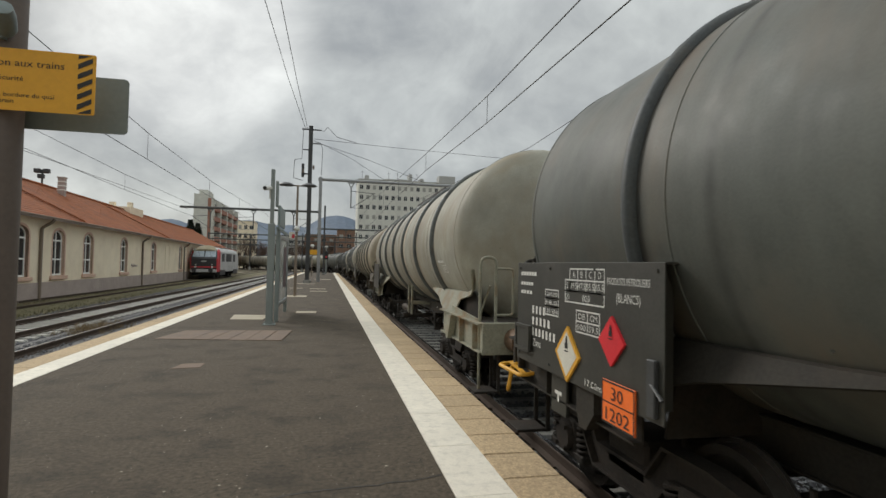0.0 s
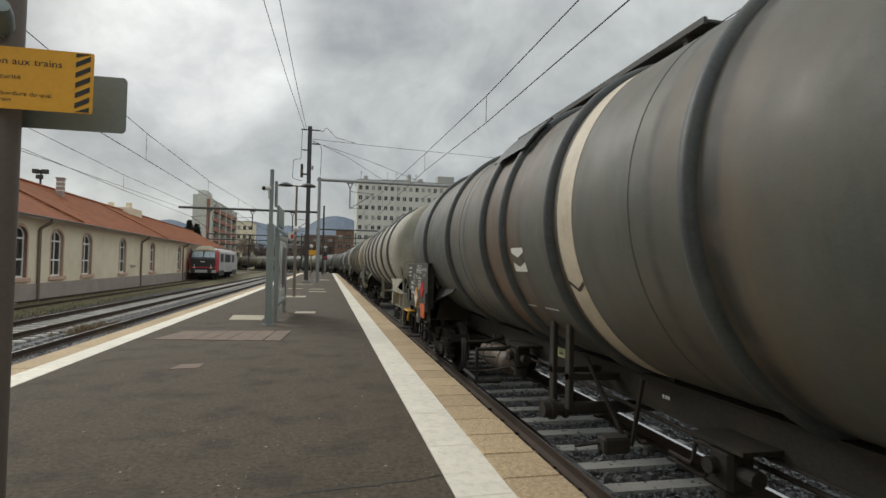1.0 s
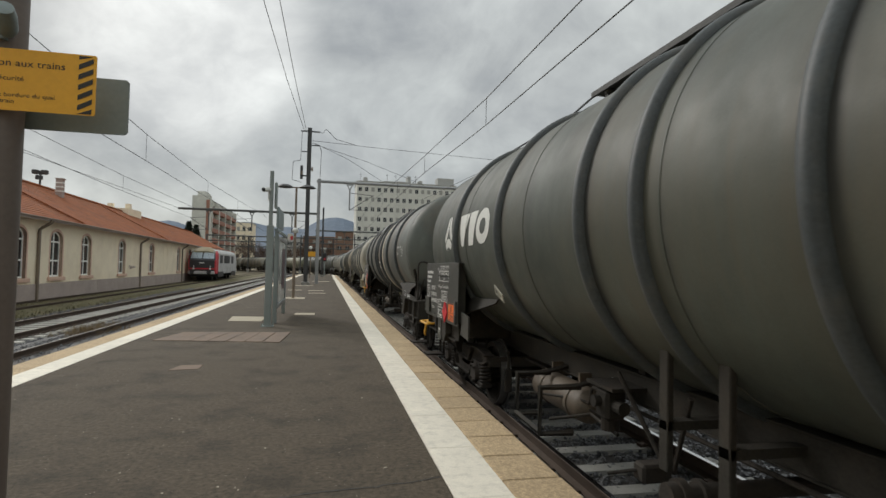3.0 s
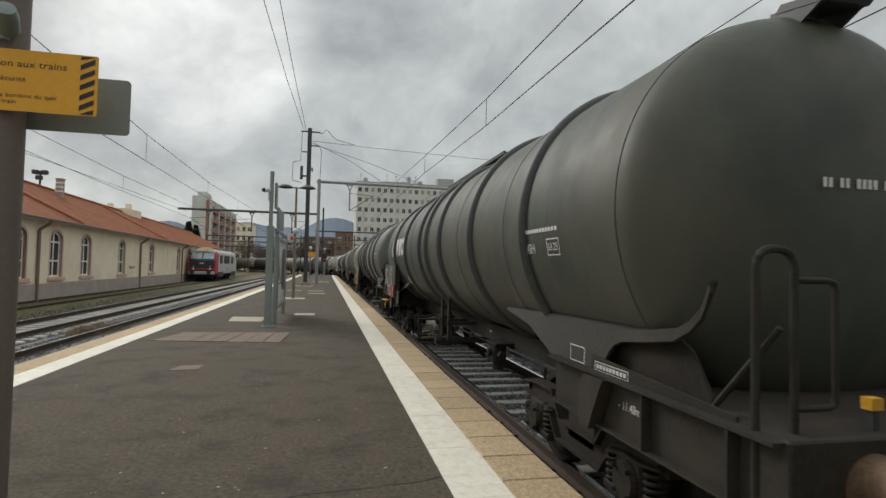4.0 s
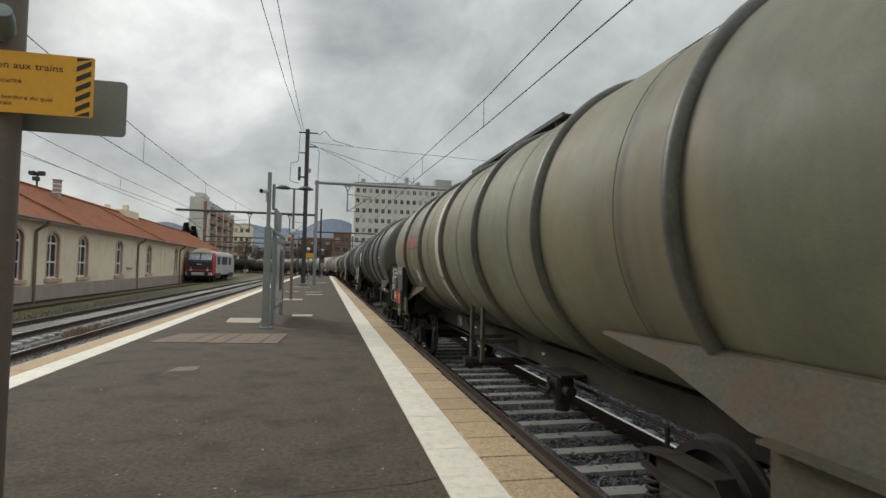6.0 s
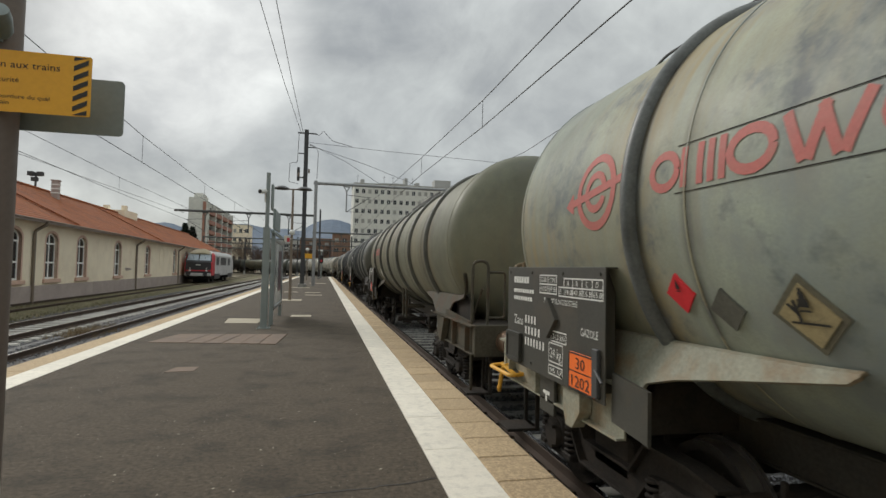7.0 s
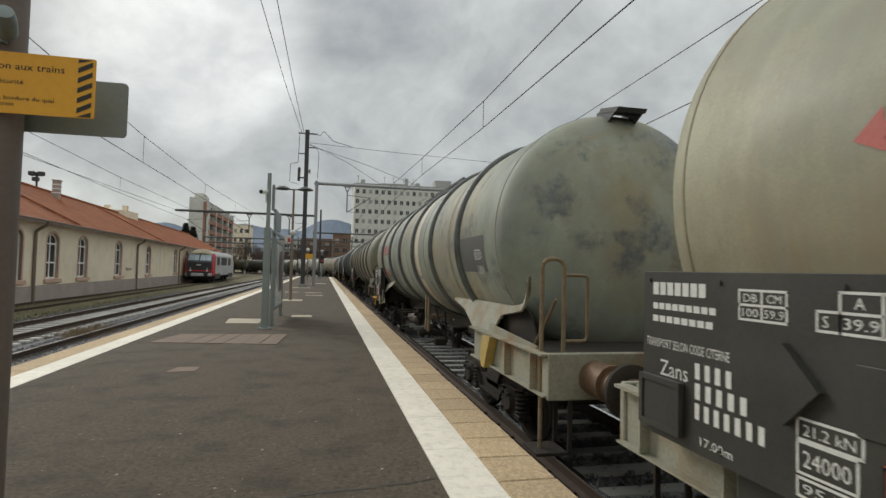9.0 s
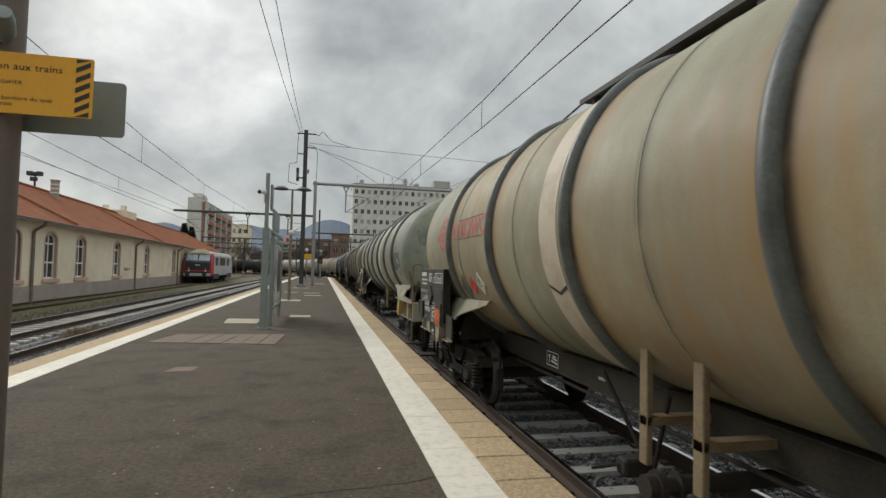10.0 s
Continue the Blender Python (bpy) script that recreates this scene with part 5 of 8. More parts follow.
    # dark plates added to fill the deeply shaded space behind the rear saddle
    for s in (-1, 1):
        bm = bmesh.new()
        zs = TANK_Z - math.sqrt(TANK_R ** 2 - 1.12 ** 2)
        plate(bm, [(-13.55, 0.95), (-13.55, zs + 0.02), (-14.05, zs + 0.02), (-14.25, zs + 0.06), (-14.45, zs - 0.04), (-14.62, 1.30), (-14.62, 0.95)], s * 1.142, s * 1.118)
        out["inner_web_%d" % s] = finish("inner_web", bm, GRIME)
    bm = bmesh.new()
    box(bm, -0.16, 0.16, -15.2, 0.35, 0.86, 1.0)
    for y in (-3.4, -5.6, -8.4, -10.4):
        box(bm, -0.48, 0.48, y - 0.06, y + 0.06, 0.86, 1.04)
        box(bm, -0.5, 0.5, y - 0.05, y + 0.05, 1.0, 1.2)
    out["centre_sill"] = finish("centre_sill", bm, GRIME)
    return out


@functools.lru_cache(None)
def buffer_meshes():
    bm = bmesh.new()
    box(bm, -0.20, 0.20, -0.02, 0.0, -0.18, 0.18, 0.006)
    lathe(bm, [(0.02, 0.0), (0.155, 0.0), (0.150, 0.30), (0.165, 0.30), (0.165, 0.36), (0.12, 0.36), (0.115, 0.60)], 24, "y")
    a = finish("buffer", bm, BUFFER_STEEL, True)
    bm = bmesh.new()
    lathe(bm, [(0.02, 0.59), (0.20, 0.59), (0.225, 0.605), (0.225, 0.625), (0.1, 0.637), (0.02, 0.638)], 28, "y")
    return a, finish("buffer_head", bm, BOGIE, True)


@functools.lru_cache(None)
def gear_meshes(frame_name):
    fm = bpy.data.materials[frame_name]
    out = {}
    bm = bmesh.new()
    tube(bm, rounded([(-1.30, 0, 0.36), (-1.30, 0, 2.13), (-1.08, 0, 2.13), (-1.08, 0, 1.0)], 0.10), 0.021, 8)
    tube(bm, rounded([(-1.08, 0, 1.98), (-0.84, 0, 1.98), (-0.84, 0, 1.36), (-1.08, 0, 1.36)], 0.05), 0.017, 8)
    rod(bm, (-1.20, 0.42, 1.26), (-1.16, 0.0, 1.75), 0.017, 6)
    out["handrail_rear"] = finish("handrail", bm, fm, True)
    bm = bmesh.new()
    tube(bm, rounded([(-1.25, 0.40, 0.9), (-1.25, 0.40, 2.08), (-0.55, 0.40, 2.08), (-0.55, 0.40, 1.27)], 0.12), 0.021, 8)
    tube(bm, rounded([(-1.25, 0.10, 1.27), (-1.25, 0.10, 2.14), (-0.2, 0.10, 2.14), (-0.2, 0.10, 1.27)], 0.12), 0.021, 8)
    tube(bm, rounded([(-1.25, 0.40, 1.36), (-1.25, 0.30, 1.62), (-1.25, 0.10, 1.62)], 0.06), 0.018, 8)
    out["handrail_front"] = finish("handrail", bm, fm, True)
    bm = bmesh.new()
    # a hanging tread: two cheeks and a plate, bent from one strip
    plate_pts = [(-0.17, 0.95), (-0.17, 0.36), (0.17, 0.36), (0.17, 0.95), (0.15, 0.95), (0.15, 0.39), (-0.15, 0.39), (-0.15, 0.95)]
    plate(bm, plate_pts, -1.10, -1.06)
    box(bm, -1.40, -1.05, -0.17, 0.17, 0.36, 0.39, 0.004)
    out["step"] = finish("step", bm, BOGIE)
    bm = bmesh.new()
    # striped coupling handle and its guard
    tube(bm, rounded([(-0.95, -0.05, 1.0), (-1.36, -0.05, 0.98), (-1.40, -0.05, 0.74), (-1.37, 0.04, 0.70)], 0.04), 0.024, 8)
    tube(bm, rounded([(-0.80, -0.50, 1.02), (-1.44, -0.50, 0.96), (-1.46, 0.10, 0.96), (-0.80, 0.12, 1.02)], 0.06), 0.02, 8)
    for k in range(6):
        for side in (0, 1):
            # slanted stripes, yellow and black by turns
            x = -1.42 + 0.10 * k + 0.05 * side
            vs = [bm.verts.new(p) for p in ((x, -0.48, 0.985), (x + 0.048, -0.48, 0.985), (x + 0.118, 0.08, 0.985), (x + 0.07, 0.08, 0.985))]
            lo = [bm.verts.new((v.co.x, v.co.y, 0.972)) for v in vs]
            bm.faces.new(vs).material_index = side
            bm.faces.new(lo[::-1]).material_index = side
            for i in range(4):
                bm.faces.new((vs[i], lo[i], lo[(i + 1) % 4], vs[(i + 1) % 4])).material_index = side
    out["coupling_handle"] = finish("coupling_handle", bm, [YELLOW, BLACK])
    bm = bmesh.new()
    lathe(bm, [(0.02, -0.70), (0.10, -0.68), (0.17, -0.60), (0.18, -0.55), (0.18, 0.55), (0.17, 0.60), (0.10, 0.68), (0.02, 0.70)], 24, "y")
    for y in (-0.35, 0.35):
        lathe(bm, [(0.18, y - 0.03), (0.192, y - 0.03), (0.192, y + 0.03), (0.18, y + 0.03)], 24, "y")
        box(bm, -0.02, 0.17, y - 0.02, y + 0.02, 0.15, 0.30)
    out["air_reservoir"] = finish("air_reservoir", bm, RESERVOIR, True)
    bm = bmesh.new()
    for y in (0.0, -0.77):
        x = -1.12 if y == 0 else -1.16
        tube(bm, [(-0.72, y, 0.82), (x, y, 0.82), (x, y, 0.36), (-0.80, y, 0.36)], 0.034, 4)
    tube(bm, [(-1.14, 0.0, 0.38), (-1.16, -0.77, 0.38)], 0.030, 4)
    for y in (0.0, -0.77):
        tube(bm, [(-0.80, y, 0.82), (-0.45, y, 0.90)], 0.026, 4)
    tube(bm, [(-1.05, -0.75, 0.50), (-0.72, -1.0, 0.60), (-0.72, -1.5, 0.55)], 0.018, 6)
    tube(bm, [(-1.0, -0.1, 0.62), (-0.6, -0.9, 0.70)], 0.014, 6)
    out["brake_cage"] = finish("brake_cage", bm, FRAME_DARK)
    bm = bmesh.new()
    box(bm, -0.98, -0.78, -0.11, 0.11, 0.56, 0.84, 0.03)
    box(bm, -1.0, -0.42, -0.24, 0.24, 0.85, 0.88)
    rod(bm, (-0.88, 0.0, 0.60), (-0.88, 0.0, 0.46), 0.085, 14)
    rod(bm, (-0.96, 0.03, 0.72), (-1.04, 0.03, 0.72), 0.055, 12)
    rod(bm, (-0.88, -0.10, 0.70), (-0.88, -0.24, 0.70), 0.06, 12)
    tube(bm, rounded([(-0.9, 0.1, 0.78), (-0.9, 0.32, 0.78), (-0.9, 0.36, 0.60), (-0.9, 0.62, 0.60)], 0.05), 0.016, 6)
    tube(bm, rounded([(-0.84, 0.1, 0.66), (-0.84, 0.26, 0.66), (-0.84, 0.30, 0.52), (-0.84, 0.72, 0.52)], 0.05), 0.014, 6)
    out["brake_valve"] = finish("brake_valve", bm, GRIME)
    bm = bmesh.new()
    box(bm, -1.03, -0.98, -0.05, 0.05, 0.66, 1.50, 0.008)
    box(bm, -1.03, -0.42, -0.05, 0.05, 0.94, 1.0)
    out["post"] = finish("valve_post", bm, fm)
    bm = bmesh.new()
    # cross pipe with the discharge outlet
    rod(bm, (-1.10, 0, 0.62), (1.10, 0, 0.62), 0.06, 16)
    for s in (-1, 1):
        rod(bm, (s * 1.08, 0, 0.62), (s * 1.13, 0, 0.62), 0.10, 16)
        rod(bm, (s * 1.13, 0, 0.62), (s * 1.20, 0, 0.62), 0.08, 16)
        rod(bm, (s * 0.95, 0, 0.62), (s * 0.98, 0, 0.62), 0.09, 16)
    rod(bm, (0, 0, 0.62), (0, 0, 1.05), 0.10, 16)
    out["outlet"] = finish("discharge_pipe", bm, BOGIE, True)
    bm = bmesh.new()
    rod(bm, (-0.7, 0.0, 0.5), (-0.85, 0.45, 1.15), 0.02, 6)
    rod(bm, (-0.7, -0.1, 0.5), (-0.85, -0.5, 1.15), 0.02, 6)
    box(bm, -0.95, -0.7, -0.10, 0.05, 0.42, 0.56, 0.02)
    rod(bm, (-0.95, 0.0, 0.50), (-1.12, 0.12, 0.44), 0.014, 6)
    out["lever"] = finish("lever_linkage", bm, BOGIE)
    bm = bmesh.new()
    rod(bm, (0.35, -10.6, 0.55), (0.35, -3.2, 0.55), 0.025, 8)
    rod(bm, (-0.45, -11.2, 0.72), (-0.45, -2.6, 0.72), 0.02, 8)
    out["brake_rod"] = finish("brake_rod", bm, BOGIE)
    bm = bmesh.new()
    # walkway along the tank's top: ribbed plates on flat legs, with folded edges
    x0, x1, z, ya, yb = -0.43, 0.43, TANK_Z + TANK_R + 0.085, -8.72, -4.50
    for k in range(6):
        a, b = x0 + (x1 - x0) * k / 6, x0 + (x1 - x0) * (k + 1) / 6
        box(bm, a + 0.004, b - 0.004, ya, yb, z + (0.012 if k % 2 else 0.0), z + 0.022)
    for x in (x0 - 0.015, x1 + 0.015):
        box(bm, x - 0.015, x + 0.015, ya - 0.01, yb + 0.01, z - 0.02, z + 0.035)
    for y in (-8.45, -7.1, -5.85, -4.75):
        box(bm, x0, x1, y - 0.025, y + 0.025, z - 0.05, z - 0.001)
        for x in (-0.41, 0.41):
            box(bm, x - 0.008, x + 0.008, y - 0.03, y + 0.03, TANK_Z + math.sqrt(TANK_R ** 2 - x * x) - 0.03, z)
    out["walkway"] = finish("walkway", bm, GRATING)
    bm = bmesh.new()
    zt = TANK_Z + TANK_R
    tube(bm, rounded([(-0.40, -4.4, zt + 0.10), (-0.30, -3.6, zt + 0.10), (-0.30, -0.9, zt + 0.12), (-0.30, -0.5, zt - 0.06)], 0.12), 0.014, 6)
    for y in (-1.2, -2.5, -3.6, -4.6):
        rod(bm, (-0.30, y, zt - 0.04), (-0.30, y, zt + 0.13), 0.012, 6)
    out["top_rail"] = finish("top_rail", bm, DARK_STEEL)
    bm = bmesh.new()
    lathe(bm, [(0.30, zt - 0.06), (0.30, zt + 0.12), (0.34, zt + 0.12), (0.34, zt + 0.17), (0.02, zt + 0.22)], 24, "z")
    bmesh.ops.translate(bm, verts=bm.verts, vec=(0, -7.15, 0))
    out["dome_lid"] = finish("dome_lid", bm, DARK_STEEL, True)
    bm = bmesh.new()
    # small canopy bracket over the tank's rear end
    plate(bm, [(-14.05, zt + 0.02), (-14.45, zt - 0.06), (-14.50, zt - 0.02), (-14.10, zt + 0.07)], -0.18, 0.18)
    for x in (-0.165, 0.165):
        plate(bm, [(-14.0, zt - 0.10), (-14.0, zt + 0.04), (-14.46, zt - 0.03), (-14.2, zt - 0.16)], x - 0.01, x + 0.01)
    out["end_bracket"] = finish("end_bracket", bm, DARK_STEEL)
    bm = bmesh.new()
    pts = [(0.0, 0.64, 0.98), (0.0, 0.40, 0.90), (0.0, 0.0, 1.0)]
    for i in range(5):
        y = 0.12 + 0.11 * i
        lathe_pts = [(0.035 * math.cos(a) if i % 2 else 0.0, y + 0.075 * math.sin(a), 0.97 + (0 if i % 2 else 0.035 * math.cos(a))) for a in [2 * math.pi * k / 10 for k in range(11)]]
        tube(bm, lathe_pts, 0.017, 5)
    box(bm, -0.09, 0.09, -0.02, 0.06, 0.86, 1.10, 0.02)
    out["coupling"] = finish("screw_coupling", bm, BOGIE)
    bm = bmesh.new()
    tube(bm, rounded([(0.45, 0, 0.85), (0.45, 0.22, 0.80), (0.40, 0.36, 0.50), (0.25, 0.50, 0.42), (0.12, 0.60, 0.52)], 0.08), 0.028, 8)
    out["brake_hose"] = finish("brake_hose", bm, RUBBER, True)
    bm = bmesh.new()
    box(bm, -0.02, 0.02, -0.02, 0.02, 0.0, 0.10)
    box(bm, -0.036, 0.036, -0.03, 0.03, 0.10, 0.16, mat=1)
    out["lamp_bracket"] = finish("lamp_bracket", bm, [DARK_STEEL, YELLOW])
    return out


def diamond(w, name, y, z, half, mat, label, place=None, ring=None, mark=True, deep=0.012):
    """A hazard sign set on its corner, on the board or on the shell."""
    bm = bmesh.new()
    place = place or flat_place(-1.452, 0, 0)

    def quad(h, m, lift):
        pts = [place(y + a * h, z + b * h) for a, b in ((0, -1), (1, 0), (0, 1), (-1, 0))]
        n = (Vector(pts[1]) - Vector(pts[0])).cross(Vector(pts[3]) - Vector(pts[0])).normalized()
        n = n if n.x < 0 else -n
        top = [bm.verts.new(Vector(p) + n * lift) for p in pts]
        bot = [bm.verts.new(Vector(p) - n * 0.01) for p in pts]
        bm.faces.new(top).material_index = m
        for i in range(4):
            bm.faces.new((top[i], bot[i], bot[(i + 1) % 4], top[(i + 1) % 4])).material_index = m
        return n
    quad(half, 0, deep)
    if ring is not None:
        quad(half * 0.80, 1, deep + 0.002)
    if mark:
        lift = deep + 0.004

        def pl(u, v):
            p = Vector(place(y + u, z + v))
            return p + Vector((-lift, 0, 0))
        k = half
        # plain dark emblem, its foot a bar
        bar(bm, pl, -0.16 * k, 0.16 * k, 0.08 * k, 0.13 * k, 2)
        for u0, u1, v0, v1 in ((-0.13, 0.13, 0.20, 0.40), (-0.07, 0.09, 0.40, 0.56), (-0.03, 0.05, 0.56, 0.66)):
            bar(bm, pl, u0 * k, u1 * k, v0 * k, v1 * k, 2)
        if mat in (WHITE_SIGN, SIGN_EDGE):
            # the dark tree and its ground line
            bar(bm, pl, -0.50 * k, 0.50 * k, -0.24 * k, -0.18 * k, 2, n=2)
            for u0, v0, u1, v1 in ((-0.22, -0.18, -0.26, 0.36), (-0.24, 0.04, -0.44, 0.26), (-0.24, 0.10, -0.06, 0.34), (0.02, -0.20, 0.40, -0.02)):
                d = 0.045
                bar(bm, lambda u, v, a=(u0, v0, u1, v1): pl((a[0] + (a[2] - a[0]) * v + u) * k, (a[1] + (a[3] - a[1]) * v + u * 0.4) * k), -d, d, 0.0, 1.0, 2)
    return part(name, bm, [mat, ring or mat, BLACK], w, label)


def orange_plate(w, u, v, wide, high, mat=None):
    bm = bmesh.new()
    box(bm, -1.462, -1.448, -(u + wide), -u, v, v + high, 0.003)
    pl = flat_place(-1.4645, -u, v)
    bar(bm, pl, 0, wide, high * 0.485, high * 0.515, 1)
    bar(bm, pl, 0, 0.012, 0, high, 1)
    bar(bm, pl, wide - 0.012, wide, 0, high, 1)
    bar(bm, pl, 0, wide, 0, 0.012, 1)
    bar(bm, pl, 0, wide, high - 0.012, high, 1)
    pl2 = flat_place(-1.4655, -u, v)
    write(bm, "30", lambda a, b: pl2(a + wide * 0.31, b + high * 0.58), high * 0.32, wide * 0.36, 1)
    write(bm, "1202", lambda a, b: pl2(a + wide * 0.14, b + high * 0.09), high * 0.32, wide * 0.72, 1)
    return part("orange_plate", bm, [ORANGE, BLACK], w, "orange hazard plate reading 30 over 1202")


def board_text(bm, items, x, z0):
    """Items: ('t', text, u, v, height, width), ('b', u0, u1, v0, v1) bars, ('g', u0, v0, u1, v1, rows, cols) tables."""
    pl = flat_place(x, 0, z0)
    for it in items:
        if it[0] == "t":
            write(bm, it[1], lambda a, b, it=it: pl(it[2] + a, it[3] + b), it[4], it[5], 1)
        elif it[0] == "b":
            bar(bm, pl, *it[1:], mat=1)
        else:
            table(bm, pl, *it[1:], mat=1, w=0.011)


def number_bars(u, v, w=0.36, h=0.06, gap=0.09, rows=3):
    """Groups of plain bars where a number is written."""
    out = []
    for r in range(rows):
        n = (4, 5, 7)[r % 3]
        wide = (0.6, 0.8, 1.0)[r % 3] * w
        for k in range(n):
            a = u + wide * k / n
            out.append(("b", a, a + wide / n * 0.5, v - gap * r, v - gap * r + h))
    return out


def text_bars(u0, u1, v, h, n):
    step = (u1 - u0) / n
    return [("b", u0 + step * k, u0 + step * (k + 0.8), v, v + h) for k in range(n)]


def abcd(u0, v0, u1, v1, values, low=None):
    c = (u1 - u0) / 4.6
    out = [("g", u0 + 0.6 * c, v0, u1, v1, 2, 4), ("g", u0, v0, u0 + 0.6 * c, (v0 + v1) / 2, 1, 1)]
    h = (v1 - v0) * 0.5
    for i, ch in enumerate("ABCD"):
        out.append(("t", ch, u0 + c * (0.95 + i), v0 + h * 1.22, h * 0.6, None))
        out.append(("t", values[i], u0 + c * (0.68 + i), v0 + h * 0.22, h * 0.58, c * 0.84))
    out.append(("t", "S", u0 + c * 0.15, v0 + h * 0.2, h * 0.62, None))
    if low:
        out += [("g", u0, v0 - h, u1, v0, 1, 1), ("t", "120", u0 + 0.05 * c, v0 - h * 0.8, h * 0.58, c * 0.5), ("t", "00,0", u0 + 2.2 * c, v0 - h * 0.8, h * 0.6, None)]
    return out


def dgcm(u0, v0, u1, v1, a, b, head="DG"):
    h, c = (v1 - v0) / 2, (u1 - u0) / 2
    return [("g", u0, v0, u1, v1, 2, 2), ("t", head, u0 + c * 0.2, v0 + h * 1.22, h * 0.58, c * 0.6), ("t", "CM", u0 + c * 1.2, v0 + h * 1.22, h * 0.58, c * 0.6),
            ("t", a, u0 + c * 0.15, v0 + h * 0.22, h * 0.58, c * 0.7), ("t", b, u0 + c * 1.1, v0 + h * 0.22, h * 0.58, c * 0.8)]


def boxed(u0, v0, u1, v1, text):
    return [("g", u0, v0, u1, v1, 1, 1), ("t", text, u0 + (u1 - u0) * 0.1, v0 + (v1 - v0) * 0.22, (v1 - v0) * 0.56, (u1 - u0) * 0.8)]


def make_board(w, spec):
    long, z0, z1, mat = spec["board"]
    bm = bmesh.new()
    box(bm, -1.446, -1.434, -long, 0, z0, z1, 0.003)
    # folded edge behind the board, brackets and bolts
    box(bm, -1.434, -1.30, -long, 0, z1 - 0.012, z1)
    for y in (-0.15, -long / 2, -long + 0.15):
        box(bm, -1.434, -1.30, y - 0.02, y + 0.02, z0 + 0.05, z1 - 0.012)
    for u in (0.07, long * 0.33, long * 0.66, long - 0.07):
        for v in (0.06, z1 - z0 - 0.05):
            rod(bm, (-1.446, -u, z0 + v), (-1.456, -u, z0 + v), 0.012, 6)
    board_text(bm, spec["text"], -1.4485, z0)
    b = part("placard_board", bm, [mat, WHITE_LETTER], w, "dark steel board with white lettering and hazard plates")
    # label pocket with its frame
    u0, v0, u1, v1 = spec.get("pocket", (0.03, 0.06, 0.40, 0.33))
    bm = bmesh.new()
    box(bm, -1.475, -1.447, -u1, -u0, z0 + v0, z0 + v1, 0.006)
    for a in (u0, u1 - 0.03):
        box(bm, -1.485, -1.475, -a - 0.03, -a, z0 + v0, z0 + v1)
    for c in (v0, v1 - 0.03):
        box(bm, -1.485, -1.475, -u1 + 0.03, -u0 - 0.03, z0 + c, z0 + c + 0.03)
    part("label_holder", bm, BOARD_DARK, b, "empty wire label pocket")
    if "holder" in spec:
        u, v, h = spec["holder"]
        diamond(b, "sign_holder", u, z0 + v, h, mat, "empty folded sign holder", mark=False, deep=0.03)
    if "panel" in spec:
        u0, v0, u1, v1 = spec["panel"]
        bm = bmesh.new()
        box(bm, -1.456, -1.447, -u1, -u0, z0 + v0, z0 + v1, 0.003)
        part("blank_panel", bm, BOARD_DARK, b, "blank dark painted panel")
    for u, v, h, kind in spec["signs"]:
        if kind == "red":
            diamond(b, "hazard_sign", u, z0 + v, h, RED, "red diamond flammable liquid sign")
        else:
            diamond(b, "hazard_sign", u, z0 + v, h, YELLOW, "white diamond hazard sign with an amber border", ring=WHITE_SIGN)
    u, v, ww, hh = spec["orange"]
    orange_plate(b, u, z0 + v, ww, hh)
    bm = bmesh.new()
    box(bm, -1.478, -1.446, -long + 0.13, -long + 0.05, z0 + 0.03, z0 + 0.36, 0.006)
    rod(bm, (-1.47, -long + 0.09, z0 + 0.22), (-1.50, -long - 0.06, z0 + 0.16), 0.011, 6)
    part("latch", bm, DARK_STEEL, b, "steel plate latch with a thin handle")
    if long > 2.42 or long < 2.0:
        flap_of(w, long, z0, mat)
    bm = bmesh.new()
    box(bm, -1.36, -1.33, -0.95, -0.65, 0.78, z0 + 0.02, 0.004)
    pl = flat_place(-1.363, -0.65, 0.78)
    bar(bm, pl, 0.08, 0.22, 0.16, 0.19, 1)
    bar(bm, pl, 0.135, 0.165, 0.10, 0.16, 1)
    part("jacking_plate", bm, [mat, WHITE_LETTER], w)


def flap_of(w, long, z0, mat):
    bm = bmesh.new()
    plate(bm, [(-long - 0.01, z0 + 0.22), (-long - 0.42, z0 + 0.18), (-long - 0.42, z0 - 0.14), (-long - 0.01, z0 - 0.10)], -1.40, -1.375)
    part("side_flap", bm, mat, w, "dark steel flap beside the board")


def shell_part(w, name, bm, mats, label):
    return part(name, bm, mats, w, label)


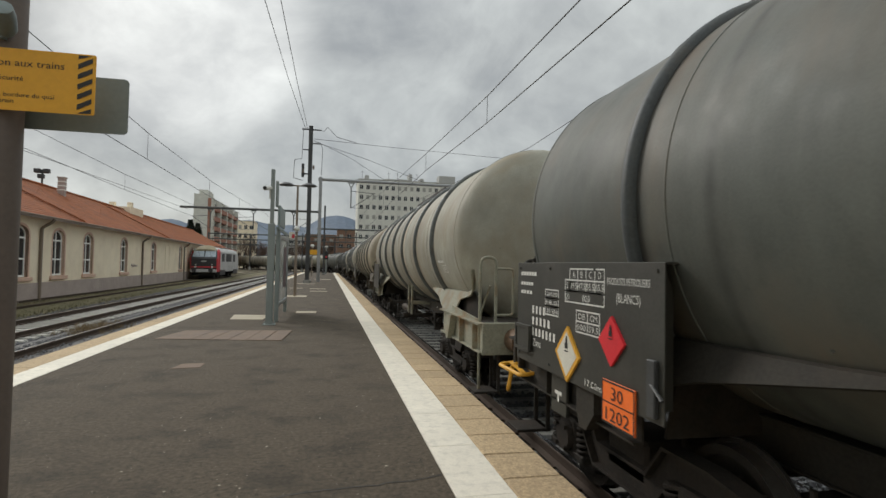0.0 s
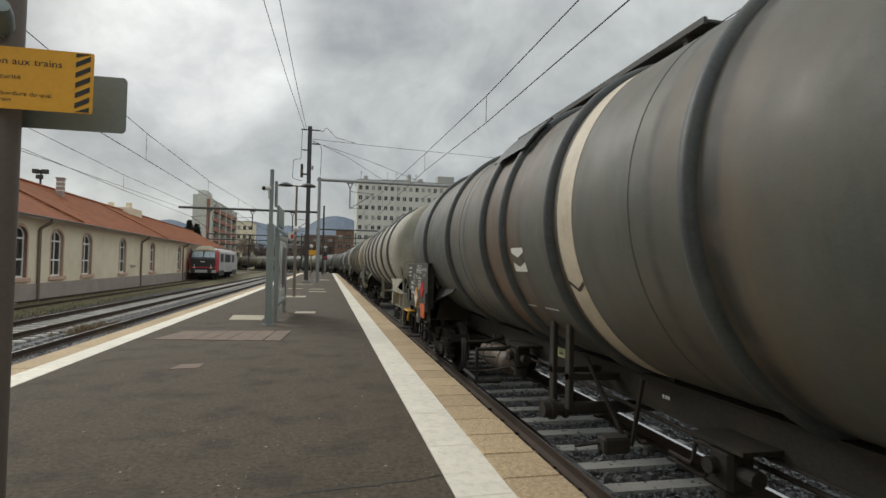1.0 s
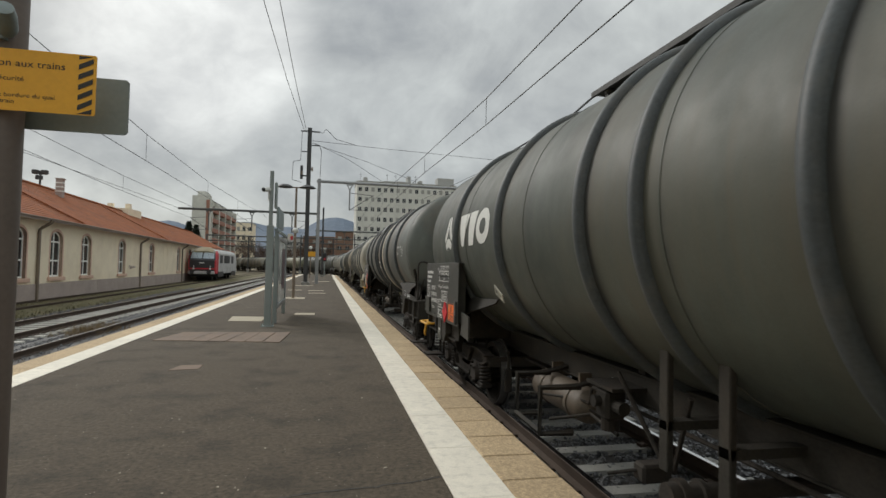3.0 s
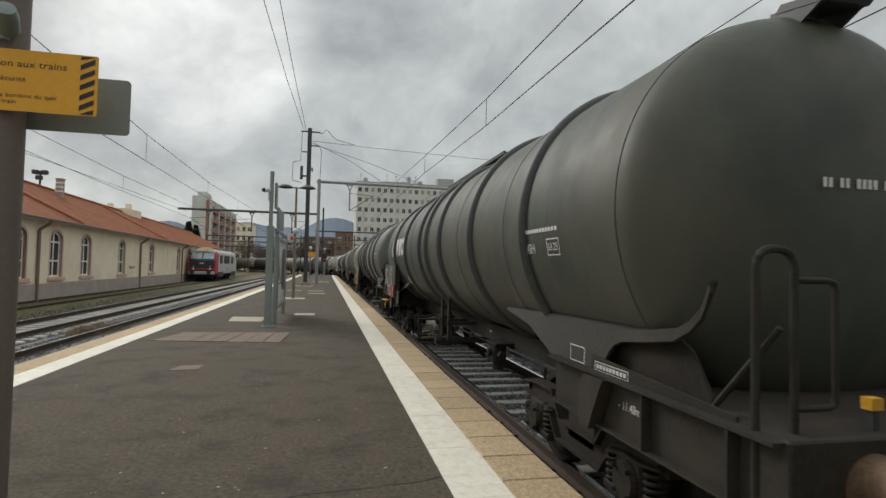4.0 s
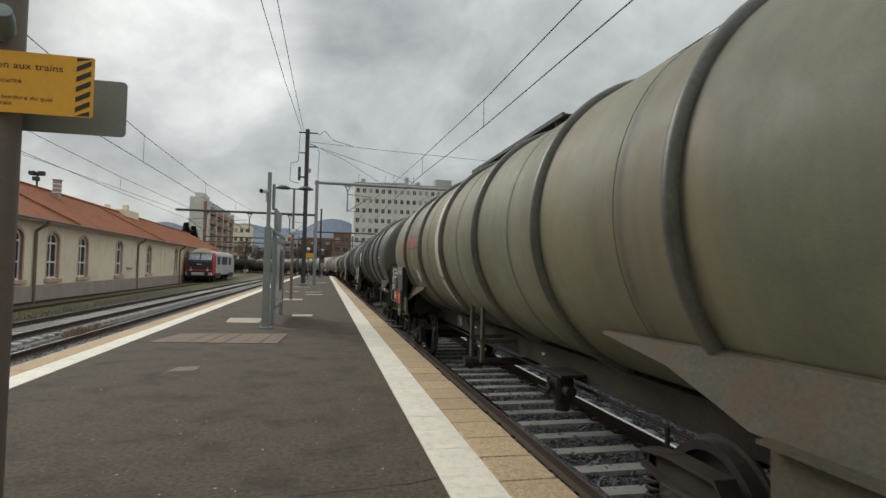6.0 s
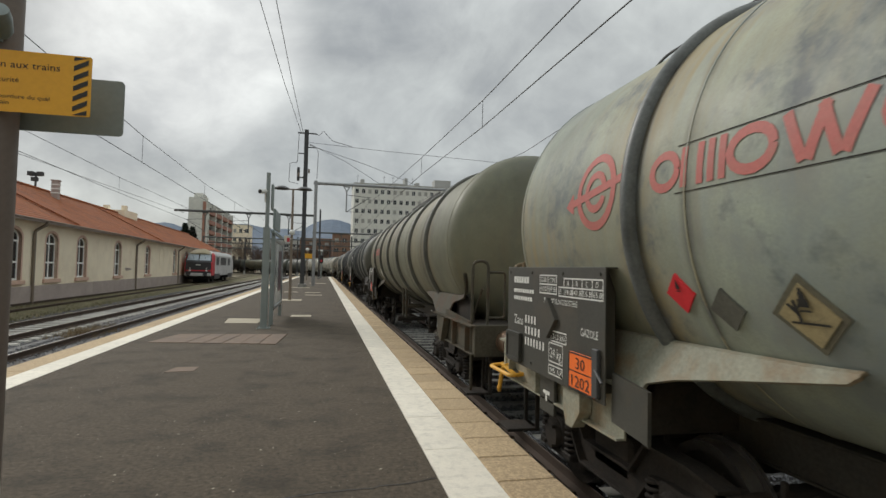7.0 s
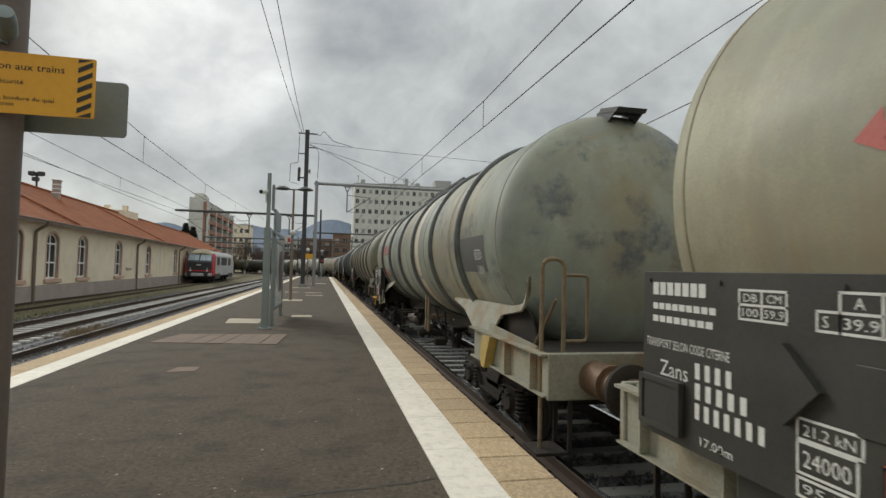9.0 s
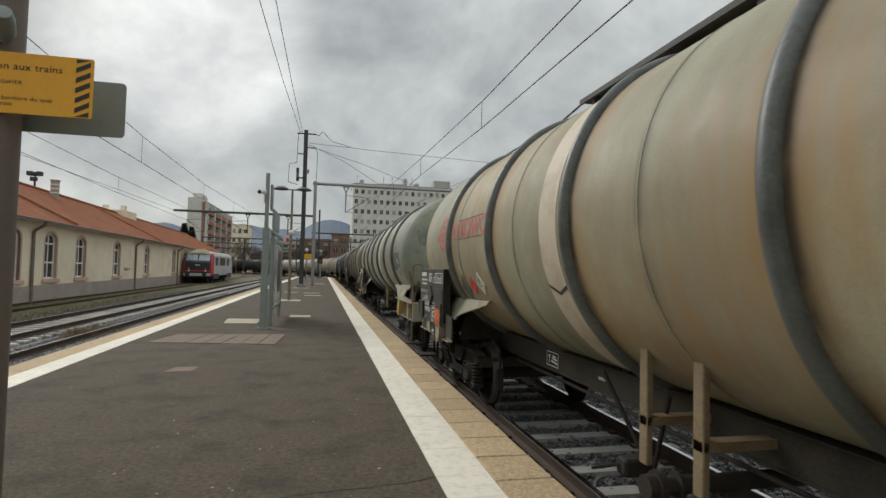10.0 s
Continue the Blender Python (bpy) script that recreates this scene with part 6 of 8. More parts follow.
def ring_logo(w, tilt=9.0):
    """A faded red emblem: two rings with an arrow across, and the wordmark as plain blocks."""
    r = TANK_R + 0.004
    pl = shell_place(5.0, -1.74, r)
    bm = bmesh.new()

    def annulus(r0, r1, a0, a1, n=40):
        for i in range(n):
            a, b = radians(a0 + (a1 - a0) * i / n), radians(a0 + (a1 - a0) * (i + 1) / n)
            bm.faces.new([bm.verts.new(pl(q * math.cos(x), q * math.sin(x))) for q, x in ((r0, a), (r1, a), (r1, b), (r0, b))])
    annulus(0.215, 0.275, 0, 360)
    annulus(0.095, 0.150, 20, 340)

    def rot(u, v):
        c, s = math.cos(radians(tilt)), math.sin(radians(tilt))
        return pl(u * c - v * s, u * s + v * c)
    bar(bm, rot, -0.36, 0.40, -0.028, 0.028, n=6)
    for sgn in (-1, 1):
        bm.faces.new([bm.verts.new(rot(*p)) for p in ((sgn * 0.34, -0.085), (sgn * 0.46, 0.0), (sgn * 0.34, 0.085))])
    shell_part(w, "emblem", bm, RED_LOGO, "faded red ring emblem crossed by an arrow")
    # plain rings, bars and wedges in the place of the word
    pw = shell_place(0.3, -2.42, r)

    def strip(pts, half):
        """A bar of even width along a line of points."""
        bm = bmesh.new()
        rows = []
        for i, (u, v) in enumerate(pts):
            (ua, va), (ub, vb) = pts[max(0, i - 1)], pts[min(len(pts) - 1, i + 1)]
            d = math.hypot(ub - ua, vb - va)
            nu, nv = -(vb - va) / d * half, (ub - ua) / d * half
            rows.append([bm.verts.new(pw(u + nu * k, v + nv * k)) for k in (-1, 0, 1)])
        for p, q in zip(rows, rows[1:]):
            for i in (0, 1):
                bm.faces.new((p[i], q[i], q[i + 1], p[i + 1]))
        shell_part(w, "wordmark_shape", bm, RED_LOGO, "faded red shape of the wordmark")
    for mid, ru, rv in ((0.12, 0.115, 0.095), (0.76, 0.13, 0.095), (1.53, 0.15, 0.105)):
        strip([(mid + ru * math.cos(radians(20 * i)), 0.12 + rv * math.sin(radians(20 * i))) for i in range(19)], 0.026)
    for u in (0.29, 0.42, 0.50, 0.58):
        strip([(u, 0.01), (u, 0.08), (u, 0.16), (u, 0.23)], 0.024)
    for u0, u1 in ((0.95, 1.04), (1.04, 1.12), (1.12, 1.20), (1.20, 1.30)):
        up = u0 in (1.04, 1.20)
        strip([(u0 + (u1 - u0) * k / 3 + (0.02 if up else 0.0), 0.01 + 0.22 * (k / 3 if up else 1 - k / 3)) for k in range(4)], 0.026)
    strip([(1.71, 0.0), (1.71, 0.08), (1.72, 0.17), (1.73, 0.26)], 0.032)
    # thin ruled lines above and below the word
    for v in (0.245, -0.02):
        bm = bmesh.new()
        bar(bm, pw, 0.22, 1.45, v, v + 0.006, n=4)
        shell_part(w, "ruled_line", bm, GRIME, "thin dark ruled line")


THREE_PART = [
    [(-0.03, 0.52), (-0.17, 0.45), (-0.24, 0.25), (-0.36, 0.02), (-0.47, -0.12), (-0.43, -0.26), (-0.30, -0.22), (-0.15, -0.06), (-0.05, 0.14), (-0.02, 0.35)],
    [(0.03, 0.52), (0.02, 0.30), (0.05, 0.12), (0.16, -0.06), (0.30, -0.20), (0.42, -0.22), (0.49, -0.08), (0.38, 0.03), (0.26, 0.24), (0.20, 0.46)],
    [(-0.40, -0.34), (-0.26, -0.22), (-0.10, -0.15), (0.06, -0.15), (0.24, -0.21), (0.40, -0.32), (0.28, -0.50), (0.14, -0.43), (0.0, -0.41), (-0.16, -0.43), (-0.30, -0.52)]]


def three_part(bm, place, u0, v0, size):
    """An emblem of two leaning leaves over an arched foot."""
    for pts in THREE_PART:
        mid = (sum(p[0] for p in pts) / len(pts), sum(p[1] for p in pts) / len(pts))
        for p, q in zip(pts, pts[1:] + pts[:1]):
            bm.faces.new([bm.verts.new(place(u0 + x * size, v0 + y * size)) for x, y in (mid, p, q)])


# a wedge, a tapering block and a ring stand for the white word
def word_shapes():
    wedge = [[(0.0, 1.0), (0.58, 1.0), (0.36, 0.0), (0.22, 0.0)]]
    block = [[(0.64, 1.0), (1.06, 1.0), (0.94, 0.0), (0.68, 0.0)]]
    ring = []
    for i in range(24):
        a, b = radians(15 * i), radians(15 * (i + 1))
        ring.append([(1.42 + q * 0.34 * math.cos(x), 0.5 + q * 0.50 * math.sin(x)) for q, x in ((0.45, a), (1, a), (1, b), (0.45, b))])
    return wedge, block, ring


def white_logo(w):
    """A white three-part emblem and three plain blocks."""
    r = TANK_R + 0.004
    bm = bmesh.new()
    three_part(bm, shell_place(3.6, -1.66, r), 0.0, 0.0, 0.52)
    shell_part(w, "emblem", bm, WHITE_LETTER, "white three-part emblem")
    pw = shell_place(-5.6, -2.30, r)
    for group in word_shapes():
        bm = bmesh.new()
        for pts in group:
            # cut into thin rows so that the shape follows the shell
            (ua, va), (ub, vb), (uc, vc), (ud, vd) = [(u * 0.86, v * 0.45) for u, v in pts]
            for k in range(5):
                f0, f1 = k / 5, (k + 1) / 5
                mixp = lambda p, q, f: (p[0] + (q[0] - p[0]) * f, p[1] + (q[1] - p[1]) * f)
                q4 = [mixp((ua, va), (ud, vd), f0), mixp((ub, vb), (uc, vc), f0), mixp((ub, vb), (uc, vc), f1), mixp((ua, va), (ud, vd), f1)]
                bm.faces.new([bm.verts.new(pw(u + v * 0.12, v)) for u, v in q4])
        shell_part(w, "wordmark_shape", bm, WHITE_LETTER, "plain white shape of the wordmark")


def end_logo(w):
    """White emblem and plain shapes on the tank's rear end."""
    bm = bmesh.new()

    def pl(u, v):
        rr = math.hypot(u, v)
        f = max(0.0, 1 - (rr / 1.36) ** 2.6)
        return (u, -14.02 - 0.30 - 0.29 * f - 0.004, TANK_Z + v)
    three_part(bm, pl, -0.33, 0.36, 0.34)
    for group in word_shapes():
        for pts in group:
            bm.faces.new([bm.verts.new(pl(0.02 + u * 0.46, 0.22 + v * 0.27)) for u, v in pts])
    for k in range(12):
        if k not in (2, 5, 10):
            u = -0.02 + 0.042 * k
            bm.faces.new([bm.verts.new(pl(u + a, 0.08 + b)) for a, b in ((0, 0), (0.026, 0), (0.026, 0.06), (0, 0.06))])
    shell_part(w, "end_marking", bm, WHITE_LETTER, "white emblem and plain shapes on the rear end")


def end_number(w):
    for k in range(12):
        if k in (2, 5, 10):
            continue
        u = -0.36 + 0.042 * k
        bm = bmesh.new()
        bm.faces.new([bm.verts.new((u + a, -14.02 - 0.588, TANK_Z + 0.1 + b)) for a, b in ((0, 0), (0.028, 0), (0.028, 0.06), (0, 0.06))])
        shell_part(w, "number_bar", bm, WHITE_LETTER, "")


def shell_note(w, items, y0, deg, backing=None):
    """Small white writing on the shell, with a darker panel behind it if there is one."""
    bm = bmesh.new()
    r = TANK_R + 0.004
    if backing:
        patch = bmesh.new()
        bar(patch, shell_place(deg, y0, TANK_R + 0.0025), *backing, n=2, k=8)
        shell_part(w, "repaint_patch", patch, spec_dark, "dark repainted patch")
    pl = shell_place(deg, y0, r + 0.002)
    for it in items:
        if it[0] == "t":
            write(bm, it[1], lambda a, b, it=it: pl(it[2] + a, it[3] + b), it[4], it[5], 0)
        elif it[0] == "b":
            bar(bm, pl, *it[1:], mat=0)
        elif it[0] == "d":
            patch = bmesh.new()
            bar(patch, pl, *it[1:])
            shell_part(w, "repaint_patch", patch, spec_dark, "dark repainted patch")
        else:
            table(bm, pl, *it[1:], mat=0, w=0.010)
    shell_part(w, "tank_marking", bm, WHITE_LETTER, "small white writing on the shell")


spec_dark = material("dark_repaint_patch", (0.085, 0.088, 0.078), 0.6, var=0.2, scale=3, fine=40, bump=0.03)


def make_wagon(spec, full=True):
    paint, ringp, frame_m, saddle_m = spec["paint"], spec["ring"], spec["frame"], spec["saddle"]
    w = thing("tank_wagon", spec["label"], "tank wagon", group="tank wagons of the train")
    part("tank_shell", shared("shell", paint), None, w, spec.get("shell_label", ""))
    for y in spec["rings"]:
        part("ring_stiffener", shared("ring", ringp), None, w, "", pose(0, y, 0))
    for y in spec["seams"]:
        part("weld_seam", shared("seam", paint), None, w, "", pose(0, y, 0))
    if spec.get("band"):
        a, b = spec["band"]
        bm = bmesh.new()
        lathe(bm, [(TANK_R - 0.004, a), (TANK_R + 0.004, a), (TANK_R + 0.004, b), (TANK_R - 0.004, b)], 112)
        bmesh.ops.translate(bm, verts=bm.verts, vec=(0, 0, TANK_Z))
        part("colour_band", bm, CREAM, w, "cream painted band round the tank", smooth=True)
        bm = bmesh.new()
        pl = shell_place(-24, a, TANK_R + 0.007)
        wd = a - b
        for s in (0, 1):
            bm.faces.new([bm.verts.new(pl(wd * (0.5 * s + t), v + (0.0 if s == 0 else -0.07) + t * (-0.14 if s == 0 else 0.14))) for t, v in ((0, 0), (0.5, 0), (0.5, 0.035), (0, 0.035))])
        part("band_mark", bm, BLACK, w, "dark chevron line across the band")
    fm = frame_meshes(spec.get("sill", frame_m).name, saddle_m.name)
    for key, me in fm.items():
        if key.endswith("_far") and not full:
            continue
        if spec.get("yellow") and key.startswith("jacking_bracket_rear"):
            me = me.copy()
            me.materials[0] = YELLOW_WORN
            part("jacking_bracket", me, None, w, "worn yellow bracket")
            continue
        part(me.name.split(".")[0], me, None, w)
    gm = gear_meshes(frame_m.name)
    part("handrail", gm["handrail_rear"], None, w, "", pose(0, -15.12, 0))
    part("step", gm["step"], None, w, "", pose(0, -15.12, 0))
    part("step", gm["step"], None, w, "", pose(0, 0.24, 0))
    part("walkway", gm["walkway"], None, w, "raised steel grating on top of the tank")
    part("top_rail", gm["top_rail"], None, w)
    part("dome_lid", gm["dome_lid"], None, w)
    posts = spec.get("posts", (-6.70, -7.28))
    for y in posts:
        part("valve_post", gm["post"], None, w, "", pose(0, y, 0))
    part("discharge_pipe", gm["outlet"], None, w, "", pose(0, sum(posts) / 2, 0))
    sets = make_bogie(w, -1.25, full) + make_bogie(w, -12.73, full)
    ba, bh = buffer_meshes()
    for s in (-1, 1):
        for y, turn in ((0.44, 0), (-15.31, 180)):
            b = part("buffer", ba, None, w, "rusty steel buffer", pose(s * 0.875, y, 1.06, 0, 0, turn))
            part("buffer_head", bh, None, b)
    if full:
        if spec.get("handle"):
            part("handrail", gm["handrail_front"], None, w)
        if spec.get("cage", True):
            part("air_reservoir", gm["air_reservoir"], None, w, "brownish steel air cylinder", pose(-0.62, -4.30, 0.62))
            part("brake_cage", gm["brake_cage"], None, w, "", pose(0, -4.08, 0))
            part("brake_valve", gm["brake_valve"], None, w, "", pose(0.16, -5.45, 0.10))
        part("brake_valve", gm["brake_valve"], None, w, "", pose(0.2, -9.3, 0.02))
        part("lever_linkage", gm["lever"], None, w, "", pose(0, spec.get("lever", -6.25), 0))
        part("brake_rod", gm["brake_rod"], None, w)
        part("screw_coupling", gm["coupling"], None, w, "", pose(0, 0.44, 0))
        part("screw_coupling", gm["coupling"], None, w, "", pose(0, -15.31, 0, 0, 0, 180))
        part("brake_hose", gm["brake_hose"], None, w, "", pose(0, -15.31, 0, 0, 0, 180))
        if spec.get("lamp"):
            part("lamp_bracket", gm["lamp_bracket"], None, w, "small steel bracket with a yellow cap", pose(-0.62, -15.12, 1.245))
        if spec.get("handle"):
            part("coupling_handle", gm["coupling_handle"], None, w, "yellow and black striped handle guard", pose(0, 0.42, 0))
        if spec.get("bracket"):
            part("end_bracket", gm["end_bracket"], None, w)
    if "text" in spec:
        make_board(w, spec)
    else:
        bm = bmesh.new()
        box(bm, -1.446, -1.434, -1.95, 0, 1.11, 2.03, 0.003)
        part("placard_board", bm, BOARD_DARK, w)
    for fn in spec.get("extra", ()):
        fn(w)
    if full:
        # small notices on the long sill
        bm = bmesh.new()
        for y, n in ((-4.9, 4), (-8.1, 3)):
            pl = flat_place(-0.5095, y, 0.90)
            for k in range(n):
                bar(bm, pl, 0.20 + 0.035 * k, 0.225 + 0.035 * k, 0.03, 0.06)
        part("sill_marking", bm, WHITE_LETTER, w)
        if saddle_m is FRAME_DARK:
            bm = bmesh.new()
            pl = flat_place(-1.304, -13.90, 1.07)
            write(bm, "- 11.48m -", lambda a, b: pl(a, b), 0.06, 0.32)
            field = flat_place(-1.332, -13.20, 1.27)
            table(bm, field, 0.0, 0.02, 0.24, 0.14, 1, 1, w=0.007)
            line = flat_place(-1.306, -13.56, 1.285)
            table(bm, line, 0.0, -0.015, 0.46, 0.045, 1, 1, w=0.007)
            for k in range(9):
                bar(bm, line, 0.025 + 0.047 * k, 0.058 + 0.047 * k, 0.0, 0.03)
            part("sill_marking", bm, WHITE_LETTER, w)
    return w, sets


RINGS = (-2.2, -4.2, -6.22, -8.25, -10.3, -12.3)
SEAMS = (-0.32, -2.72, -4.97, -7.22, -9.5, -11.65, -14.02)
R1 = (-2.0, -4.0, -5.98, -6.76, -8.02, -9.88, -12.0)

P_BLUE = tank_paint("dark_blue_grey_tank_paint", (0.098, 0.106, 0.094), (0.112, 0.112, 0.094), 0.7, (0.165, 0.105, 0.060), 0.42, 0.42, 1.0, (-2.0, 2.0), patch=(-6.5, 1.5, (0.165, 0.088, 0.044)))
P_CHAR = tank_paint("charcoal_tank_paint", (0.063, 0.072, 0.060), (0.088, 0.092, 0.074), 0.6, (0.10, 0.080, 0.050), 0.4, 0.40, 2.0)
P_OLIVE = tank_paint("olive_grey_tank_paint", (0.155, 0.157, 0.108), (0.110, 0.120, 0.100), 0.9, (0.22, 0.165, 0.085), 0.5, 0.42, 3.0)
P_PALE = tank_paint("pale_grey_green_tank_paint", (0.270, 0.298, 0.242), (0.205, 0.245, 0.255), 0.9, (0.31, 0.235, 0.11), 0.75, 0.42, 4.4, spots=(0.10, 0.115, 0.125))
P_BEIGE = tank_paint("beige_grey_tank_paint", (0.290, 0.278, 0.192), (0.245, 0.258, 0.210), 0.9, (0.31, 0.185, 0.075), 0.8, 0.42, 5.2)
P_CREAM = tank_paint("cream_grey_tank_paint", (0.34, 0.335, 0.28), (0.25, 0.24, 0.19), 0.6, (0.28, 0.20, 0.11), 0.4, 0.5, 6.1)
P_BROWN = tank_paint("brownish_tank_paint", (0.27, 0.245, 0.18), (0.20, 0.185, 0.145), 0.7, (0.24, 0.17, 0.095), 0.6, 0.5, 7.3)
# ring paints are darkened for the shade on the rings' rear sides
K_DARK = material("dark_ring_paint", (0.050, 0.058, 0.060), 0.55, var=0.4, scale=3, fine=40, bump=0.1, tint=(0.10, 0.09, 0.07), tint_scale=2, tint_amount=0.7)
K_OLIVE = material("grimy_olive_ring_paint", (0.085, 0.086, 0.070), 0.45, var=0.4, scale=3, fine=40, bump=0.1, tint=(0.035, 0.033, 0.028), tint_scale=2.2, tint_amount=0.8)
K_PALE = material("grimy_pale_ring_paint", (0.105, 0.115, 0.110), 0.45, var=0.4, scale=3, fine=40, bump=0.1, tint=(0.035, 0.035, 0.032), tint_scale=2.2, tint_amount=0.85)


def shell_sign(kind, u, deg, h):
    def fn(w):
        pl = shell_place(deg, 0, TANK_R + 0.004)
        mats = {"red": (RED, None), "white": (WHITE_SIGN, None), "yellow": (SIGN_EDGE, SIGN_WORN), "dark": (K_OLIVE, None)}[kind]
        diamond(w, "hazard_sign", u, 0.0, h, mats[0], {"red": "red diamond flammable sign", "white": "white diamond hazard sign", "yellow": "weathered amber hazard sign", "dark": "dark diamond patch of bare paint"}[kind],
                place=pl, ring=mats[1], mark=kind != "dark", deep=0.009)
    return fn


def chevrons(w):
    pl = shell_place(-15, -6.95, TANK_R + 0.004)
    for v in (0.02, -0.12):
        bm = bmesh.new()
        bm.faces.new([bm.verts.new(pl(*p)) for p in ((0, v + 0.05), (0.17, v), (0.34, v + 0.05), (0.34, v + 0.10), (0.0, v + 0.10))] if v > 0 else
                     [bm.verts.new(pl(*p)) for p in ((0, v + 0.09), (0.17, v + 0.04), (0.34, v + 0.09), (0.34, v - 0.01), (0.0, v - 0.01))])
        shell_part(w, "tank_marking", bm, WHITE_LETTER, "white chevron mark")


def hood_plate(w):
    """A folded plate that bridges two stiffeners near the top."""
    bm = bmesh.new()
    lathe(bm, [(TANK_R + 0.07, -6.90), (TANK_R + 0.09, -6.90), (TANK_R + 0.09, -5.84), (TANK_R + 0.07, -5.84)], 24, "y", a0=radians(128), a1=radians(146))
    bmesh.ops.translate(bm, verts=bm.verts, vec=(0, 0, TANK_Z))
    part("drip_plate", bm, K_DARK, w, "dark folded drip plate between two stiffeners")


def w1_note(w):
    shell_note(w, [("t", "Höchstzulässiger Betriebsdruck 3bar", 0.0, 0.05, 0.075, 1.10), ("t", "L4BH", 0.0, -0.15, 0.11, 0.24), ("d", 0.52, 0.64, -0.14, 0.0),
                   ("g", 0.84, -0.16, 1.16, 0.0, 1, 1), ("t", "03 24", 0.87, -0.12, 0.085, 0.2)], -12.2, 0.0)


def sill_notice(w):
    bm = bmesh.new()
    pl = flat_place(-0.512, -6.08, 0.935)
    bar(bm, pl, 0.0, 0.31, 0.0, 0.11)
    for k in range(6):
        bar(bm, flat_place(-0.516, -6.08, 0.935), 0.14 + 0.022 * k, 0.153 + 0.022 * k, 0.03, 0.06, 1)
    part("sill_notice", bm, [PALE_NOTICE, DARK_STEEL], w, "pale yellow notice with dark bars")
    for u, wide in ((0.0, 0.22), (0.46, 0.34)):
        bm = bmesh.new()
        bar(bm, shell_place(-37, -6.82, TANK_R + 0.004), u, u + wide, 0.0, 0.02, n=2)
        part("tank_marking", bm, WHITE_LETTER, w, "thin white line on the shell")


def shunting_notice(w):
    """A small framed pictogram on the long sill."""
    bm = bmesh.new()
    pl, pt = flat_place(-0.511, -3.80, 0.86), flat_place(-0.514, -3.80, 0.86)
    bar(bm, pl, 0.0, 0.34, 0.0, 0.18, 1)
    table(bm, pt, 0.008, 0.008, 0.332, 0.172, 1, 1, w=0.012)
    bar(bm, pt, 0.05, 0.11, 0.11, 0.14)
    bar(bm, pt, 0.07, 0.09, 0.04, 0.11)
    for v0, u0, u1 in ((0.035, 0.14, 0.31), (0.075, 0.15, 0.30), (0.105, 0.17, 0.27)):
        bar(bm, lambda u, v: pt(u, v + (0.31 - u) * 0.12), u0, u1, v0, v0 + 0.025)
    part("sill_notice", bm, [WHITE_LETTER, GRIME], w, "dark sill notice with a white pictogram")


def w2_note(w):
    shell_note(w, text_bars(0.0, 0.8, 0.07, 0.035, 12) + [("t", "L4BH", 0.02, -0.12, 0.10, 0.24), ("g", 0.55, -0.14, 0.80, 0.0, 1, 1), ("t", "03.25", 0.57, -0.10, 0.07, 0.2)], -12.3, -7.0)


def w4_note(w):
    shell_note(w, [("g", 0.80, -0.05, 1.05, 0.06, 1, 1), ("t", "02 24", 0.82, -0.03, 0.07, 0.2), ("t", "L", 1.09, -0.03, 0.07, None), ("t", "L4BN", 0.85, -0.24, 0.11, 0.24)], -12.33, -10.0, (0.0, 1.24, -0.22, 0.24))


def w0_note(w):
    shell_note(w, text_bars(0.0, 0.5, 0.05, 0.04, 6) + [("g", 0.3, -0.12, 0.62, 0.0, 1, 1), ("t", "L4BN", 0.33, -0.10, 0.08, 0.22)], -12.6, -18.0)


SPEC = {}
SPEC[1] = dict(posts=(-7.19, -7.56), lever=-8.05, paint=P_BLUE, ring=K_DARK, frame=FRAME_DARK, saddle=FRAME_DARK, rings=R1, seams=(-0.32, -2.35, -4.72, -9.26, -11.6, -14.02), band=(-8.18, -8.45),
               label="dark blue-grey tank wagon streaked with rust and a cream band", board=(2.40, 1.13, 2.05, BOARD_DARK), pocket=(0.03, 0.10, 0.40, 0.34), handle=True,
               text=text_bars(0.10, 0.50, 0.80, 0.035, 6) + text_bars(0.10, 0.42, 0.71, 0.03, 5) + text_bars(0.10, 0.40, 0.63, 0.03, 4)
               + abcd(1.10, 0.70, 1.72, 0.87, ("39.5", "47.5", "55.5", "65.5"), True) + dgcm(1.30, 0.40, 1.66, 0.56, "100", "59.5", "DB") + boxed(0.70, 0.62, 0.97, 0.69, "24100") + boxed(0.70, 0.55, 0.97, 0.62, "18.0") + boxed(0.70, 0.48, 0.97, 0.55, "20 kN")
               + number_bars(0.40, 0.46, 0.55, 0.07, 0.10) + [("t", "Zans", 0.42, 0.17, 0.07, None), ("t", "17.00m", 1.45, 0.03, 0.05, 0.25)] + [("t", "PRODUITS PETROLIERS", 1.76, 0.77, 0.05, 0.50), ("t", "(BLANCS)", 1.88, 0.66, 0.06, 0.28)],
               signs=((1.17, 0.21, 0.215, "amber"), (1.84, 0.40, 0.165, "red")), orange=(1.73, -0.14, 0.40, 0.28), extra=(chevrons, sill_notice, w1_note, hood_plate, end_logo, shell_sign("dark", 3.2, -33, 0.01)))
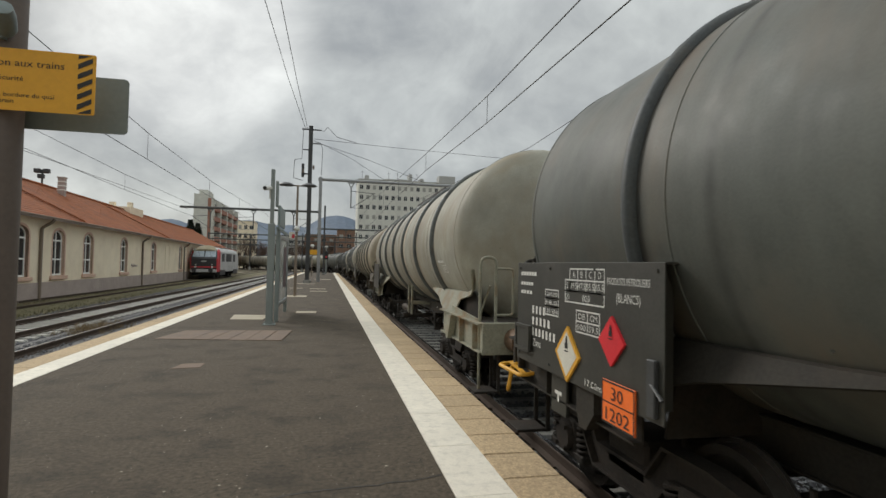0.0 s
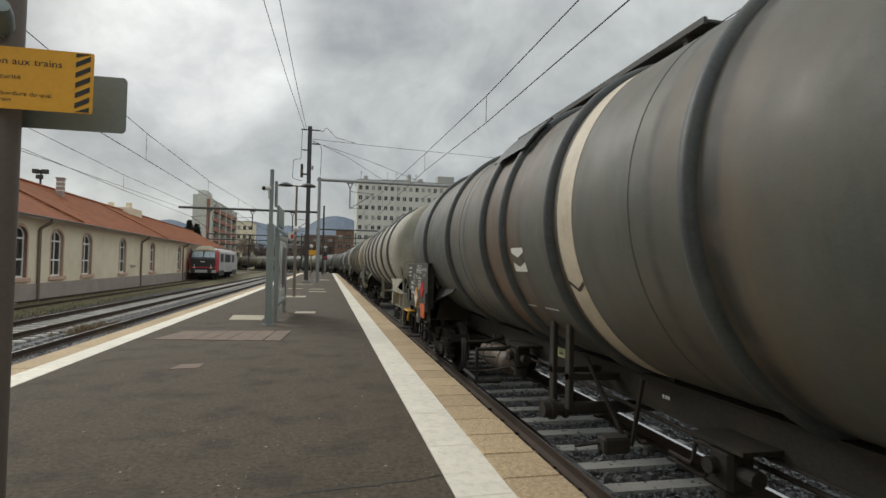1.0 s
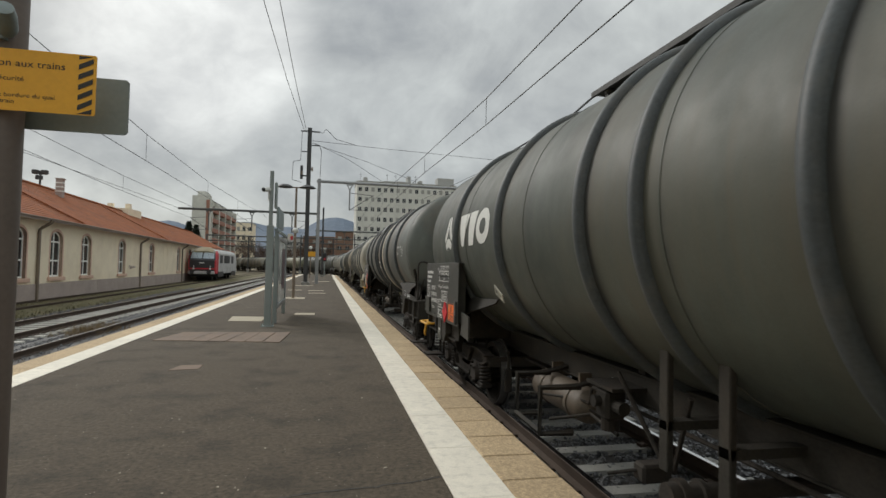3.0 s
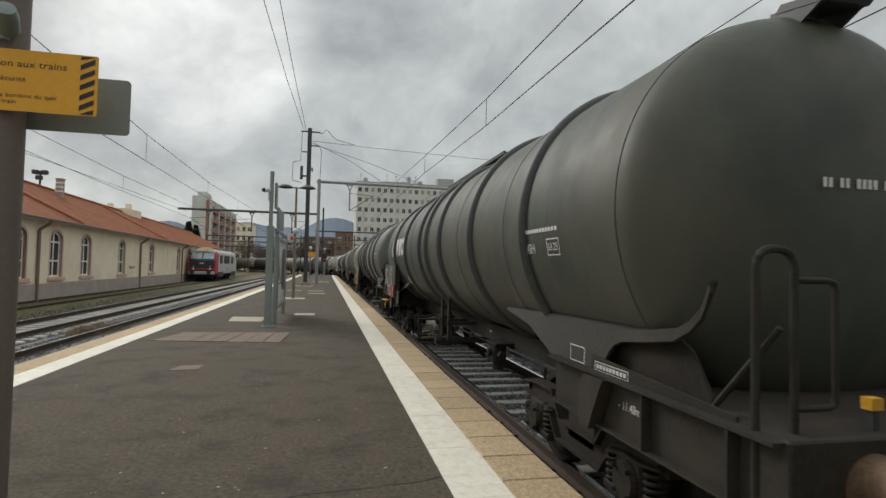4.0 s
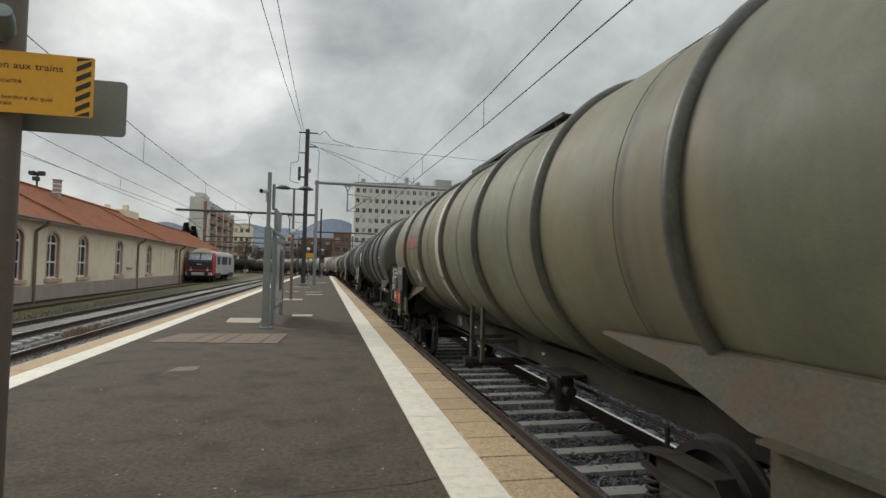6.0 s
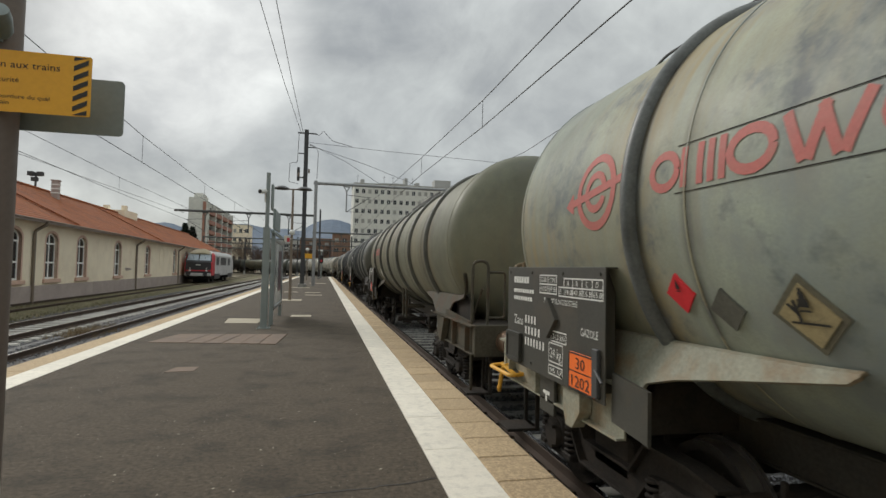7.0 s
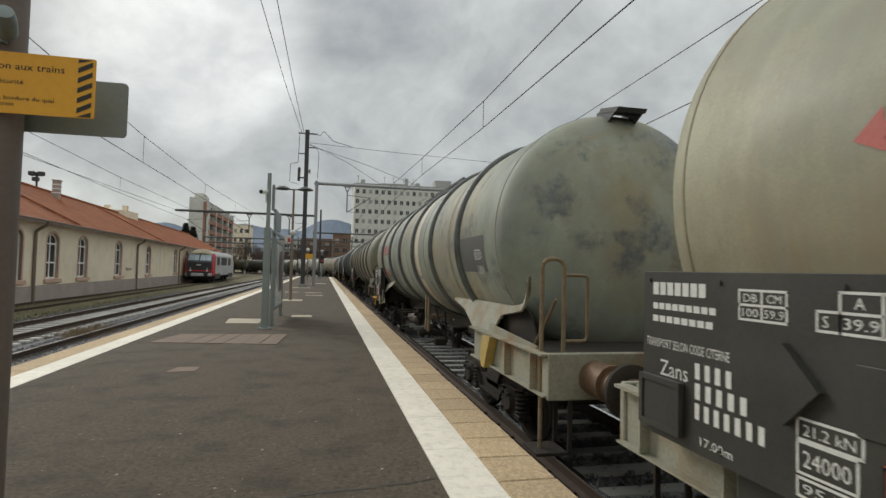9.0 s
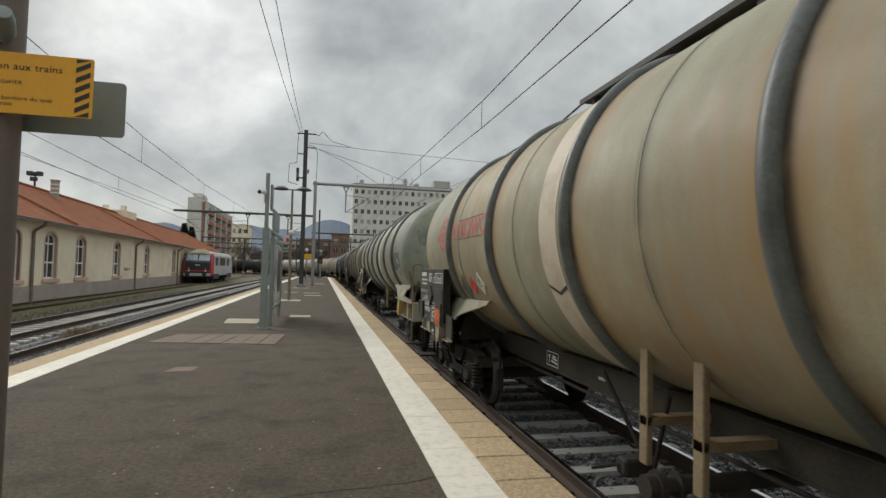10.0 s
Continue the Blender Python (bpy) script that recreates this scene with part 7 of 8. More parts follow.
SPEC[2] = dict(lamp=True, paint=P_CHAR, ring=K_DARK, frame=FRAME_DARK, saddle=FRAME_DARK, rings=RINGS[:3] + (-7.0,) + RINGS[3:], seams=SEAMS, band=None,
               label="charcoal tank wagon with a white emblem and blocks", board=(2.46, 1.16, 2.08, BOARD_DARK), pocket=(0.06, 0.06, 0.45, 0.32), handle=True, bracket=True,
               text=text_bars(0.08, 0.62, 0.74, 0.045, 8) + text_bars(0.08, 0.50, 0.66, 0.04, 6) + text_bars(0.08, 0.40, 0.58, 0.04, 5) + abcd(1.13, 0.71, 1.83, 0.87, ("40.1", "48.1", "58.1", "66.1"), True)
               + [("t", "stoffe gemäss tankcode", 1.06, 0.52, 0.055, 0.75), ("t", "**", 0.98, 0.76, 0.10, 0.12)] + dgcm(1.33, 0.31, 1.75, 0.47, "100", "50.1") + boxed(1.06, 0.24, 1.32, 0.32, "95 U") + boxed(0.07, 0.47, 0.33, 0.53, "23 kg") + boxed(0.07, 0.40, 0.33, 0.47, "20.0") + boxed(0.07, 0.33, 0.33, 0.40, "20.2 kN")
               + number_bars(0.50, 0.46, 0.55, 0.07, 0.105) + [("t", "Zacns", 0.51, 0.14, 0.07, None), ("g", 1.06, 0.04, 1.40, 0.20, 1, 1), ("t", "MAX. 24%", 1.18, 0.12, 0.04, 0.18), ("b", 1.10, 1.14, 0.07, 0.17), ("b", 1.18, 1.37, 0.06, 0.09)],
               signs=((1.64, 0.15, 0.16, "red"),), orange=(1.90, 0.04, 0.41, 0.27), extra=(white_logo, w2_note, end_number, shell_sign("white", 3.62, -32, 0.13)))
SPEC[3] = dict(cage=False, paint=P_OLIVE, ring=K_OLIVE, frame=FRAME_OLIVE, saddle=FRAME_OLIVE, rings=RINGS, seams=SEAMS, band=(-5.67, -5.97),
               label="olive-grey tank wagon with faded red emblem and cream band", board=(1.93, 1.12, 2.03, BOARD_OLIVE), pocket=(0.02, 0.05, 0.38, 0.31),
               text=number_bars(0.03, 0.80, 0.34, 0.07, 0.10) + [("t", "Zans", 0.03, 0.52, 0.07, None)] + boxed(0.03, 0.42, 0.24, 0.49, "95 U") + boxed(0.03, 0.33, 0.24, 0.41, "24 kg") + boxed(0.26, 0.37, 0.50, 0.45, "21.2 kN") + text_bars(0.43, 0.90, 0.83, 0.045, 7) + text_bars(0.43, 1.0, 0.74, 0.035, 9) + text_bars(0.45, 0.92, 0.64, 0.035, 8)
               + [("t", "TRANSPORT DE", 0.46, 0.54, 0.045, 0.36)] + abcd(1.07, 0.74, 1.79, 0.89, ("39.7", "47.7", "55.7", "65.7")) + dgcm(0.45, 0.11, 0.86, 0.25, "100", "59.7", "DB"),
               signs=((1.10, 0.20, 0.165, "red"),), holder=(0.98, 0.48, 0.165), orange=(1.34, 0.02, 0.41, 0.27), extra=(ring_logo, shell_sign("dark", 2.9, -25, 0.16), shell_sign("white", 3.4, -25, 0.15), shell_sign("dark", 3.95, -26, 0.16), end_number, shunting_notice))
SPEC[4] = dict(sill=FRAME_CREAM, posts=(-7.80, -8.10), lever=-8.50, yellow=True, paint=P_PALE, ring=K_PALE, frame=FRAME_TAN, saddle=FRAME_CREAM, rings=RINGS, seams=SEAMS, band=(-8.52, -8.88), handle=True, bracket=True,
               label="pale grey-green tank wagon with blue smudges and amber signs", board=(1.95, 1.12, 2.04, BOARD_OLIVE), pocket=(0.06, 0.03, 0.42, 0.30),
               text=[("t", "GAZOLE", 1.60, 0.42, 0.06, 0.26)] + text_bars(0.18, 0.58, 0.77, 0.06, 6) + text_bars(0.18, 0.70, 0.68, 0.035, 9) + text_bars(0.18, 0.66, 0.61, 0.035, 8) + dgcm(0.83, 0.70, 1.17, 0.85, "100", "59.8", "DB") + abcd(1.22, 0.69, 1.92, 0.83, ("39.8", "47.8", "55.8", "65.8"))
               + [("t", "TRANSPORT SELON CODE CITERNE", 0.92, 0.62, 0.045, 0.62), ("t", "Zans", 0.20, 0.38, 0.09, None)] + number_bars(0.49, 0.41, 0.48, 0.07, 0.10) + boxed(1.08, 0.32, 1.36, 0.40, "21.2 kN") + boxed(1.04, 0.15, 1.30, 0.30, "24 kg") + boxed(1.04, 0.05, 1.30, 0.12, "95 U"),
               signs=(), holder=(1.05, 0.50, 0.165), orange=(1.44, 0.02, 0.39, 0.27), extra=(ring_logo, w4_note, shell_sign("red", 2.55, -23, 0.12), shell_sign("dark", 2.88, -26, 0.12), shell_sign("yellow", 3.36, -25.5, 0.19)))
SPEC[5] = dict(sill=FRAME_CREAM, cage=False, paint=P_BEIGE, ring=K_PALE, frame=FRAME_TAN, saddle=FRAME_CREAM, rings=RINGS, seams=SEAMS, band=(-5.67, -6.03),
               label="beige-grey tank wagon with red emblem and cream band", board=(1.93, 1.11, 2.02, BOARD_DARK), pocket=(0.02, 0.05, 0.38, 0.33),
               text=text_bars(0.10, 0.55, 0.78, 0.07, 7) + text_bars(0.10, 0.62, 0.70, 0.035, 9) + text_bars(0.10, 0.60, 0.63, 0.035, 8) + [("t", "TRANSPORT SELON CODE CITERNE", 0.04, 0.49, 0.05, 0.66), ("t", "Zans", 0.17, 0.34, 0.09, None), ("t", "17.00m", 0.50, 0.05, 0.045, 0.22)] + dgcm(0.76, 0.70, 1.02, 0.83, "100", "59.9", "DB")
               + abcd(1.16, 0.69, 1.89, 0.84, ("39.9", "47.9", "57.9", "65.9")) + number_bars(0.46, 0.37, 0.48, 0.08, 0.10) + boxed(1.07, 0.26, 1.34, 0.34, "21.2 kN") + boxed(1.07, 0.13, 1.32, 0.25, "24000") + boxed(1.07, 0.04, 1.32, 0.11, "95 U"),
               signs=(), holder=(1.03, 0.46, 0.165), panel=(1.32, 0.34, 1.89, 0.59), orange=(1.42, 0.0, 0.39, 0.27), extra=(ring_logo, shell_sign("dark", 2.62, -29, 0.20), shell_sign("red", 3.05, -27, 0.13), shell_sign("white", 3.45, -25.5, 0.16), shunting_notice))
SPEC[0] = dict(paint=P_CREAM, ring=K_PALE, frame=FRAME_CREAM, saddle=FRAME_CREAM, rings=RINGS, seams=SEAMS, band=(-8.1, -8.5), label="pale cream-grey tank wagon with dark stiffening rings", extra=(w0_note,))
FAR = [dict(paint=P_CREAM, ring=K_PALE, frame=FRAME_OLIVE, saddle=FRAME_CREAM, rings=RINGS, seams=SEAMS, label="cream tank wagon with dark rings, far along the train"),
       dict(paint=P_BROWN, ring=K_OLIVE, frame=FRAME_OLIVE, saddle=FRAME_OLIVE, rings=RINGS, seams=SEAMS, label="brownish tank wagon with dark rings, far along the train"),
       dict(paint=P_OLIVE, ring=K_OLIVE, frame=FRAME_DARK, saddle=FRAME_OLIVE, rings=RINGS, seams=SEAMS, label="olive tank wagon with dark rings, far along the train"),
       dict(paint=P_CHAR, ring=K_DARK, frame=FRAME_DARK, saddle=FRAME_DARK, rings=RINGS, seams=SEAMS, label="charcoal tank wagon far along the train")]

wagons, wheelsets = [], []
for n in range(5, 0, -1):
    w, sets = make_wagon(SPEC[n])
    wagons.append((n - 1, w))
    wheelsets += sets
w, sets = make_wagon(SPEC[0])
wagons.append((-1, w))
wheelsets += sets
far_first = [make_wagon(s, False)[0] for s in FAR]
for w in far_first:
    tagged(w, group="tank wagons of the train")
ORDER = (1, 0, 0, 3, 3, 2, 3, 0, 0, 1, 0, 2, 1, 0)
seen_kind = set()
for i, k in enumerate(ORDER):
    if k in seen_kind:
        w = copy_thing(far_first[k], Matrix.Identity(4))
    else:
        w = far_first[k]
        seen_kind.add(k)
    wagons.append((-2 - i, w))
    wheelsets += [o for o in w.children if o.name.startswith("wheelset")]

# ---- things on the platform ----
pole = thing("sign_pole", "dark taupe steel pole with a yellow warning sign", "pole", pose(-1.395, 2.70, 0))
bm = bmesh.new()
rod(bm, (0, 0, 0), (0, 0, 4.4), 0.085, 28)
rod(bm, (0, 0, 0), (0, 0, 0.02), 0.16, 20)
part("shaft", bm, TAUPE_POLE, pole, smooth=True)
bm = bmesh.new()


def rounded_sheet(bm, x0, x1, z0, z1, y0, y1, r=0.015, n=4, mat=0):
    pts = []
    for cx, cz, a0 in ((x1 - r, z1 - r, 0), (x0 + r, z1 - r, 90), (x0 + r, z0 + r, 180), (x1 - r, z0 + r, 270)):
        for i in range(n + 1):
            a = radians(a0 + 90 * i / n)
            pts.append((cx + r * math.cos(a), cz + r * math.sin(a)))
    f = [bm.verts.new((x, y0, z)) for x, z in pts]
    b = [bm.verts.new((x, y1, z)) for x, z in pts]
    fs = [bm.faces.new(f), bm.faces.new(b[::-1])]
    for i in range(len(pts)):
        j = (i + 1) % len(pts)
        fs.append(bm.faces.new((f[i], f[j], b[j], b[i])))
    for q in fs:
        q.material_index = mat
    bmesh.ops.recalc_face_normals(bm, faces=fs)


SX0, SX1, SZ0, SZ1 = -0.46, 0.405, 2.117, 2.378
rounded_sheet(bm, SX0, SX1, SZ0, SZ1, -0.103, -0.098, 0.008)
sign_at = lambda u, v: (u, -0.1045, v)
for k in range(7):
    z = SZ0 + 0.005 + 0.044 * k
    lo, hi = (SX1 - 0.068, SX1 - 0.012)
    q = [(lo, z - 0.030), (hi, z), (hi, z + 0.022), (lo, z - 0.008)]
    q = [(u, min(max(v, SZ0 + 0.004), SZ1 - 0.006)) for u, v in q]
    bm.faces.new([bm.verts.new(sign_at(u, v)) for u, v in q]).material_index = 1
for text, x1, z, h in (("Attention aux trains", 0.285, 2.304, 0.031), ("Pour votre sécurité", 0.133, 2.243, 0.022), ("Eloignez-vous de la bordure du quai", 0.250, 2.174, 0.019), ("au passage du train", 0.100, 2.148, 0.019)):
    wd = letters(text)[2] * h * 1.12
    write(bm, text, lambda u, v, x1=x1, z=z, wd=wd: sign_at(x1 - wd + u, z + v), h, wd, 1)
# clamps
for z in (2.19, 2.31):
    box(bm, -0.10, 0.10, -0.098, 0.0, z - 0.012, z + 0.012, mat=2)
part("warning_sign", bm, [YELLOW_SIGN, BLACK, STEEL], pole, "yellow warning sign with black stripes and French text")
bm = bmesh.new()
rounded_sheet(bm, -0.02, 0.47, 2.085, 2.345, 0.098, 0.104, 0.02)
box(bm, -0.09, 0.09, 0.0, 0.098, 2.20, 2.23)
part("back_sign", bm, SIGN_BACK, pole, "grey back of a second sign")
bm = bmesh.new()
lathe(bm, [(0.012, -0.08), (0.034, -0.076), (0.042, -0.03), (0.040, 0.04), (0.024, 0.07), (0.01, 0.075)], 20, "y")
bmesh.ops.transform(bm, matrix=Matrix.Translation((0.075, -0.14, 2.475)) @ Euler((radians(-25), 0, radians(20))).to_matrix().to_4x4(), verts=bm.verts)
tube(bm, rounded([(0.02, -0.05, 2.47), (0.02, -0.15, 2.545), (0.09, -0.17, 2.535), (0.115, -0.15, 2.49)], 0.03), 0.008, 6)
box(bm, 0.0, 0.05, -0.10, 0.0, 2.42, 2.45)
part("loudspeaker", bm, SIGN_BACK, pole, "small grey loudspeaker", smooth=True)

cam_post = thing("camera_post", "grey-green steel post with a surveillance camera and notice case", "post", pose(-1.35, 13.85, 0))
bm = bmesh.new()
box(bm, -0.080, 0.080, -0.08, 0.08, 0, 2.45, 0.015)
part("lower_post", bm, GREY_POST, cam_post)
bm = bmesh.new()
box(bm, -0.045, 0.045, -0.045, 0.045, 2.45, 3.78, 0.01)
part("upper_post", bm, GREY_POST, cam_post)
bm = bmesh.new()
box(bm, -0.15, 0.15, -0.15, 0.15, 0.0, 0.02, 0.005)
for x in (-0.12, 0.12):
    for y in (-0.12, 0.12):
        rod(bm, (x, y, 0.02), (x, y, 0.06), 0.015, 6)
part("base_plate", bm, GREY_POST, cam_post)
bm = bmesh.new()
rod(bm, (-0.06, -0.02, 3.32), (-0.16, -0.25, 3.28), 0.055, 14)
rod(bm, (-0.16, -0.25, 3.28), (-0.165, -0.262, 3.278), 0.045, 14, mat=1)
box(bm, -0.08, 0.0, -0.03, 0.03, 3.05, 3.36, 0.01)
part("camera_housing", bm, [WHITE, BLACK], cam_post, "white bullet camera with a dark lens")
bm = bmesh.new()
box(bm, 0.07, 0.13, -0.02, 0.22, 2.86, 3.52, 0.03)
part("control_box", bm, GREY_POST, cam_post, "flat grey box fixed to the post")
case = thing("notice_case", "tall glazed notice case in a pale grey frame", "notice board", pose(-1.25, 14.55, 0))
bm = bmesh.new()
for y in (0.0, 2.9):
    box(bm, -0.05, 0.05, y - 0.05, y + 0.05, 0, 2.25 if y else 2.35, 0.01)
part("leg", bm, GREY_POST, case)
bm = bmesh.new()
for z in (0.42, 2.18):
    box(bm, -0.06, 0.06, 0.05, 2.85, z - 0.05, z + 0.05, 0.01)
for y in (0.08, 2.82):
    box(bm, -0.058, 0.058, y - 0.04, y + 0.04, 0.47, 2.13)
part("case_frame", bm, STEEL, case, "pale metal case frame")
bm = bmesh.new()
box(bm, -0.03, 0.03, 0.12, 2.78, 0.47, 2.13)
box(bm, 0.030, 0.034, 0.3, 1.2, 0.9, 1.9, mat=1)
box(bm, 0.030, 0.034, 1.5, 2.5, 0.8, 1.95, mat=2)
part("poster_panel", bm, [CASE_GLASS, CASE_GLASS, POSTER], case, "glazed panel with faded notices")
bm = bmesh.new()
box(bm, -0.03, 0.03, 0.0, 1.7, 2.46, 2.98, 0.01)
box(bm, -0.02, 0.02, 0.0, 0.1, 2.2, 2.45)
box(bm, -0.04, 0.04, -0.3, 2.9, 2.34, 2.40)
part("flag_sign", bm, SIGN_BACK, case, "grey box sign above the case")

lamp = thing("platform_lamp", "brown lamp post with two saucer lamps", "lamp post", pose(-1.42, 25.6, 0))
bm = bmesh.new()
rod(bm, (0, 0, 0), (0, 0, 5.0), 0.07, 12, 0.045)
part("shaft", bm, BROWN_POLE, lamp)
bm = bmesh.new()
rod(bm, (-0.5, 0, 5.02), (0.5, 0, 5.02), 0.03, 8)
part("arm", bm, BROWN_POLE, lamp)
for s in (-1, 1):
    bm = bmesh.new()
    lathe(bm, [(0.01, 0.10), (0.16, 0.085), (0.30, 0.02), (0.36, -0.03), (0.34, -0.05), (0.20, -0.07), (0.01, -0.09)], 24, "z")
    part("lamp_head", bm, DARK_STEEL, lamp, "dark saucer lamp head", pose(s * 0.50, 0, 5.06), True)
bm = bmesh.new()
bmesh.ops.create_uvsphere(bm, u_segments=16, v_segments=10, radius=0.13)
part("globe", bm, WHITE, lamp, "round white globe", pose(0.02, -0.14, 3.05), True)
bm = bmesh.new()
box(bm, -0.32, -0.08, -0.10, -0.07, 2.62, 2.90, 0.005)
box(bm, -0.20, -0.08, -0.108, -0.100, 2.62, 2.80, mat=1)
box(bm, -0.1, 0.0, -0.09, -0.05, 2.74, 2.78)
part("red_sign", bm, [WHITE_SIGN, LOCO_RED], lamp, "small red and white sign")

sign2 = thing("yellow_sign_post", "thin post with a yellow sign and white globe", "sign", pose(-1.78, 64.0, 0))
bm = bmesh.new()
rod(bm, (0, 0, 0), (0, 0, 3.4), 0.06, 8)
part("shaft", bm, BROWN_POLE, sign2)
bm = bmesh.new()
box(bm, -0.62, 0.55, -0.10, -0.07, 2.50, 3.05, 0.005)
part("sign_plate", bm, YELLOW_SIGN, sign2, "plain yellow sign")
bm = bmesh.new()
bmesh.ops.create_uvsphere(bm, u_segments=12, v_segments=8, radius=0.2)
part("globe", bm, WHITE, sign2, "white globe", pose(0, 0, 3.5), True)
signal = thing("platform_signal", "dark signal head with a red mark on a post", "signal", pose(-0.25, 80.0, 0))
bm = bmesh.new()
rod(bm, (0, 0, 0), (0, 0, 4.0), 0.09, 8)
part("shaft", bm, GREY_POST, signal)
bm = bmesh.new()
box(bm, -0.28, 0.28, -0.25, 0.0, 2.1, 3.3, 0.1)
box(bm, -0.12, 0.12, -0.262, -0.25, 2.3, 2.6, mat=1)
part("signal_head", bm, [BLACK, LOCO_RED], signal)
bm = bmesh.new()
box(bm, -0.5, 0.2, -0.2, 0.0, 3.85, 4.05)
part("top_bar", bm, WHITE, signal)

# ---- cover slabs and patches on the asphalt, a few millimetres proud ----
cover = thing("cover_slab_row", "row of reddish concrete cover slabs let into the asphalt", "slab")
rnd = random.Random(21)
for k in range(7):
    f0, f1 = k / 7 + 0.004, (k + 1) / 7 - 0.004
    lo = [(-3.20 + 2.38 * f, 11.35 - 0.40 * f) for f in (f0, f1)]
    hi = [(-2.95 + 2.23 * f, 12.65 - 0.10 * f) for f in (f0, f1)]
    bm = bmesh.new()
    slab(bm, [lo[0], lo[1], hi[1], hi[0]], -0.05, 0.008 + rnd.uniform(0, 0.006))
    part("cover_slab", bm, RED_SLAB, cover)
bm = bmesh.new()
slab(bm, [(-2.09, 8.22), (-1.72, 8.28), (-1.72, 8.62), (-2.02, 8.60)], -0.05, 0.006)
solo("manhole_cover", bm, RED_SLAB, "small dull brown inspection cover in the asphalt", "manhole cover")
for q, nm in (([(-2.45, 15.1), (-1.62, 15.0), (-1.62, 16.3), (-2.55, 16.4)], "x"), ([(-1.9, 25.1), (-0.9, 25.0), (-0.9, 26.1), (-1.9, 26.2)], "x"), ([(-2.4, 40.9), (-0.9, 40.9), (-0.9, 41.6), (-2.4, 41.6)], "x"),
              ([(-0.9, 30.0), (0.0, 30.0), (0.0, 30.5), (-0.9, 30.5)], "x"), ([(-1.0, 33.0), (-0.1, 33.0), (-0.1, 33.5), (-1.0, 33.5)], "x"), ([(-2.2, 33.5), (-1.4, 33.5), (-1.4, 34.0), (-2.2, 34.0)], "x"), ([(-1.2, 52.0), (0.3, 52.0), (0.3, 53.2), (-1.2, 53.2)], "x"), ([(-0.90, 17.0), (-0.3, 17.0), (-0.3, 17.6), (-0.9, 17.6)], "x")):
    bm = bmesh.new()
    slab(bm, q, -0.05, 0.007)
    solo("concrete_patch", bm, PALE_SLAB, "pale concrete patch round a post foot in the asphalt", "slab", group="patches in the platform")
# cracks in the asphalt, thin dark strips with a wandering line
rnd = random.Random(11)
for x0, y0, x1, y1 in ((-0.9, 3.45, 0.84, 3.95),):
    bm = bmesh.new()
    pts = []
    n = 26
    for i in range(n + 1):
        t = i / n
        pts.append(Vector((x0 + (x1 - x0) * t + rnd.gauss(0, 0.012), y0 + (y1 - y0) * t + rnd.gauss(0, 0.012) + 0.06 * math.sin(5 * t), 0.0035)))
    for a, b in zip(pts, pts[1:]):
        d = (b - a).normalized()
        s = Vector((-d.y, d.x, 0)) * (0.005 if y0 < 4 else 0.003)
        bm.faces.new([bm.verts.new(p) for p in (a - s, b - s, b + s, a + s)])
    part("crack", bm, BLACK, platform, "thin crack in the asphalt")
# pale specks of grit and gum
vs, fs = [], []
for k in range(1500):
    x, y = rnd.uniform(-3.4, 0.8), 2.2 + rnd.random() ** 1.6 * 22
    r = rnd.uniform(0.002, 0.005) if k > 160 else rnd.uniform(0.005, 0.012)
    i = len(vs)
    vs += [(x + r * math.cos(a), y + r * math.sin(a), 0.0030) for a in (0, 1.05, 2.1, 3.14, 4.2, 5.2)]
    fs.append(tuple(range(i, i + 6)))
me = bpy.data.meshes.new("grit")
me.from_pydata(vs, [], fs)
me.materials.append(PALE_SLAB)
g = part("grit", me, None, platform, "pale specks of grit and gum")
g["kind"] = "stuff"

# ---- overhead line ----


def mast(name, label, x, y, h, w=0.30, mat=DARK_STEEL):
    m = thing(name, label, "mast", pose(x, y, 0))
    bm = bmesh.new()
    box(bm, -w / 2, w / 2, -w / 2, -w / 2 + 0.03, -0.7, h)
    box(bm, -w / 2, w / 2, w / 2 - 0.03, w / 2, -0.7, h)
    box(bm, -0.012, 0.012, -w / 2 + 0.03, w / 2 - 0.03, -0.7, h)
    part("column", bm, mat, m)
    bm = bmesh.new()
    box(bm, -w, w, -w, w, -0.7, 0.25, 0.03)
    part("footing", bm, CONCRETE, m)
    return m


main_mast = mast("catenary_mast", "tall dark steel catenary mast with insulators and brackets", -1.50, 42.3, 11.9)
bm = bmesh.new()
box(bm, -0.65, 0.75, -0.05, 0.05, 11.60, 11.68)
box(bm, -0.55, 0.0, -0.04, 0.04, 10.05, 10.12)
box(bm, 0.0, 0.75, -0.04, 0.04, 10.55, 10.62)
part("cross_arm", bm, DARK_STEEL, main_mast)
bm = bmesh.new()
tube(bm, rounded([(-0.55, 0, 11.65), (-0.62, 0, 9.4), (-1.15, 0, 9.3), (-1.2, 0, 7.9), (-0.5, 0, 7.75)], 0.1), 0.02, 5)
tube(bm, rounded([(0.75, 0, 11.65), (0.95, 0, 11.5), (1.2, 0, 11.95), (1.9, 0, 11.2), (3.4, 0, 10.85)], 0.2), 0.02, 5)
tube(bm, rounded([(0.75, 0, 10.55), (0.9, 0, 10.2), (0.85, 0, 8.2)], 0.1), 0.02, 5)
part("jumper_cable", bm, WIRE, main_mast)
for z in (8.3, 8.6):
    bm = bmesh.new()
    lathe(bm, [(0.05, 0), (0.09, 0.05), (0.05, 0.1), (0.09, 0.15), (0.05, 0.2), (0.09, 0.25), (0.05, 0.3)], 12, "z")
    part("insulator", bm, BROWN_POLE, main_mast, "", pose(-0.5 if z < 8.5 else 0.25, -0.1, z), True)
bm = bmesh.new()
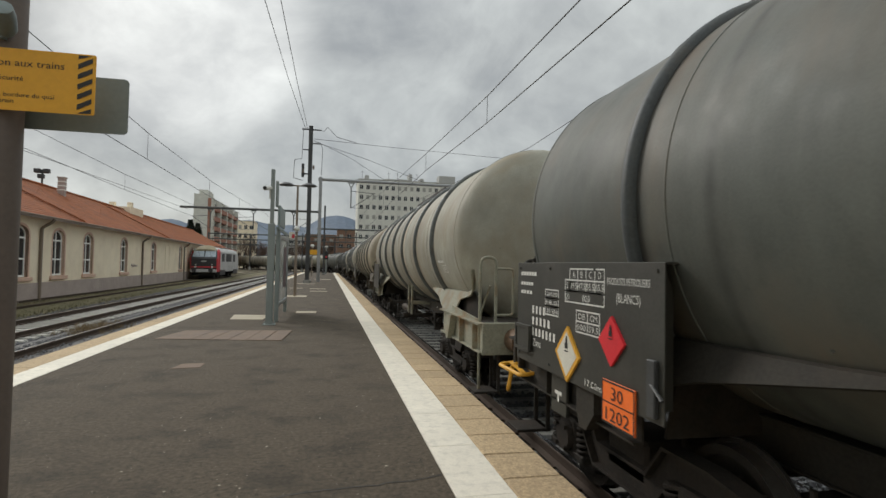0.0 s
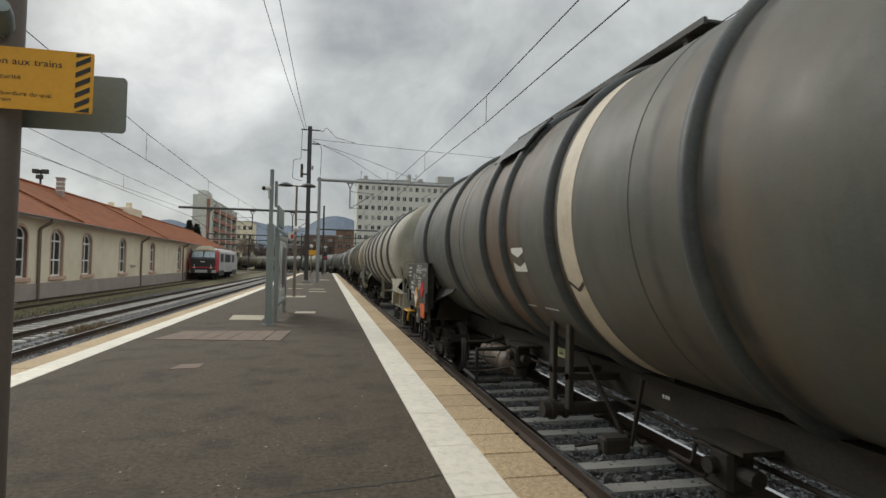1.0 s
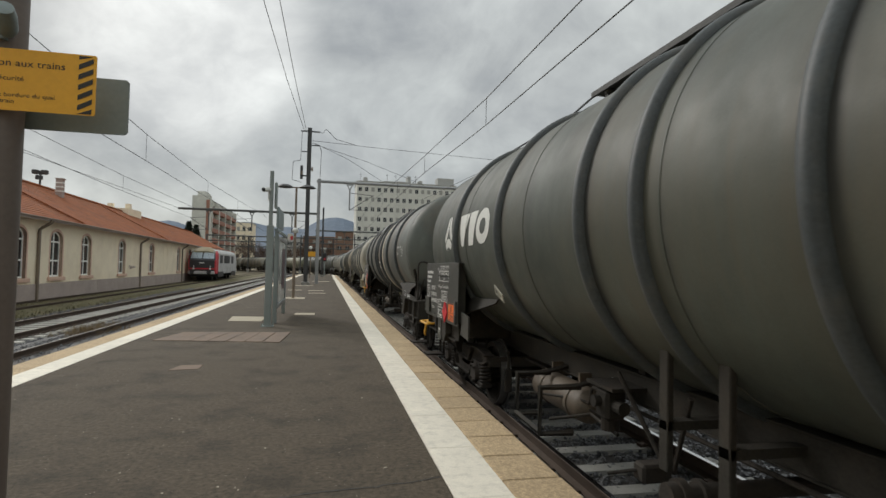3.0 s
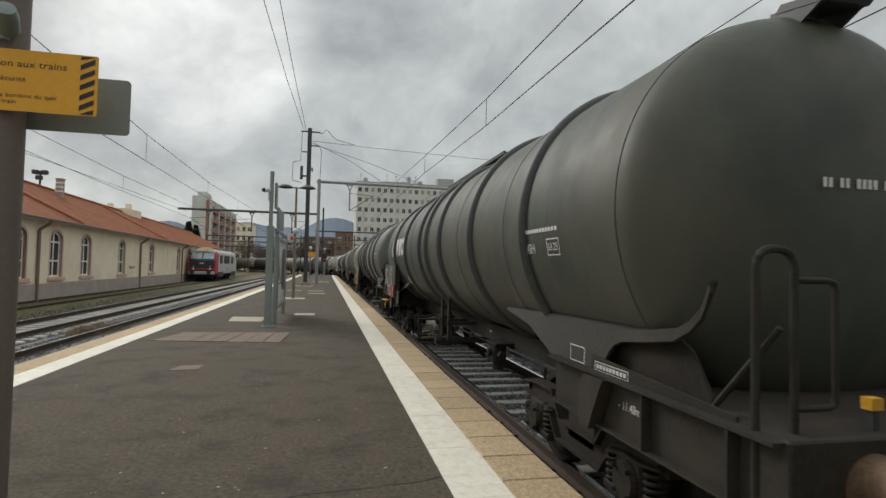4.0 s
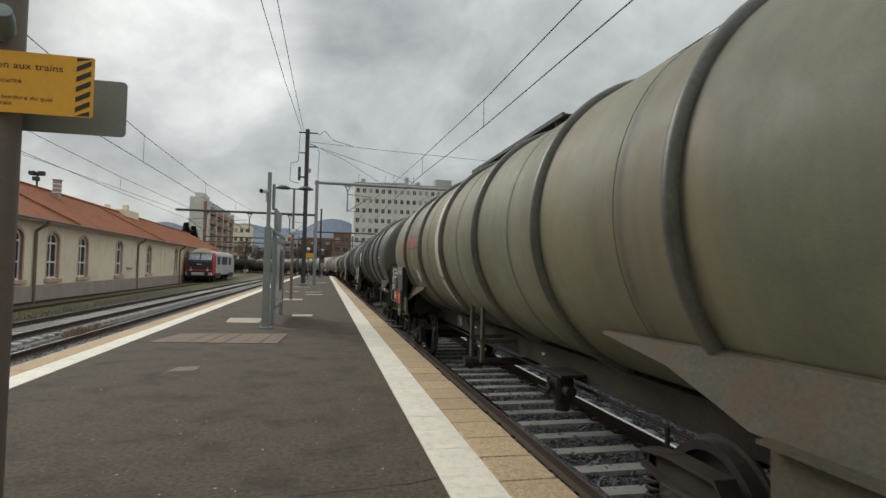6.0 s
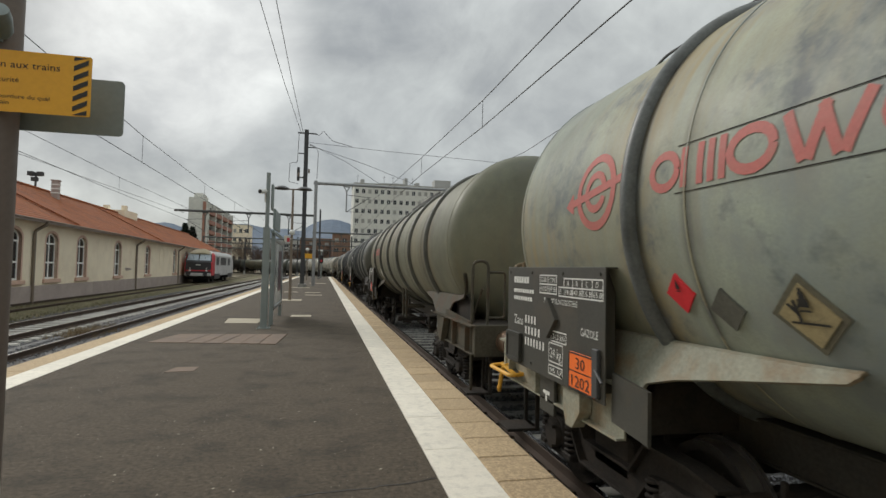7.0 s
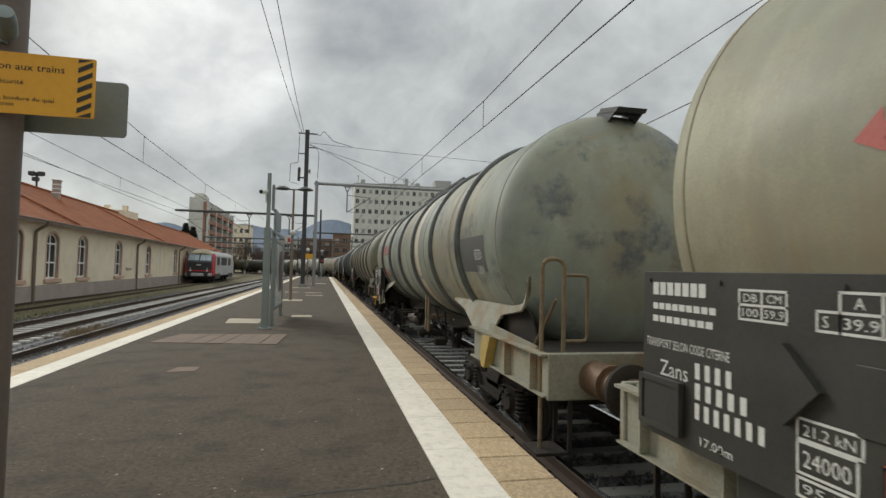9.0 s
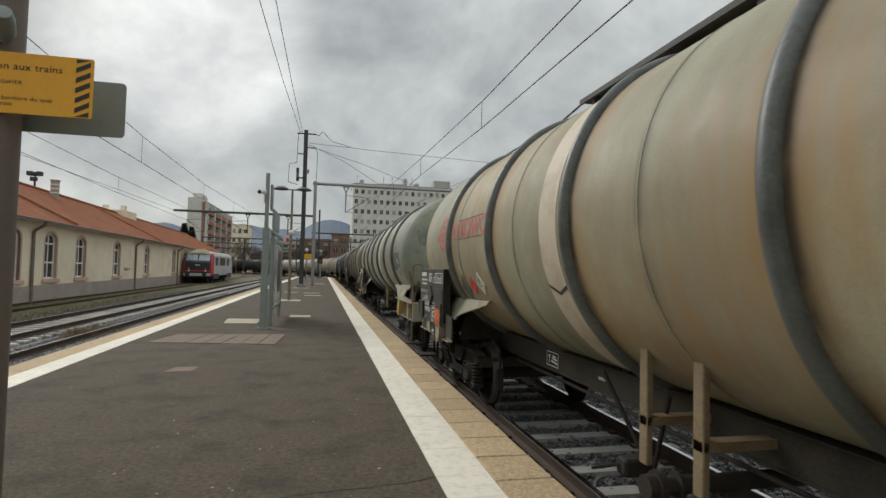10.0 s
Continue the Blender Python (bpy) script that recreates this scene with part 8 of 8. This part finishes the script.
box(bm, -0.62, -0.42, -0.12, 0.12, 8.0, 9.0, 0.02)
box(bm, -0.45, 0.0, -0.05, 0.05, 8.2, 8.3)
part("switch_box", bm, DARK_STEEL, main_mast)


def gantry(label, y, x0, x1, z, drops, posts, mat=POLE_PAINT, r=0.13, drop=2.3):
    g = thing("catenary_gantry", label, "gantry", pose(0, y, 0))
    bm = bmesh.new()
    rod(bm, (x0, 0, z), (x1, 0, z), r, 12)
    part("beam", bm, mat, g)
    for x in posts:
        bm = bmesh.new()
        box(bm, x - 0.13, x + 0.13, -0.13, 0.13, -0.75, z + 0.2, 0.01)
        part("column", bm, mat, g)
    for x, s in drops:
        bm = bmesh.new()
        rod(bm, (x, 0, z - 0.5), (x, 0, z - drop), 0.06, 8)
        for d in (-0.28, 0.28):
            rod(bm, (x + d, 0, z - 0.05), (x, 0, z - 0.62), 0.05, 6)
        box(bm, x - 0.3, x + 0.3, -0.08, 0.08, z - 0.22, z - 0.10)
        part("drop_tube", bm, mat, g)
        bm = bmesh.new()
        rod(bm, (x, 0, z - drop), (x + s * 2.0, 0, z - drop + 1.35), 0.03, 6)
        rod(bm, (x, 0, z - drop + 1.45), (x + s * 1.9, 0, z - drop + 1.3), 0.025, 6)
        rod(bm, (x + s * 0.1, 0, z - drop + 0.05), (x + s * 1.5, 0, z - drop + 0.0), 0.018, 6)
        part("steady_arm", bm, DARK_STEEL, g)
    return g


gantry("steel tube gantry with drop brackets over the train's track", 46.0, -0.95, 11.5, 8.45, ((1.75, 1),), (-0.75, 11.3), STEEL)
gantry("steel tube gantry with drop brackets over the station tracks", 65.0, -16.2, -0.9, 7.5, ((-13.0, -1), (-8.4, -1), (-4.0, 1)), (-1.1,), POLE_PAINT)
mast("catenary_mast", "slender dark catenary mast beyond the gantry", -0.55, 74.0, 9.2, 0.22)
for y, z, xa, xb, dr in ((98.0, 7.6, -2.0, 22.0, ((3, 1), (9, -1), (15, 1))), (118.0, 7.2, -24.0, 16.0, ((-15, -1), (-8, 1), (2, 1), (8, 1))), (140.0, 7.0, -30.0, 20.0, ((-18, 1), (-10, 1), (0, 1), (10, 1))), (160.0, 6.4, -34.0, 24.0, ((-20, 1), (-12, 1), (4, 1), (12, 1)))):
    gantry("grey steel gantry far along the yard", y, xa, xb, z, dr, (xa + 0.2, xb - 0.2), POLE_PAINT)
for x, y in ((-5.5, 122), (1.5, 131), (-12, 128), (5.5, 112), (-20, 150), (-9, 155)):
    mast("catenary_mast", "distant dark catenary mast in the yard", x, y, 8.0, 0.24)


def wire(label, runs, r=0.012, droppers=()):
    w = thing("overhead_wire", label, "wire")
    for pts in runs:
        bm = bmesh.new()
        tube(bm, pts, r, 5)
        part("conductor", bm, WIRE, w)
    for x, y, z0, z1 in droppers:
        bm = bmesh.new()
        rod(bm, (x, y, z0), (x, y, z1), r * 0.6, 4)
        part("dropper", bm, WIRE, w)
    return w


wire("contact and carrier wires over the train's track", [
    [(3.3, -12, 4.62), (3.3, 5.4, 4.57), (3.3, 11.3, 4.62), (3.3, 18.7, 4.85), (3.35, 30, 5.0), (3.6, 46, 5.05), (3.3, 98, 5.05)],
    [(3.3, -12, 5.9), (3.3, 0, 5.35), (3.3, 6.7, 5.19), (3.3, 11.3, 5.21), (3.3, 19.3, 5.47), (3.3, 32, 6.0), (3.5, 46, 6.9), (3.3, 70, 6.0), (3.3, 98, 6.6)]],
    0.0105, [(3.3, y, za, zb) for y, za, zb in ((4.0, 4.58, 5.25), (11.3, 4.62, 5.21), (18.9, 4.85, 5.45), (26.5, 4.95, 5.76), (34, 5.02, 6.15))])
wire("contact and carrier wires over the track by the shed", [
    [(-7.2, -10, 5.75), (-7.2, 14, 5.62), (-7.2, 30, 5.50), (-7.2, 65, 5.40), (-7.2, 118, 5.4)],
    [(-7.2, -10, 8.0), (-7.2, 15, 6.95), (-7.2, 24, 6.60), (-7.2, 36, 6.45), (-7.2, 50, 6.75), (-7.2, 65, 7.2), (-7.2, 92, 6.3), (-7.2, 118, 6.9)]],
    0.013, [(-7.2, y, za, zb) for y, za, zb in ((12.5, 5.63, 7.05), (23.8, 5.55, 6.60), (35.5, 5.48, 6.45), (47, 5.45, 6.66))])
wire("contact and carrier wires over the siding", [
    [(-13.5, 0, 6.5), (-13.5, 28, 6.42), (-13.5, 40, 6.2), (-13.6, 65, 6.0)],
    [(-13.5, 0, 8.2), (-13.5, 28, 7.47), (-13.5, 40, 7.24), (-13.6, 65, 7.2)],
    [(-15.2, 0, 7.4), (-15.2, 30, 6.9), (-15.2, 65, 7.2)]], 0.014, [(-13.5, 40.2, 6.2, 7.24)])
wire("feeder wires leading up to the tall mast", [
    [(-1.9, 42.3, 11.65), (-2.35, 30, 11.45), (-2.64, 21.4, 11.6), (-3.6, -8, 12.6)],
    [(-1.75, 42.3, 11.65), (-1.9, 30, 11.4), (-2.03, 21.3, 11.6), (-2.4, -8, 12.6)]], 0.016)
wire("cross wires from the mast over the tracks", [
    [(-1.3, 42.3, 10.95), (4.0, 42.5, 10.75), (13, 43, 10.55), (24, 44, 10.6)],
    [(-1.3, 42.3, 10.85), (1.5, 43.5, 9.9), (4.4, 45, 8.5)],
    [(-1.3, 42.3, 10.75), (3, 44, 9.9), (8.0, 46, 8.6)]], 0.016)
wire("contact wires over the tracks beyond the train", [
    [(7.6, -6, 5.6), (7.6, 20, 5.0), (7.6, 46, 5.1), (7.6, 98, 5.1)], [(7.6, -6, 6.9), (7.6, 20, 6.2), (7.6, 46, 7.2)],
    [(16.4, -6, 5.4), (16.4, 46, 5.2)], [(16.4, -6, 6.6), (16.4, 20, 6.1), (16.4, 46, 7.0)], [(18.0, -6, 8.2), (18, 46, 8.0)]], 0.012)

# ---- pieces: sleepers, edge slabs, ballast stones and weeds ----


def sleeper_mesh():
    bm = bmesh.new()
    lo, hi = [(-1.25, -0.14), (1.25, -0.14), (1.25, 0.14), (-1.25, 0.14)], [(-1.21, -0.10), (1.21, -0.10), (1.21, 0.10), (-1.21, 0.10)]
    a = [bm.verts.new((x, y, -0.16)) for x, y in lo]
    b = [bm.verts.new((x, y, 0.0)) for x, y in hi]
    bm.faces.new(b)
    for i in range(4):
        j = (i + 1) % 4
        bm.faces.new((a[i], a[j], b[j], b[i]))
    for x in (-0.752, 0.752):
        for d in (-0.12, 0.12):
            box(bm, x + d - 0.045, x + d + 0.045, -0.05, 0.05, 0.0, 0.035, mat=1)
    bmesh.ops.recalc_face_normals(bm, faces=bm.faces[:])
    return bm


sl = finish("sleeper", sleeper_mesh(), [CONCRETE, RAIL_SIDE])
sl_pale = finish("sleeper", sleeper_mesh(), [SLEEPER_PALE, RAIL_SIDE])
rnd = random.Random(3)
for k in range(150):
    y = -4.0 + 0.6 * k
    x, yy, a = track_point(y)
    part("sleeper", sl, None, track_train, "", pose(x + rnd.gauss(0, 0.01), yy, RAIL - 0.158, 0, 0, a + rnd.gauss(0, 0.3)))
for k in range(130):
    part("sleeper", sl_pale, None, track_left, "", pose(-8.85 + rnd.gauss(0, 0.01), 6.0 + 0.6 * k, RAIL - 0.145, 0, 0, rnd.gauss(0, 0.3)))
for k in range(40):
    part("sleeper", sl, None, track_right, "", pose(7.6, 0.0 + 0.6 * k, RAIL - 0.155))


def slab_mesh(name, w, l, h, mat, bev=0.006):
    bm = bmesh.new()
    box(bm, -w / 2, w / 2, -l / 2, l / 2, -h, 0, bev)
    return finish(name, bm, mat)


edge_r = slab_mesh("edge_slab", PLAT_R - 1.268, 0.490, 0.10, TACTILE, 0.010)
white_r = slab_mesh("white_slab", 0.398, 0.996, 0.06, WHITE_SLAB, 0.004)
edge_l = slab_mesh("edge_slab", 0.365, 0.994, 0.10, TACTILE)
white_l = slab_mesh("white_slab", 0.345, 0.996, 0.06, WHITE_SLAB, 0.004)
for k in range(190):
    y = -2.0 + 0.5 * k
    if y < PLAT_Y1:
        part("edge_slab", edge_r, None, platform, "", pose((PLAT_R + 1.268) / 2 + rnd.gauss(0, 0.003), y, 0.003 + rnd.gauss(0, 0.0015), 0, rnd.gauss(0, 0.25), rnd.gauss(0, 0.15)))
for k in range(94):
    y = -2.0 + 1.0 * k
    part("white_slab", white_r, None, platform, "", pose(1.065, y, 0.004 + rnd.gauss(0, 0.0006)))
    part("white_slab", white_l, None, platform, "", pose(PLAT_L + 0.545, y, 0.004 + rnd.gauss(0, 0.0006)))
    part("edge_slab", edge_l, None, platform, "", pose(PLAT_L + 0.183, y, 0.003 + rnd.gauss(0, 0.0015)))


def stones(name, label, spots, size, seed, mat, parent=None):
    """Many angular stones in one mesh; spots: (x0, x1, y0, y1, z, count)."""
    rng = np.random.default_rng(seed)
    cube = np.array([(x, y, z) for x in (-1, 1) for y in (-1, 1) for z in (-1, 1)], float) * 0.58
    quads = np.array([(0, 1, 3, 2), (4, 6, 7, 5), (0, 4, 5, 1), (2, 3, 7, 6), (1, 5, 7, 3)])
    V, Fc, base = [], [], 0
    for x0, x1, y0, y1, z, n in spots:
        p = np.column_stack([rng.uniform(x0, x1, n), rng.uniform(y0, y1, n), np.full(n, z) + rng.uniform(-0.012, 0.02, n)])
        sc = size * rng.uniform(0.55, 1.15, (n, 1, 1)) * rng.uniform(0.6, 1.1, (n, 1, 3))
        v = cube[None] * sc * rng.uniform(0.65, 1.2, (n, 8, 1))
        a, b = rng.uniform(0, 6.28, n), rng.uniform(-0.7, 0.7, n)
        ca, sa, cb, sb = np.cos(a), np.sin(a), np.cos(b), np.sin(b)
        rot = np.zeros((n, 3, 3))
        rot[:, 0, 0], rot[:, 0, 1], rot[:, 0, 2] = ca, -sa * cb, sa * sb
        rot[:, 1, 0], rot[:, 1, 1], rot[:, 1, 2] = sa, ca * cb, -ca * sb
        rot[:, 2, 1], rot[:, 2, 2] = sb, cb
        v = np.einsum("nij,nkj->nki", rot, v) + p[:, None]
        V.append(v.reshape(-1, 3))
        Fc.append((quads[None] + (base + 8 * np.arange(n))[:, None, None]).reshape(-1, 4))
        base += 8 * n
    me = bpy.data.meshes.new(name)
    me.from_pydata(np.concatenate(V).tolist(), [], np.concatenate(Fc).tolist())
    me.materials.append(mat)
    ob = new(name, me)
    return tagged(ob, label, "ballast", kind="stuff")


top = RAIL - 0.20
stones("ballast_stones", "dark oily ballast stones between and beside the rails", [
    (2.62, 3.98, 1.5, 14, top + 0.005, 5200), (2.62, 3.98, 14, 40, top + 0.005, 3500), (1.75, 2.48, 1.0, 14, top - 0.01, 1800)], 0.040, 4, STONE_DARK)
stones("ballast_stones", "grey ballast stones on the far side of the train", [(4.12, 6.6, 1.0, 16, top + 0.01, 9000), (4.12, 6.6, 16, 40, top, 2500)], 0.042, 5, STONE)
stones("ballast_stones", "loose grey ballast stones beside the platform and shed track", [
    (-8.02, -7.0, 8, 40, top, 5200), (-6.42, -4.6, 8, 30, -0.65, 2500), (-7.2, -6.5, 8, 45, -0.645, 3600), (-9.5, -8.15, 10, 45, top - 0.02, 1800), (-11.4, -9.7, 12, 50, top - 0.02, 5200)], 0.036, 6, STONE)

vs, fs = [], []
rnd = random.Random(9)
clumps = [(rnd.uniform(-5.6, -4.5), rnd.uniform(8, 40)) for k in range(70)] + [(rnd.gauss(-6.9, 0.25), rnd.gauss(18.6, 0.9)) for k in range(45)] + [(rnd.gauss(-5.4, 0.2), rnd.gauss(11.6, 0.5)) for k in range(22)]
for cx, cy in clumps:
    for k in range(26):
        a = rnd.uniform(0, 6.28)
        h = rnd.uniform(0.06, 0.26)
        b = Vector((cx + rnd.gauss(0, 0.10), cy + rnd.gauss(0, 0.14), -0.66))
        t = b + Vector((math.cos(a) * h * 0.7, math.sin(a) * h * 0.7, h))
        s = Vector((-math.sin(a), math.cos(a), 0)) * 0.007
        i = len(vs)
        vs += [b - s, b + s, t]
        fs.append((i, i + 1, i + 2))
me = bpy.data.meshes.new("dry_weeds")
me.from_pydata(vs, [], fs)
me.materials.append(WEED)
tagged(new("dry_weeds", me), "dry brown weeds beside the platform", "weeds", kind="stuff")
vs, fs = [], []
for k in range(9000):
    y = rnd.uniform(14, 75)
    x = wall_x(y) + rnd.uniform(0.05, 3.0)
    if rnd.random() < 0.25:
        x = wall_x(y) + rnd.uniform(0.05, 0.7)
    a = rnd.uniform(0, 6.28)
    h = rnd.uniform(0.04, 0.16)
    b = Vector((x, y, -0.66 if x > -13.9 else -0.72))
    t = b + Vector((math.cos(a) * h * 0.6, math.sin(a) * h * 0.6, h))
    s = Vector((-math.sin(a), math.cos(a), 0)) * 0.02
    i = len(vs)
    vs += [b - s, b + s, t]
    fs.append((i, i + 1, i + 2))
me = bpy.data.meshes.new("grass_strip")
me.from_pydata(vs, [], fs)
me.materials.append(GRASS)
tagged(new("grass_strip", me), "short winter grass along the shed's foot", "grass", kind="stuff")

# ---- motion ----


def wagon_pose(s):
    """The pose of a wagon whose board's front edge is s metres along the track; its bogies stay on the rails."""
    xa, ya, _ = track_point(s - 1.25)
    xb, yb, _ = track_point(s - 12.73)
    turn = math.atan2(-(xa - xb), ya - yb)
    d = Vector((-math.sin(turn), math.cos(turn), 0))
    o = Vector((xa, ya, RAIL)) + d * 1.25
    return pose(o.x, o.y, o.z, 0, 0, math.degrees(turn))


def motions():
    for n, w in wagons:
        rows = []
        for i in range(11):
            t = i * DURATION / 10
            rows.append((t, wagon_pose(START + SPEED * t - LENGTH * n)))
        walk(w, rows)
    # the wheels roll on the rails
    steps = 150
    for k, ws in enumerate(wheelsets):
        x, y, z = ws.location
        rows = []
        for i in range(steps + 1):
            t = i * DURATION / steps
            rows.append((t, pose(x, y, z, -math.degrees(SPEED * t / WHEEL_R) - 37 * k)))
        walk(ws, rows)


motions()
